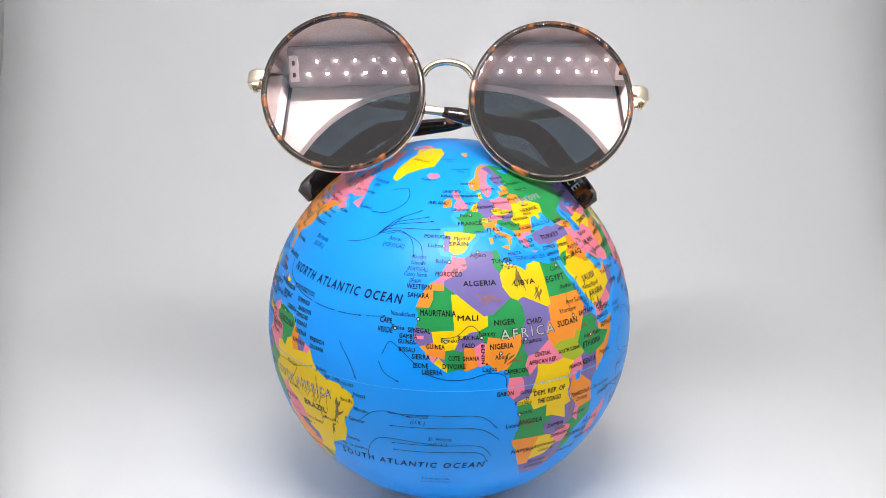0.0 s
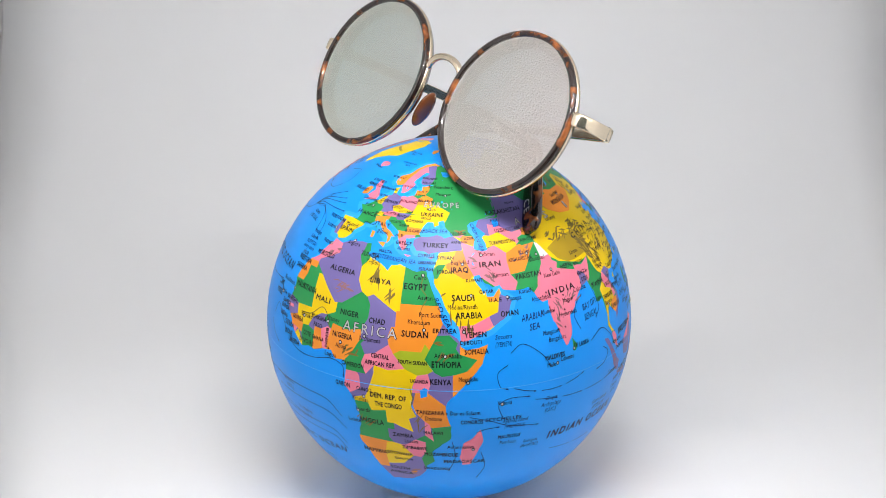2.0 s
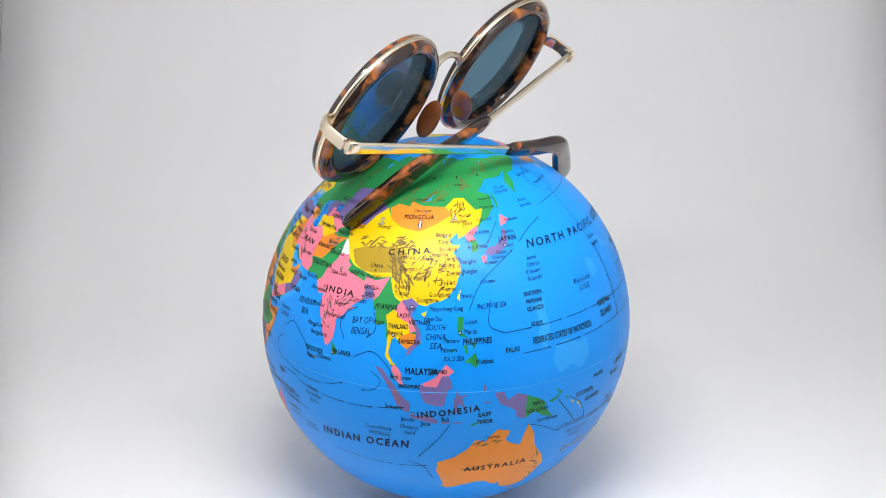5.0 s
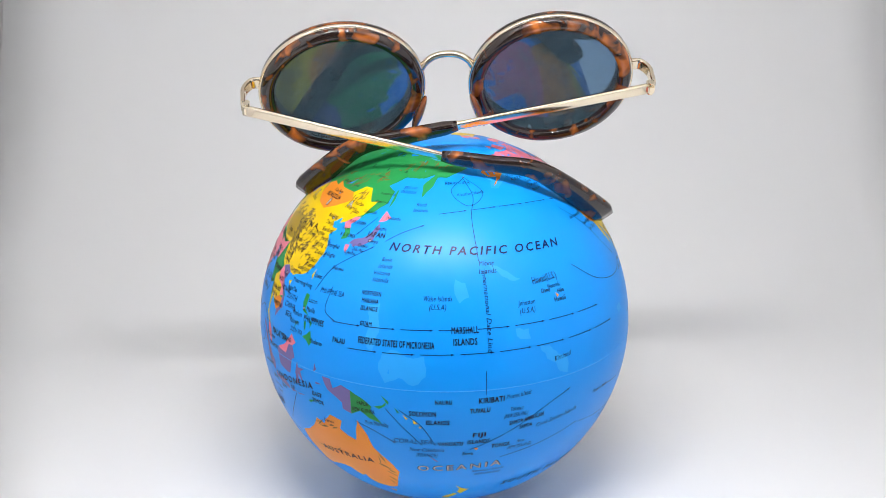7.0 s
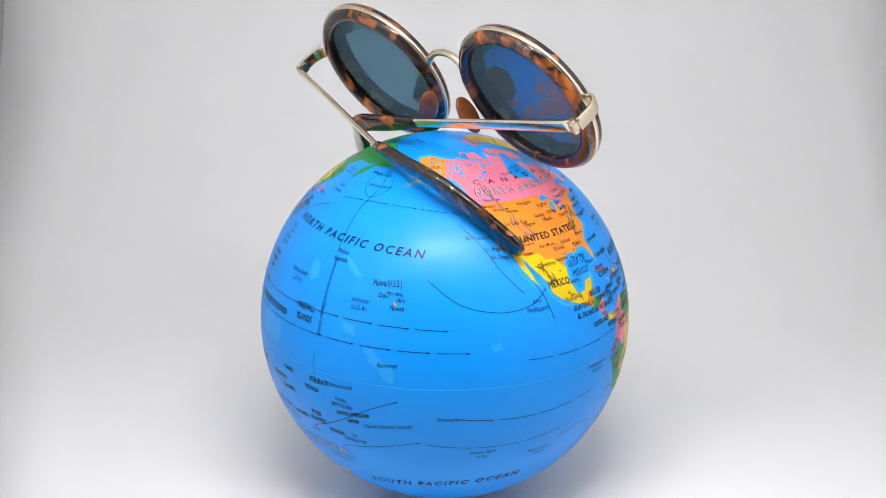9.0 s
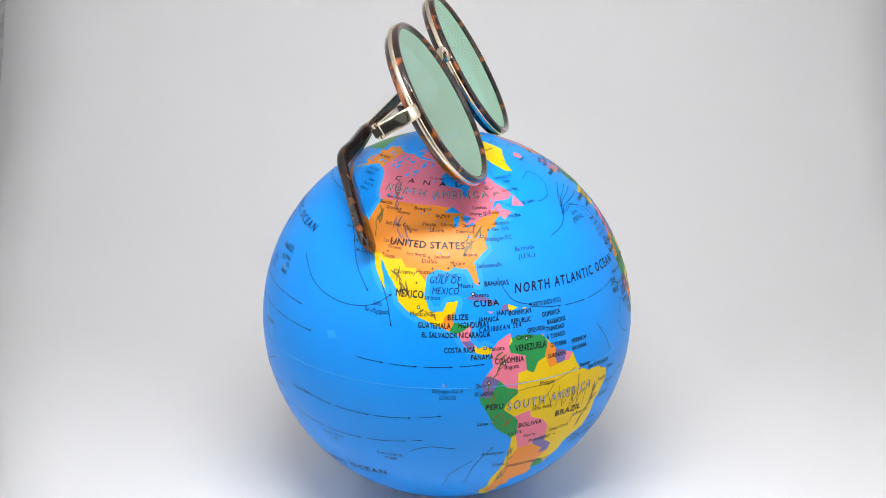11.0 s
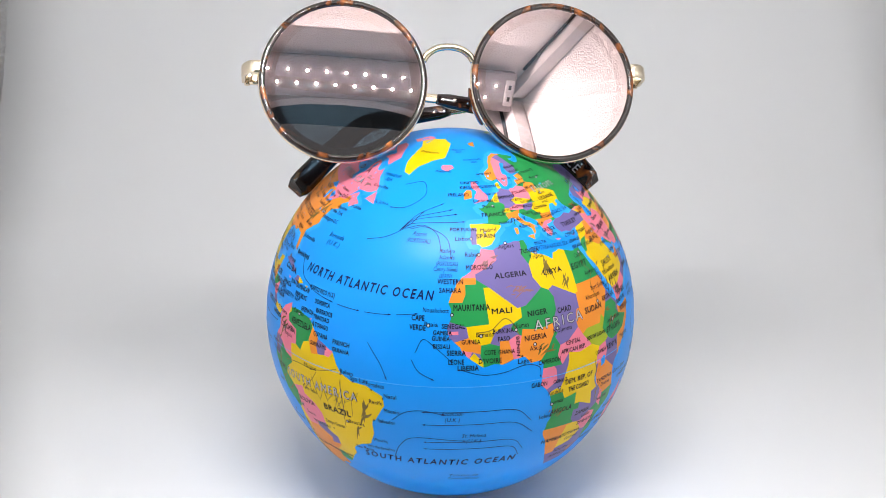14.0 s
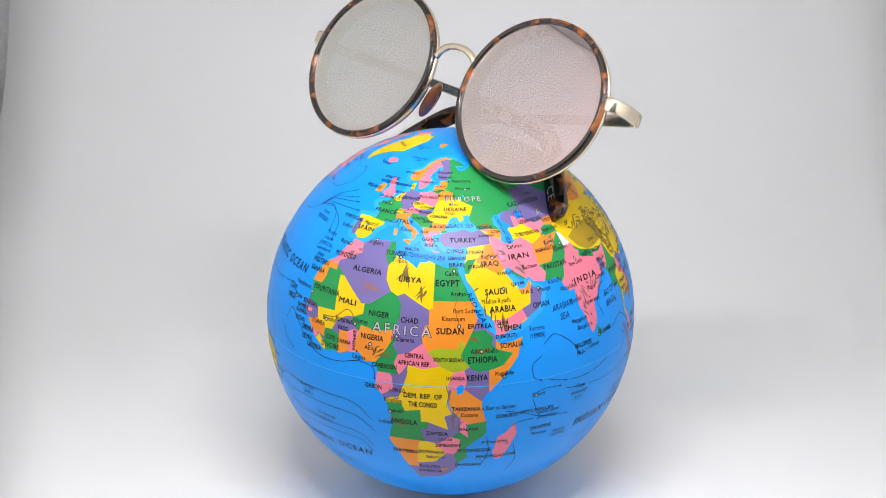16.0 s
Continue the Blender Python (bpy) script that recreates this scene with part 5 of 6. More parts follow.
    state_name("IRAN", 54.2, 33.0, 6.4, 1.8)
    state_name("SAUDI", 44.2, 24.2, 6.4, 1.9)
    state_name("ARABIA", 45.8, 19.6, 7.6, 1.9)
    state_name("YEMEN", 47.6, 14.6, 6.2, 1.7)
    state_name("OMAN", 58.6, 19.4, 5.4, 1.7)
    state_name("U.A.E", 54.4, 23.2, 3.8, 1.2)
    state_name("QATAR", 51.8, 25.6, 4.2, 1.1)
    state_name("KUWAIT", 48.2, 28.8, 4.8, 1.1)
    state_name("JORDAN", 38.6, 31.2, 5.0, 1.2)
    state_name("ISRAEL", 32.2, 31.8, 4.4, 1.1)
    state_name("LEBANON", 32.2, 33.6, 5.0, 1.1)
    state_name("CYPRUS", 31.6, 35.6, 4.8, 1.2)
    state_name("GEORGIA", 43.4, 42.4, 4.8, 1.1)
    state_name("AZER.", 47.6, 40.8, 3.2, 1.0)
    state_name("ARMENIA", 43.6, 39.8, 4.8, 0.9)
    state_name("KAZAKHSTAN", 66.0, 48.8, 12.0, 1.8)
    state_name("UZBEKISTAN", 64.4, 42.6, 8.4, 1.3)
    state_name("TURKMENISTAN", 60.6, 39.0, 8.4, 1.3)
    state_name("KYRGYZSTAN", 75.0, 41.4, 7.0, 1.2)
    state_name("TAJIKISTAN", 71.6, 38.6, 6.6, 1.1)
    state_name("AFGHANISTAN", 66.0, 33.4, 8.0, 1.3)
    state_name("PAKISTAN", 67.6, 28.6, 8.6, 1.7)
    state_name("INDIA", 79.2, 22.8, 10.5, 1.9)
    state_name("NEPAL", 84.6, 28.4, 5.2, 1.5)
    state_name("BHUTAN", 91.0, 28.0, 4.8, 1.2)
    state_name("BANGLA-/DESH", 91.2, 24.2, 5.2, 1.3)
    state_name("MYANMAR", 97.4, 20.6, 7.0, 1.7)
    state_name("THAILAND", 101.8, 16.0, 6.2, 1.4)
    state_name("LAOS", 103.2, 18.8, 3.8, 1.3)
    state_name("VIETNAM", 108.4, 17.2, 6.2, 1.3)
    state_name("CAMBODIA", 105.4, 12.4, 6.4, 1.3)
    state_name("CHINA", 102.4, 35.6, 13.0, 2.0, turn=4)
    state_name("MONGOLIA", 104.0, 46.4, 9.6, 1.9)
    state_name("MALAYSIA", 109.6, 5.2, 9.6, 2.0)
    state_name("SINGAPORE", 105.8, 1.2, 6.4, 1.2)
    state_name("BRUNEI", 114.6, 5.2, 4.6, 1.2)
    state_name("INDONESIA", 117.5, -5.4, 18.5, 2.0, turn=6)
    state_name("PHILIPPINES", 126.2, 12.4, 8.4, 1.8)
    state_name("SRI LANKA", 83.6, 7.4, 6.6, 1.5)
    state_name("MALDIVES", 72.8, 6.2, 7.0, 1.5)
    state_name("JAPAN", 141.4, 37.6, 6.0, 1.8)
    state_name("D.P.R. KOREA", 130.6, 40.4, 6.4, 1.2)
    state_name("R.O. KOREA", 129.0, 36.2, 6.0, 1.2)
    state_name("EAST/TIMOR", 128.4, -7.4, 4.8, 1.4)
    state_name("PAPUA/NEW GUINEA", 145.0, -6.4, 7.2, 1.3)
    state_name("AUSTRALIA", 134.0, -24.6, 20.0, 2.2, turn=2)
    for lon, lat, ch in ((70.5, 44.6, "A"), (87.0, 44.2, "S"), (105.0, 44.0, "I"), (120.5, 45.8, "A")):
        continent_name(ch, lon, lat, 1.9 if ch != "I" else 0.7, 2.4)
    for lon, lat, ch in ((60, 58.5, "R"), (76, 60.5, "U"), (92, 61.5, "S"), (108, 62, "S"), (124, 62, "I"), (140, 62, "A")):
        stamp(ch, lon, lat, 1.1 if ch != "I" else 0.4, 1.4, "black", bold=0.01)
    town("Tehran", 53.4, 35.9, 5.0)
    town("Kerman", 57.4, 29.8, 4.8)
    town("Baghdad", 43.6, 33.9, 5.2)
    town("Medina/Riyadh", 44.0, 21.8, 8.4)
    town("Sanaa", 45.4, 16.2, 3.4)
    town("Masqat", 60.8, 23.2, 4.4)
    town("Kabul", 68.4, 35.2, 3.8)
    town("Islamabad", 72.6, 32.6, 6.0)
    town("Karachi", 65.4, 24.6, 4.8)
    town("New Delhi", 77.0, 27.4, 6.2)
    town("Ahmadabad", 70.4, 22.0, 6.8)
    town("Calcutta", 87.2, 21.4, 5.6)
    town("Mumbai", 72.0, 18.2, 4.8)
    town("Nagpur", 80.8, 19.8, 4.4)
    town("Hyderabad", 79.6, 16.4, 7.0)
    town("Mangalore", 72.2, 12.8, 6.2)
    town("Bangalore", 74.2, 10.8, 6.4)
    town("Colombo", 77.4, 5.0, 5.2)
    town("Male", 71.4, 4.2, 3.0)
    town("Lhasa", 91.2, 31.2, 4.0)
    town("Urumqi", 88.8, 42.6, 4.6)
    town("Lanzhou", 101.8, 34.0, 5.2)
    town("Chengdu", 103.0, 30.8, 5.4)
    town("Chongqing", 106.6, 28.6, 5.8)
    town("Yunnan", 102.0, 24.4, 4.6)
    town("Kunming", 102.0, 26.0, 4.8)
    town("Xian", 109.6, 33.6, 3.0)
    town("Guangdong", 114.6, 24.2, 6.2)
    town("Guangzhou", 110.4, 22.8, 6.0)
    town("Fujian", 117.4, 27.2, 4.2)
    town("Xiamen", 117.6, 25.6, 4.4)
    town("Zhejiang", 119.8, 29.6, 5.2)
    town("Nanjing", 117.0, 31.8, 4.6)
    town("Jiangsu", 119.0, 33.6, 4.6)
    town("Shanghai", 124.6, 32.4, 5.2)
    town("Ningbo", 125.2, 29.8, 4.2)
    town("Shandong", 117.4, 36.2, 5.4)
    town("Zhengzhou", 113.8, 34.8, 5.6)
    town("Beijing", 115.6, 40.6, 4.6)
    town("Tianjin", 116.2, 38.4, 4.2)
    town("Jilin", 126.0, 43.6, 3.0)
    town("Harbin", 125.4, 46.4, 4.0)
    town("Changchun", 122.0, 44.6, 5.4, 1.1)
    town("Ulan Bator", 105.0, 48.6, 5.8)
    town("Taiwan", 123.2, 23.6, 3.8)
    town("Macau Hong Kong", 116.8, 20.6, 9.8, 1.2)
    town("Hainan Dao", 112.6, 18.2, 5.2)
    town("Hanoi", 105.4, 20.6, 3.0, 1.1)
    town("Bangkok", 101.2, 14.4, 4.6, 1.2)
    town("Yangon", 95.0, 16.8, 4.2, 1.2)
    town("Tokyo", 141.0, 35.6, 3.6, 1.1)
    town("Osaka", 137.6, 34.0, 3.4, 1.1)
    town("Kyushu", 133.2, 31.6, 4.0, 1.1)
    town("Shikoku", 136.0, 32.8, 4.0, 1.1)
    town("Honshu", 142.4, 39.6, 4.0, 1.1)
    town("Hokkaido", 146.4, 43.2, 4.8, 1.1)
    town("Seoul", 126.4, 38.2, 2.8, 1.0)
    town("Okinawa", 130.8, 26.8, 4.4, 1.1)
    town("Luzon", 124.4, 17.2, 3.6)
    town("Manila", 124.2, 14.8, 3.6)
    town("Mindoro", 118.4, 12.8, 4.6)
    town("Palawan", 117.6, 10.6, 4.6)
    town("Mindanao", 128.2, 7.4, 5.0)
    town("Sumatra", 101.0, -4.6, 5.2)
    town("Jakarta", 105.2, -7.8, 4.2)
    town("Java", 110.6, -8.8, 2.8)
    town("Bali", 116.6, -7.4, 2.2)
    town("Kuala/Lumpur".replace("/", " "), 103.4, 3.4, 6.4, 1.1)
    town("Omsk", 73.4, 55.6, 3.2, 1.1)
    town("Astana", 71.2, 51.4, 3.4, 1.0)
    town("Irkutsk", 103.6, 52.8, 4.0, 1.0)
    town("Chita", 113.6, 52.4, 2.8, 1.0)
    town("Aldan", 124.6, 58.4, 3.0, 1.0)
    town("Komsomolsk", 138.0, 51.6, 5.4, 1.0)
    town("Khabarovsk", 137.2, 48.4, 5.0, 1.0)
    town("Vladivostok", 134.0, 44.4, 5.0, 1.0)
    town("Port/Moresby".replace("/", " "), 149.0, -10.6, 7.0, 1.2)
    for lon, lat in ((51.4, 35.7), (44.4, 33.3), (46.7, 24.7), (44.2, 15.3), (58.5, 23.6), (69.2, 34.5), (73.1, 33.7), (77.2, 28.6), (80.2, 6.8), (73.5, 4.2), (116.4, 39.9), (106.9, 47.9), (105.8, 21.0), (100.5, 13.8), (121.0, 14.6), (106.8, -6.2), (139.7, 35.7), (101.7, 3.1)):
        ring_mark(lon, lat, 0.5)
    for lon, lat in ((67, 24.9), (72.6, 23), (88.4, 22.6), (72.8, 19.0), (79.1, 21.2), (78.5, 17.4), (74.9, 12.9), (77.6, 13), (91.1, 29.7), (87.6, 43.8), (114, 22.5), (121.4, 31.2), (126.6, 45.8)):
        dot(lon, lat)
    sea("ARABIAN/SEA", 66.4, 16.4, 8.0, 1.8, turn=3)
    sea("BAY OF/BENGAL", 89.6, 15.2, 6.4, 1.8, turn=4)
    sea("SOUTH/CHINA/SEA", 113.6, 13.8, 5.8, 1.5)
    sea("PHILIPPINE SEA", 131.2, 20.6, 9.0, 1.4)
    sea("SEA OF/OKHOTSK", 149.0, 54.0, 5.4, 1.2)
    sea("SULU SEA", 119.0, 8.4, 6.0, 1.2)
    sea("ARAL/SEA", 60.0, 45.2, 3.4, 1.1)
    sea("Socotra/(YEMEN)", 56.0, 12.6, 5.0, 1.3)
    sea("Chagos/Archipelago/(U.K.)", 71.8, -6.8, 7.2, 1.2)
    sea("Agaleda Island/(MAURITIUS)", 60.0, -10.8, 8.2, 1.2)
    sea("Rodrigues/(MAURITIUS)", 66.4, -18.6, 6.0, 1.2)
    sea("Cocos Islands/(AUSTRALIA)", 95.6, -12.4, 8.4, 1.3)
    sea("Christmas/Island", 105.6, -11.0, 5.6, 1.2)
    sea("INDIAN OCEAN", 89.0, -16.6, 31.0, 2.5, turn=3, bold=0.02)
    # pacific and oceania
    sea("NORTH PACIFIC OCEAN", 180.5, 34.0, 53.0, 2.4, turn=-2, bold=0.01)
    sea("SOUTH PACIFIC OCEAN", 219.0, -35.5, 46.0, 2.6, turn=3, bold=0.02)
    sea("CORAL SEA", 159.4, -15.0, 11.0, 1.5)
    sea("BERING SEA", 176.0, 57.4, 8.0, 1.1)
    sea("Aleutian Islands", 182.0, 52.8, 9.0, 1.3, turn=5)
    sea("Kuril/Islands", 157.6, 47.6, 4.6, 1.3)
    sea("Bonin/Islands", 148.6, 30.2, 4.4, 1.2)
    sea("Volcano/Islands", 147.8, 26.6, 5.0, 1.2)
    sea("Wake Islands/(U.S.A)", 166.6, 20.8, 8.0, 1.4)
    sea("Midway/Islands", 182.6, 29.4, 5.2, 1.4)
    sea("Johnston/(U.S.A)", 193.4, 18.4, 5.4, 1.3)
    sea("New Caledonia/(FRANCE)", 163.4, -18.6, 9.8, 1.3)
    sea("Phoenix Islands", 189.4, -3.0, 7.4, 1.3, turn=3)
    sea("Cook Society Islands", 203.0, -12.4, 14.0, 1.3, turn=6)
    sea("Tokelau/(NEW ZEALAND)", 189.0, -7.6, 7.0, 1.2)
    sea("Niue/(NEW ZEALAND)", 191.6, -18.0, 7.4, 1.2)
    sea("Kermadec Islands/(NEW ZEALAND)", 183.0, -27.6, 9.4, 1.1)
    sea("Kiritimati", 203.4, 4.4, 5.8, 1.3, turn=4)
    sea("International Date Line", 181.4, 18.4, 20.0, 1.4, turn=-90)
    sea("Islas/Revillagigedo", 248.0, 18.4, 7.4, 1.3)
    sea("Galapagos Islands/(ECUADOR)", 269.8, -3.0, 8.8, 1.2)
    sea("Marquesas Islands", 221.0, -9.4, 7.6, 1.1)
    sea("Easter Islands/(CHILE)", 251.0, -25.0, 8.0, 1.2)
    sea("Pitcairn Island/(U.K.)", 231.0, -22.0, 7.6, 1.2)
    state_name("FEDERATED STATES OF MICRONESIA", 154.6, 10.6, 22.0, 1.9)
    state_name("MARSHALL/ISLANDS", 174.4, 12.8, 7.4, 1.9)
    state_name("NORTHERN/MARIANA/ISLANDS", 145.6, 20.2, 6.0, 1.3)
    state_name("GUAM", 145.2, 14.6, 3.6, 1.3)
    state_name("PALAU", 136.8, 9.4, 4.2, 1.5)
    state_name("NAURU", 168.4, -3.4, 4.6, 1.3)
    state_name("KIRIBATI", 181.6, -3.4, 7.0, 1.7)
    state_name("TUVALU", 178.4, -6.0, 5.6, 1.5)
    state_name("SOLOMON", 162.6, -6.6, 7.4, 1.6)
    state_name("ISLANDS", 166.8, -9.0, 6.4, 1.5)
    state_name("VANUATU", 170.4, -15.6, 7.0, 1.5)
    state_name("FIJI/ISLANDS", 178.6, -14.2, 6.2, 1.5)
    state_name("TONGA", 185.4, -17.4, 5.4, 1.6)
    state_name("SAMOA AMERICAN/SAMOA", 192.4, -11.4, 10.4, 1.4, turn=4)
    town("Hawaii(U.S.)", 201.4, 24.6, 8.4, 1.9, turn=3)
    town("Honolulu", 204.2, 22.2, 4.6, 1.2)
    town("Oahu", 200.6, 21.4, 3.0, 1.2)
    town("Hawaii", 205.2, 18.6, 4.0, 1.3)
    town("Hilo", 206.2, 20.6, 2.4, 1.2)
    town("Suva", 175.6, -19.2, 3.0, 1.1)
    town("Darwin", 131.6, -13.4, 3.8, 1.1)
    continent_name("OCEANIA", 173.4, -24.6, 24.0, 2.2, turn=2)
    # north america
    state_name("UNITED STATES", -98.0, 36.4, 22.5, 2.4)
    stamp("CANADA", -98.0, 57.4, 28.0, 2.0, "black", bold=0.012, spacing=2.6, turn=-1)
    continent_name("NORTH AMERICA", -97.0, 53.2, 33.0, 2.4, turn=-1)
    state_name("MEXICO", -102.2, 22.8, 8.0, 2.3)
    state_name("CUBA", -78.4, 20.6, 7.4, 1.9)
    state_name("BAHAMAS", -74.4, 25.6, 7.2, 1.6)
    state_name("HAITI", -73.2, 17.8, 4.2, 1.5)
    state_name("JAMAICA", -78.0, 16.4, 6.0, 1.5)
    state_name("DOMINICAN/REPUBLIC", -68.0, 16.4, 6.8, 1.5)
    state_name("PUERTO RICO (U.S.)", -59.0, 18.8, 10.6, 1.5)
    state_name("BELIZE", -87.2, 17.2, 5.8, 1.7)
    state_name("GUATEMALA", -94.2, 15.0, 9.2, 1.7)
    state_name("HONDURAS", -82.6, 15.2, 8.6, 1.7)
    state_name("EL SALVADOR", -92.6, 12.6, 10.0, 1.6)
    state_name("NICARAGUA", -82.4, 12.6, 8.8, 1.7)
    state_name("COSTA RICA", -86.8, 8.8, 8.8, 1.6)
    state_name("PANAMA", -80.4, 6.8, 6.4, 1.7)
    state_name("DOMINICA", -57.6, 15.8, 6.2, 1.5)
    state_name("BARBADOS", -56.2, 13.6, 6.4, 1.5)
    state_name("TRINIDAD/& TOBAGO", -57.0, 10.8, 6.4, 1.4)
    state_name("GRENADA", -63.4, 12.4, 5.8, 1.5)
    stamp("ALASKA", -152.0, 64.4, 6.4, 1.3, "black", bold=0.01, turn=8)
    sea("GULF OF/MEXICO", -91.0, 25.4, 9.0, 1.9)
    sea("CARIBBEAN SEA", -74.6, 14.0, 12.5, 1.3, turn=2, bold=0.01)
    sea("HUDSON/BAY", -85.6, 60.6, 5.8, 1.2)
    sea("LABRADOR/SEA", -54.0, 57.6, 6.6, 1.3)
    sea("Bermuda/(U.K.)", -61.6, 33.2, 6.4, 1.5)
    sea("GULF OF/ALASKA", -145.0, 57.2, 5.6, 1.3)
    sea("Queen/Charlotte/Islands", -138.0, 52.4, 5.2, 1.2)
    sea("NORTH ATLANTIC OCEAN", -45.0, 23.4, 43.5, 2.6, turn=-1, bold=0.012)
    sea("SOUTH ATLANTIC OCEAN", -20.0, -26.2, 44.0, 2.4, turn=1, bold=0.012)
    stamp("GREENLAND", -40.0, 72.6, 6.4, 1.0, "black", bold=0.004)
    town("Vancouver", -117.6, 50.2, 6.2, 1.1)
    town("Seattle", -120.4, 48.0, 4.4, 1.1)
    town("Spokane", -115.4, 46.6, 5.0, 1.1)
    town("Helena", -110.0, 45.6, 4.2, 1.1)
    town("Bismarck", -101.6, 47.6, 5.4, 1.1)
    town("Salt Lake City", -111.0, 41.6, 8.0, 1.1)
    town("Denver", -104.8, 40.6, 4.2, 1.1)
    town("Omaha", -98.0, 42.6, 4.2, 1.1)
    town("Lincoln", -94.6, 40.8, 4.2, 1.1)
    town("Chicago", -90.0, 42.8, 4.6, 1.1)
    town("St.Paul", -92.4, 45.6, 4.4, 1.1)
    town("Detroit", -81.2, 42.4, 4.2, 1.1)
    town("Toronto", -81.6, 44.6, 4.2, 1.1)
    town("Ottawa", -78.0, 46.2, 4.0, 1.1)
    town("Montreal", -70.6, 46.2, 5.0, 1.1)
    town("Quebec", -75.4, 48.2, 4.6, 1.1)
    town("Halifax", -60.4, 44.4, 4.4, 1.2)
    town("Boston", -67.4, 42.6, 4.4, 1.2)
    town("New York", -68.8, 40.8, 5.4, 1.2)
    town("Washington D.C", -70.8, 38.0, 8.8, 1.3)
    town("Columbus", -83.6, 40.6, 5.2, 1.1)
    town("Jacksonville", -76.0, 30.6, 7.4, 1.3)
    town("Atlanta", -82.4, 33.8, 4.2, 1.1)
    town("Mobile", -86.8, 31.4, 4.2, 1.2)
    town("Jackson", -92.2, 33.2, 4.8, 1.1)
    town("Dallas", -96.6, 31.8, 4.4, 1.2)
    town("Fort Worth", -101.4, 33.4, 5.8, 1.1)
    town("Houston", -97.8, 28.8, 5.0, 1.2)
    town("New Orleans", -90.2, 28.2, 5.6, 1.1)
    town("Miami", -84.6, 25.4, 4.2, 1.3)
    town("Phoenix", -109.6, 34.8, 4.4, 1.1)
    town("Las Vegas", -111.4, 36.4, 5.4, 1.1)
    town("Tucson", -111.4, 32.2, 4.2, 1.1)
    town("San Francisco", -128.4, 38.0, 7.6, 1.1)
    town("Los Angeles", -123.0, 34.6, 6.4, 1.1)
    town("San Diego", -121.6, 32.2, 5.4, 1.1)
    town("Monterrey", -104.6, 28.4, 6.4, 1.2)
    town("Tampico", -95.6, 22.2, 5.4, 1.3)
    town("Mexico", -99.0, 17.8, 4.6, 1.2)
    town("Havana", -80.0, 22.8, 4.8, 1.2)
    town("Panama", -76.0, 8.8, 4.4, 1.2)
    town("St. John's", -49.4, 48.0, 5.0, 1.2)
    town("Goose Bay", -55.4, 53.4, 6.0, 1.2)
    town("Churchill", -97.0, 59.6, 5.0, 1.1)
    for lon, lat in ((-99.1, 19.4), (-77, 38.9), (-79.5, 9), (-75.7, 45.4), (-82.4, 23.1)):
        ring_mark(lon, lat, 0.5)
    for lon, lat in ((-122.3, 47.6), (-112, 46.6), (-100.8, 46.8), (-105, 39.7), (-96, 41.3), (-87.6, 41.9), (-93.1, 44.9), (-83, 42.3), (-73.6, 45.5), (-71.2, 46.8), (-71, 42.4), (-74, 40.7), (-84.4, 33.7), (-88, 30.7), (-96.8, 32.8), (-95.4, 29.8), (-90.1, 30), (-80.2, 25.8), (-112, 33.4), (-100.3, 25.7)):
        dot(lon, lat)
    # south america
    state_name("BRAZIL", -51.2, -13.0, 9.8, 2.2)
    state_name("VENEZUELA", -65.6, 8.2, 9.8, 2.0)
    state_name("COLOMBIA", -72.4, 5.4, 8.6, 1.8)
    state_name("PERU", -76.6, -7.2, 5.0, 1.9)
    state_name("ECUADOR", -79.8, -3.2, 5.4, 1.3)
    state_name("BOLIVIA", -64.8, -14.2, 7.4, 1.7)
    state_name("PARAGUAY", -60.0, -20.6, 7.4, 1.3)
    state_name("ARGENTINA", -64.0, -30.6, 9.6, 1.5)
    state_name("CHILE", -72.0, -29.0, 5.0, 1.4)
    state_name("URUGUAY", -55.2, -31.2, 6.4, 1.2)
    state_name("GUYANA", -56.4, 7.4, 5.6, 1.5)
    state_name("SURINAME", -57.0, 4.6, 6.4, 1.3)
    state_name("FRENCH/GUIANA", -48.6, 6.0, 5.8, 1.4)
    continent_name("SOUTH AMERICA", -58.0, -7.2, 29.0, 2.5, turn=1)
    town("Caracas", -67.4, 11.0, 5.2)
    town("Bogota", -71.8, 3.6, 4.2)
    town("Quito", -80.8, -0.8, 3.0)
    town("Lima", -79.8, -12.2, 3.2)
    town("La Paz", -69.4, -16.4, 4.2)
    town("Sucre", -64.4, -18.2, 3.8)
    town("Manaus", -60.4, -2.4, 5.0)
    town("Porto Velho", -61.6, -9.6, 6.2)
    town("Brasilia", -44.6, -15.4, 5.2)
    town("Campo Grande", -53.4, -18.2, 7.4)
    town("Belem", -46.4, -0.4, 4.2)
    town("Sao Luis", -42.4, -1.6, 5.4)
    town("Fortaleza", -37.4, -2.2, 5.4)
    town("Natal", -33.0, -4.8, 3.6)
    town("Recife", -37.4, -7.2, 4.0)
    town("Maceio", -32.8, -9.2, 4.4)
    town("Salvador", -34.6, -12.8, 5.2)
    town("Vitoria", -37.6, -20.0, 4.4)
    town("Rio de Janeiro", -38.0, -23.0, 8.4)
    town("Sao Paulo", -44.0, -24.6, 5.8)
    town("Antofagasta", -75.6, -23.4, 6.8)
    for lon, lat in ((-66.9, 10.5), (-74, 4.6), (-78.5, -0.2), (-77, -12), (-68.1, -16.5), (-47.9, -15.8)):
        ring_mark(lon, lat, 0.5)
    for lon, lat in ((-60, -3.1), (-63.9, -8.8), (-54.6, -20.4), (-48.5, -1.4), (-44.3, -2.6), (-38.5, -3.8), (-35.2, -5.8), (-38.5, -13)):
        dot(lon, lat)
    # ocean currents
    current(-74, 27, -70, 21, -64, 18.8)
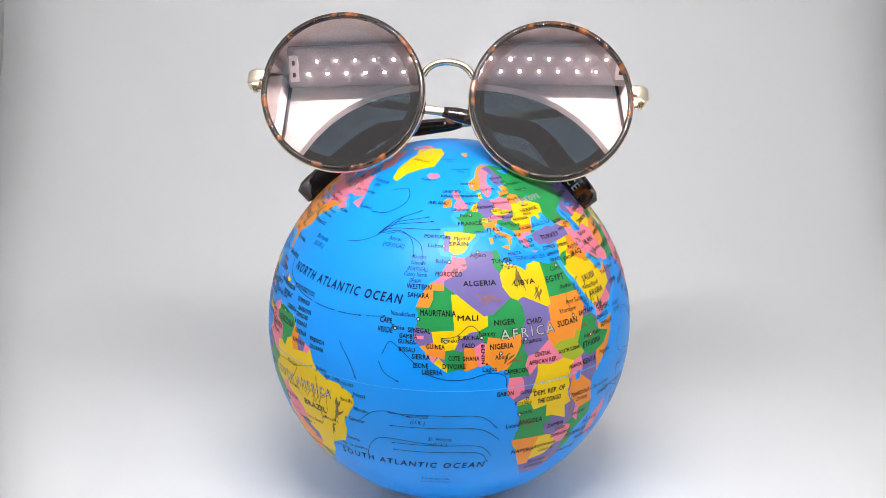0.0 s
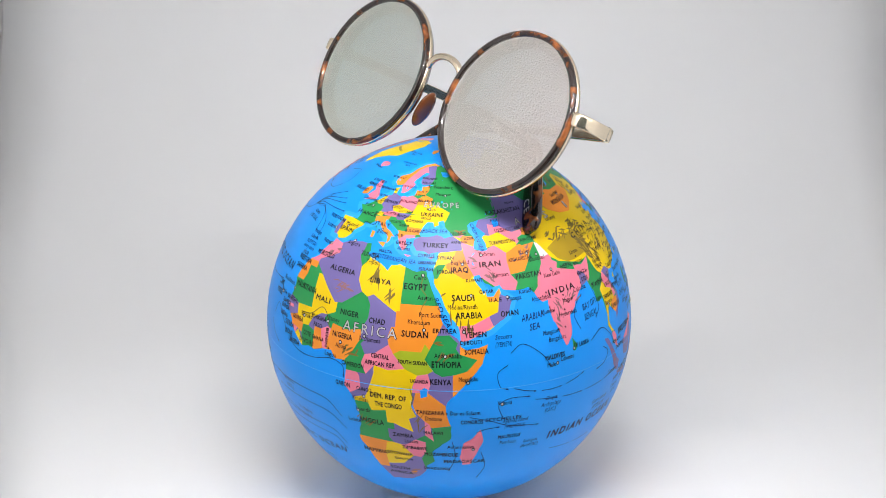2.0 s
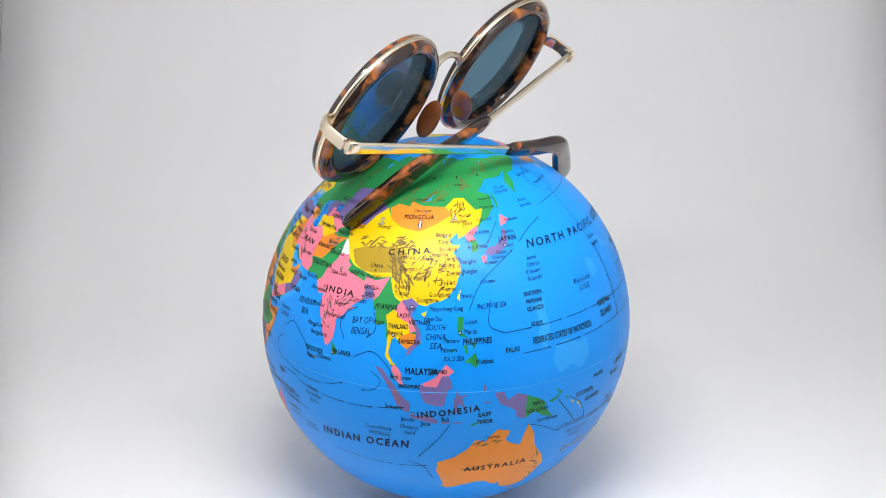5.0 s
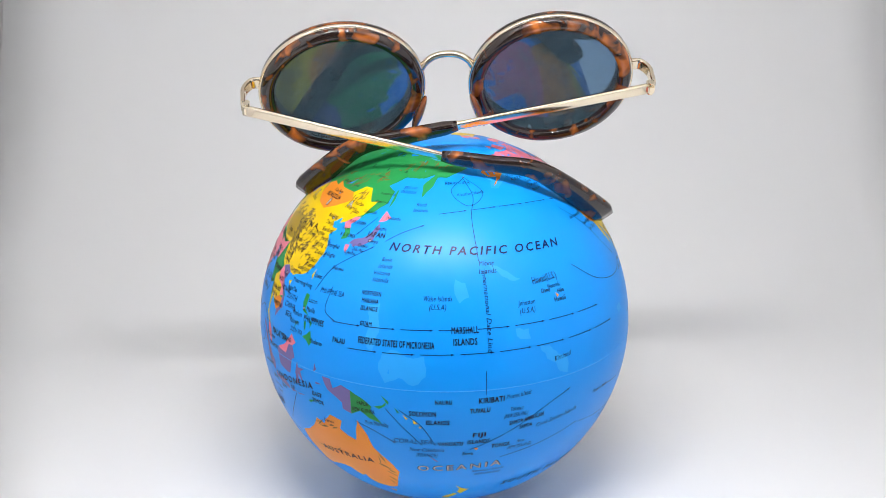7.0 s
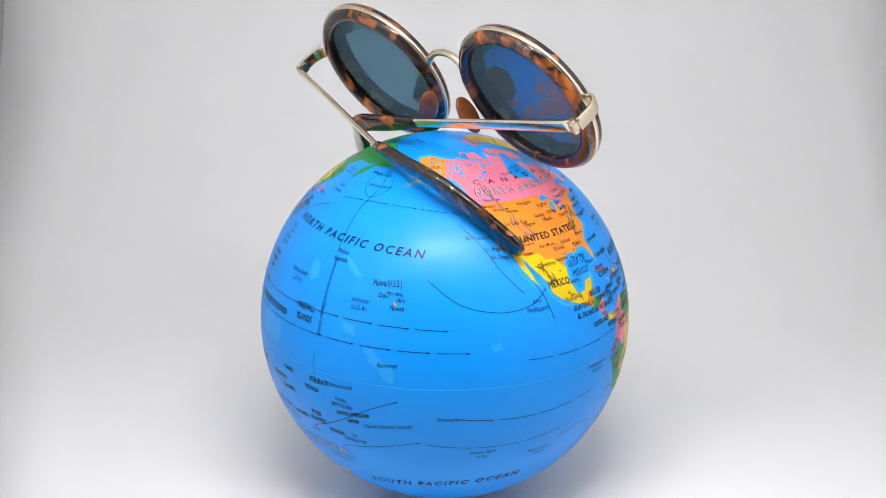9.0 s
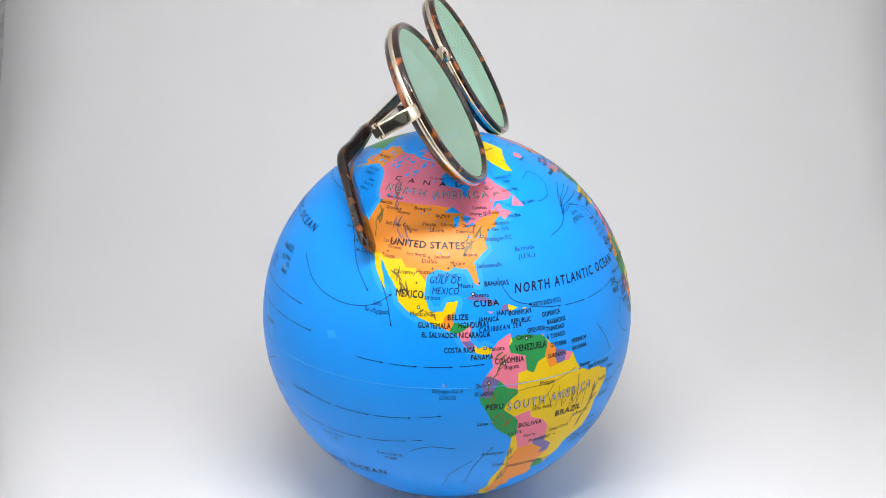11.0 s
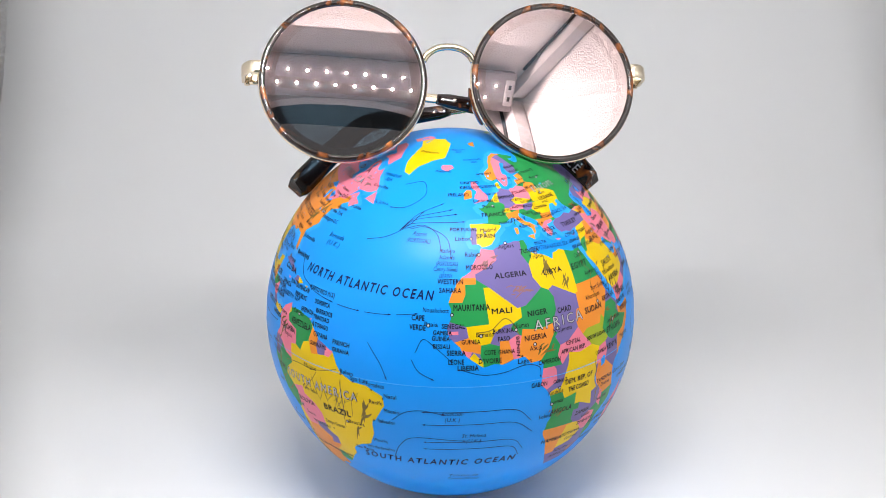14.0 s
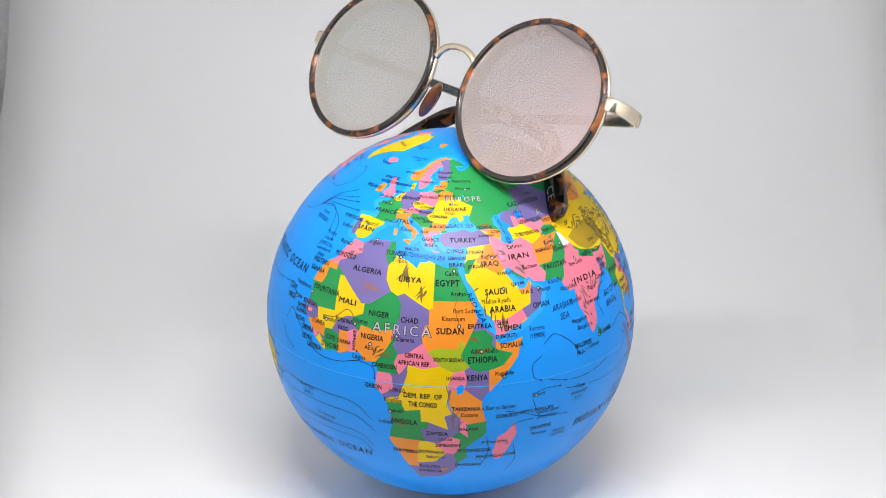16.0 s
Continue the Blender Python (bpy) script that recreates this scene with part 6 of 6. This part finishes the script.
    dashes(18.0, -62, -26, bow=-1.4, step=10)
    current(-48, 36, -40, 38, -33, 42, -28, 47)
    for a, b in ((50, -20), (48, -16), (46.5, -14), (44, -11)):
        current(-36, 40.4, -30, (a + 40) / 2 + 1, b, a)
    current(-34, 41, -27, 42.5, -21.5, 40, -19.6, 35)
    current(-32, 41, -26, 42, -18, 39, -16.2, 33)
    current(-42, 56, -32, 58, -29, 53, -36, 48, -44, 47)
    current(-26, 8, -24, 11.5, -21, 10, -16, 6)
    current(-27, 6, -25, 3, -21, 1)
    current(-14, 4, -8, 2.4, -2, 2.6, 4, 4, 8.4, 3, 9, 0)
    for y in (-8.4, -12.4, -18.4, -21):
        current(8 - abs(y + 12) * 0.3, y - 4, 2, y, -8, y + 0.4, -24, y)
    current(-40, 9, -36, 4, -34, 0)
    current(-33, -12, -29, -9, -24, -8, -18, -9)
    current(-34, -26, -31, -20, -26, -17, -12, -17.6)
    current(57, 6, 54, 4, 54.6, 0.4, 57, -0.6)
    dashes(-0.6, 59, 84, bow=-2.0, step=9)
    current(58, 9, 62, 11, 68, 7.6, 71, 4)
    current(56, -9, 54.4, -5, 58, -3.2, 64, -3.4)
    dashes(-4.6, 66, 104, bow=-1.4, step=10)
    current(84, 11, 82, 15, 84, 18, 87, 19.6)
    current(93, 20, 94.6, 15, 92, 12.4)
    current(88, 7, 94, 9, 99, 6, 101, 3)
    current(94, 4, 97, 2, 95, -0.6, 91, -1.4)
    current(46, -8, 52, -9.4, 58, -11.4, 68, -12.6)
    current(48, -13, 51, -12, 55, -11.6)
    current(41, -16, 42, -22, 40, -28)
    current(50, -20, 52, -26, 50, -32)
    dashes(-23.4, 76, 112, bow=-1.0, step=12)
    current(104, -22, 109, -24, 112, -29)
    dashes(13.6, 134, 220, bow=0.6, step=11)
    dashes(8.0, 140, 226, bow=0.4, step=11)
    current(131, 22, 130, 16, 134, 13.8)
    current(124, 20, 128, 26, 134, 30, 142, 34)
    current(146, 36, 152, 39, 160, 41.6)
    dashes(45.4, 166, 226, bow=1.6, step=14)
    current(139, 43, 136, 40, 133, 37)
    current(225, 42, 232, 36, 238, 28, 244, 22)
    current(214, 26, 224, 20, 236, 17.6, 246, 18.6, 252, 22)
    current(248, 25, 251, 20, 253, 14)
    dashes(4.8, 243, 280, bow=-0.6, step=10)
    dashes(-9.4, 222, 268, bow=-1.6, step=13)
    dashes(-17.6, 214, 262, bow=-2.0, step=15)
    current(258, -22, 264, -20, 272, -20.6)
    current(276, -38, 279, -28, 284, -21)
    current(268, -40, 271, -32, 278, -26)
    current(152, -6, 158, -12, 162, -16)
    current(156, -6, 162, -10, 166, -16)
    current(142, -11, 148, -13, 154, -16)
    current(176, -18, 186, -14, 198, -8, 206, -5)
    current(186, -22, 198, -20, 212, -17)
    current(118, -9, 114, -14, 108, -20)
    line("navy", 0.16, 180, 31, 180, 44, 183, 52, 180, 60)
    line("navy", 0.16, 180, 4, 180, -2)
    line("navy", 0.14, 181, 60, 172, 54, 180, 48, 189, 53, 181, 60)
    # relief strokes on the land
    relief("shade", 10, 1.2, 3.0, 0.5, 30, -6, 31, -2, 33)
    relief("shade", 16, 2.4, 3.2, 0.5, 20, 4, 24, 8, 23)
    relief("brown", 8, 1.2, 5.0, 0.5, 65, 14, 30, 17, 27)
    relief("brown", 7, 1.2, 4.0, 0.6, 55, 21, 24, 23, 22)
    relief("brown", 10, 1.4, 2.6, 0.5, 30, 36, 12, 40, 8)
    relief("brown", 8, 1.0, 5.0, 0.35, 85, 30, -1, 31, -8, 33, -14)
    relief("brown", 8, 1.2, 3.0, 0.5, 40, 9, 8, 12, 7)
    relief("brown", 9, 1.4, 4.0, 0.4, 70, 14, -10, 17, -14)
    relief("shade", 7, 1.2, 3.0, 0.5, 50, 27, -30, 30, -28)
    relief("brown", 12, 1.4, 3.6, 0.5, 60, 38, 27, 42, 19, 46, 16)
    relief("shade", 14, 1.8, 3.0, 0.55, -30, 47, 35, 52, 31, 57, 29)
    relief("shade", 10, 1.4, 2.6, 0.5, 30, 63, 34, 70, 36)
    relief("brown", 40, 2.6, 4.2, 0.55, 15, 80, 38, 88, 37, 96, 38, 102, 37)
    relief("brown", 40, 2.2, 4.0, 0.5, -50, 97, 33, 101, 29, 103, 25)
    relief("brown", 40, 4.0, 3.2, 0.45, 40, 106, 33, 112, 30, 115, 26)
    relief("brown", 16, 2.0, 3.0, 0.5, 50, 120, 47, 124, 50)
    relief("shade", 14, 1.6, 3.2, 0.45, -60, 75, 20, 77, 14)
    relief("shade", 10, 2.0, 3.0, 0.45, 45, 79, 21, 84, 20)
    relief("brown", 46, 4.0, 4.0, 0.45, 35, 95, 53, 108, 55, 122, 57, 135, 60)
    relief("brown", 30, 4.0, 4.0, 0.4, 40, 140, 64, 155, 66, 172, 66)
    relief("brown", 8, 1.2, 5.0, 0.5, 75, 59, 55, 60, 63)
    relief("brown", 8, 1.0, 2.4, 0.5, 0, 42, 43, 46, 42.6)
    relief("brown", 8, 1.6, 3.4, 0.5, 20, 128, -16, 134, -14)
    relief("brown", 12, 1.6, 4.0, 0.5, -60, 146, -20, 150, -27, 149, -35)
    relief("brown", 9, 3.0, 4.0, 0.4, 15, 120, -24, 132, -25)
    relief("shade", 8, 1.0, 3.0, 0.5, -50, 99, 2, 103, -3)
    relief("shade", 26, 2.2, 5.0, 0.5, -65, -121, 56, -115, 49, -110, 42, -106, 36)
    relief("brown", 14, 1.6, 4.0, 0.5, -70, -120, 46, -119, 39)
    relief("brown", 18, 1.6, 4.0, 0.55, 50, -84, 35, -80, 39, -76, 42)
    relief("shade", 12, 2.4, 3.4, 0.5, 20, -64, 53, -70, 56)
    relief("brown", 16, 1.4, 4.0, 0.45, -65, -107, 28, -103, 22)
    relief("brown", 8, 1.0, 3.0, 0.45, -10, -99, 18.6, -94, 17)
    relief("brown", 22, 1.2, 4.6, 0.45, 70, -75, 6, -78, -2, -76, -9, -71, -14)
    relief("brown", 20, 1.0, 4.6, 0.4, 85, -68.5, -20, -69.5, -28, -70.5, -38)
    relief("brown", 18, 1.4, 4.4, 0.55, 65, -41, -9, -42, -14, -44, -20)
    relief("brown", 24, 4.0, 7.0, 0.18, 75, -58, -7, -50, -9, -46, -7)
    line("brown", 0.2, -73, -4, -66, -3, -60, -3, -55, -2, -50, -0.5)
    line("brown", 0.2, -64, -10, -60, -6, -58, -3.4)
    line("brown", 0.2, -49, -18, -48.5, -10, -49, -3)
    line("brown", 0.25, -9, 13.4, -5, 14, -1.4, 16.6, 1, 15.6, 3, 12)
    line("brown", 0.2, 31.4, 30, 31, 26.6, 33, 24, 31.4, 20.6, 32.6, 16)
    for ink, bm in PRINTED.items():
        if ink in ("black", "navy"):
            tagged(part("lettering", bm, INK[ink], g, "dark printed town names and ocean lines"), kind="stuff")
        elif ink == "white":
            tagged(part("town_print", bm, INK[ink], g, "white centres of town marks"), kind="stuff")
        else:
            tagged(part("relief_print", bm, INK[ink], g, "brown printed mountain and river strokes"), kind="stuff")


print_words(GLOBE)

# ---- sunglasses ----
MM = 0.000976
SEP = 0.03715


def sunglasses():
    g = tagged(new("sunglasses"), "round rose-mirrored sunglasses, tortoiseshell and gold, folded on the globe", "sunglasses")
    for side in (-1, 1):
        c = (side * SEP, 0, 0)
        turn = Matrix.Translation((0, -1.5 * MM, 0)) @ Matrix.Translation(c) @ Matrix.Rotation(side * radians(1.31), 4, "Z") @ Matrix.Translation((-c[0], 0, 0))

        def turned(bm):
            bmesh.ops.transform(bm, matrix=turn, verts=bm.verts[:])
            return bm
        rim = part("rim", turned(lathe([(27.9 * MM, -0.42 * MM), (28.9 * MM, -0.78 * MM), (29.9 * MM, -0.35 * MM), (30.0 * MM, 0.85 * MM), (29.4 * MM, 3.18 * MM), (28.6 * MM, 4.81 * MM), (26.6 * MM, 5.38 * MM), (25.0 * MM, 4.88 * MM), (24.5 * MM, 2.97 * MM), (27.7 * MM, 1.27 * MM)], c)), TORTOISE, g)
        part("gold_band", turned(lathe([(29.4 * MM, 1.06 * MM), (30.1 * MM, 1.20 * MM), (30.3 * MM, 1.84 * MM), (30.1 * MM, 2.76 * MM), (29.2 * MM, 2.90 * MM)], c)), GOLD, rim, "pale gold band round the rim")
        lens = part("lens", turned(disc(28.3 * MM, 0.2 * MM, 0.25 * MM, c)), LENS_FRONT, g, "rose mirrored round lens")
        part("tint", turned(disc(26.5 * MM, 2.2 * MM, 0.2 * MM, c)), LENS_BACK, lens, "dark smoke inner face of the lens")
        # nose pad moulded to the rim
        bm = bmesh.new()
        bmesh.ops.create_uvsphere(bm, u_segments=24, v_segments=14, radius=1.0, matrix=Matrix.Diagonal((1.6 * MM, 4.4 * MM, 7.4 * MM, 1)))
        bmesh.ops.transform(bm, matrix=pose(side * 10.6 * MM, 7.2 * MM, -7.0 * MM, 10, side * -17, side * -14), verts=bm.verts[:])
        part("nose_pad", bm, AMBER, g, "amber brown nose pad")
        # end piece and hinge
        part("end_piece", sweep(smooth_path([(side * 66.0 * MM, 0.2 * MM, 5 * MM), (side * 70.5 * MM, 0.4 * MM, 5 * MM), (side * 73.2 * MM, 4.4 * MM, 5 * MM), (side * 73.4 * MM, 9 * MM, 5 * MM), (side * 73.4 * MM, 12.0 * MM, 5 * MM)], 6), lambda u: (0.8 * MM, 2.4 * MM), square=5), GOLD, g)
        hinge = part("hinge", block(side * 72.2 * MM - 1.2 * MM, side * 72.2 * MM + 1.2 * MM, 10.4 * MM, 15.0 * MM, 3.2 * MM, 6.8 * MM, 0.4 * MM), GOLD, g, smooth=False)
        bm = bmesh.new()
        bmesh.ops.create_cone(bm, cap_ends=True, segments=16, radius1=1.0 * MM, radius2=1.0 * MM, depth=5.4 * MM, matrix=Matrix.Translation((side * 72.2 * MM, 13.4 * MM, 5 * MM)))
        part("screw", bm, GOLD, hinge, smooth=False)
    # bridge
    arch = [(-9.2 * MM, -0.4 * MM, 7.6 * MM), (-7.6 * MM, -1.0 * MM, 9.9 * MM), (-4.4 * MM, -1.6 * MM, 11.9 * MM), (0, -1.8 * MM, 12.6 * MM), (4.4 * MM, -1.6 * MM, 11.9 * MM), (7.6 * MM, -1.0 * MM, 9.9 * MM), (9.2 * MM, -0.4 * MM, 7.6 * MM)]
    part("bridge", sweep(smooth_path(arch, 6), lambda u: (1.3 * MM, 1.3 * MM), up=(0, 1, 0)), GOLD, g)
    # folded temples: a thin gold bar, then a tortoiseshell tip that bends down
    for hinge_at, joint, bend, tip in (
            ((-73.0, 13.2, 5.0), (0.6, 23.2, 0.4), (32.7, 23.6, -6.0), (55.0, 16.6, -34.5)),
            ((73.4, 13.8, 5.0), (3.3, 37.9, 0.0), (-26.3, 42.2, -3.8), (-55.0, 41.4, -31.0))):
        h, j, b, t = (Vector(p) * MM for p in (hinge_at, joint, bend, tip))
        temple = part("temple", sweep(smooth_path([h, h.lerp(j, 0.5), j + (j - h) * 0.05], 8), lambda u: (0.8 * MM, (2.3 - 0.7 * u) * MM), square=5), GOLD, g, "slim pale gold temple bar")
        path = smooth_path([j - (j - h) * 0.03, j.lerp(b, 0.5), b, b.lerp(t, 0.45) + Vector((0, 0, 1.6 * MM)), t], 8)

        def tip_size(u):
            e = 1.0 if u < 0.93 else math.sqrt(max(0.02, 1 - ((u - 0.93) / 0.07) ** 2))
            w = min(1.0, 0.75 + 4 * u)
            return 1.9 * MM * e ** 0.5 * w, (2.5 + 2.4 * u) * MM * w * (0.55 + 0.45 * e)
        tip_ob = part("temple_tip", sweep(path, tip_size, sides=16, square=3.2), TORTOISE, temple, "tortoiseshell temple tip")
        MARKED_TIP.append(tip_ob)
        # rivet that pins the tip to its gold bar
        bm = bmesh.new()
        bmesh.ops.create_uvsphere(bm, u_segments=16, v_segments=8, radius=0.9 * MM, matrix=Matrix.Translation(j.lerp(b, 0.14) + Vector((0, -1.75 * MM, 0))) @ Matrix.Diagonal((1, 0.5, 1, 1)))
        part("rivet", bm, GOLD, temple, "small pale metal rivet")
    # conformity mark on one tip
    d = (Vector((55.0, 16.6, -34.5)) - Vector((32.7, 23.6, -6.0))).normalized()
    out = Vector((d.y, -d.x, 0)).normalized()
    verts, faces = glyphs("CE", 0.0, 0.0, 1.15)
    bm = bmesh.new()
    at = Vector((50.6, 18.0, -28.9)) * MM + out * 1.99 * MM
    side = out.cross(d)
    made = [bm.verts.new(at + d * (x - 0.7) * 4.6 * MM + side * (y - 0.35) * 4.6 * MM) for x, y in verts]
    for f in faces:
        bm.faces.new([made[i] for i in f])
    part("conformity_mark", bm, INK["white"], MARKED_TIP[0], "white printed letters CE")
    return g


MARKED_TIP = []
SUNGLASSES = sunglasses()


# ---- motion: the globe and the sunglasses on it turn together ----
# how far the turntable runs ahead of its even pace, in radians, every half second
LEAD = (-0.0, -0.0046, 0.0088, 0.0267, 0.0406, 0.0488, 0.0592, 0.0732, 0.0779, 0.0787, 0.08, 0.0788, 0.0761, 0.0728, 0.0699, 0.0655, 0.0603, 0.0466, 0.038, 0.0334, 0.0333, 0.0404, 0.0376, 0.0361, 0.0429, 0.0476, 0.0461, 0.0473, 0.0577, 0.0708, 0.0816, 0.0883, 0.0979)


def turn_at(k):
    return -1.4050 - 0.43983 * 0.5 * k + LEAD[k]


def motions():
    # the turntable's axis leans a little, and the ball sits a little off it
    lean = Matrix.Translation((0, 0, R)) @ Matrix.Rotation(0.01141, 4, "X") @ Matrix.Rotation(0.01027, 4, "Y")
    globe_rows, glasses_rows = [], []
    for k in range(33):
        a = turn_at(k)
        globe_rows.append((k * 0.5, lean @ Matrix.Rotation(a, 4, "Z") @ Matrix.Translation((-0.00183 * R, 0.01536 * R, 0))))
        # the sunglasses slide and lean back a little as they settle
        t = k * 0.5
        rest = Matrix.Translation((-0.00112 * R, (-0.08536 + 0.005201 * t) * R, (1.27894 + 0.000235 * t) * R))
        rest = rest @ Euler((radians(-28.489 - 0.1320 * t), radians(2.018), radians(-1.581 - 0.0715 * t))).to_matrix().to_4x4()
        glasses_rows.append((t, lean @ Matrix.Rotation(a - turn_at(0), 4, "Z") @ rest))
    walk(GLOBE, globe_rows)
    walk(SUNGLASSES, glasses_rows)


motions()
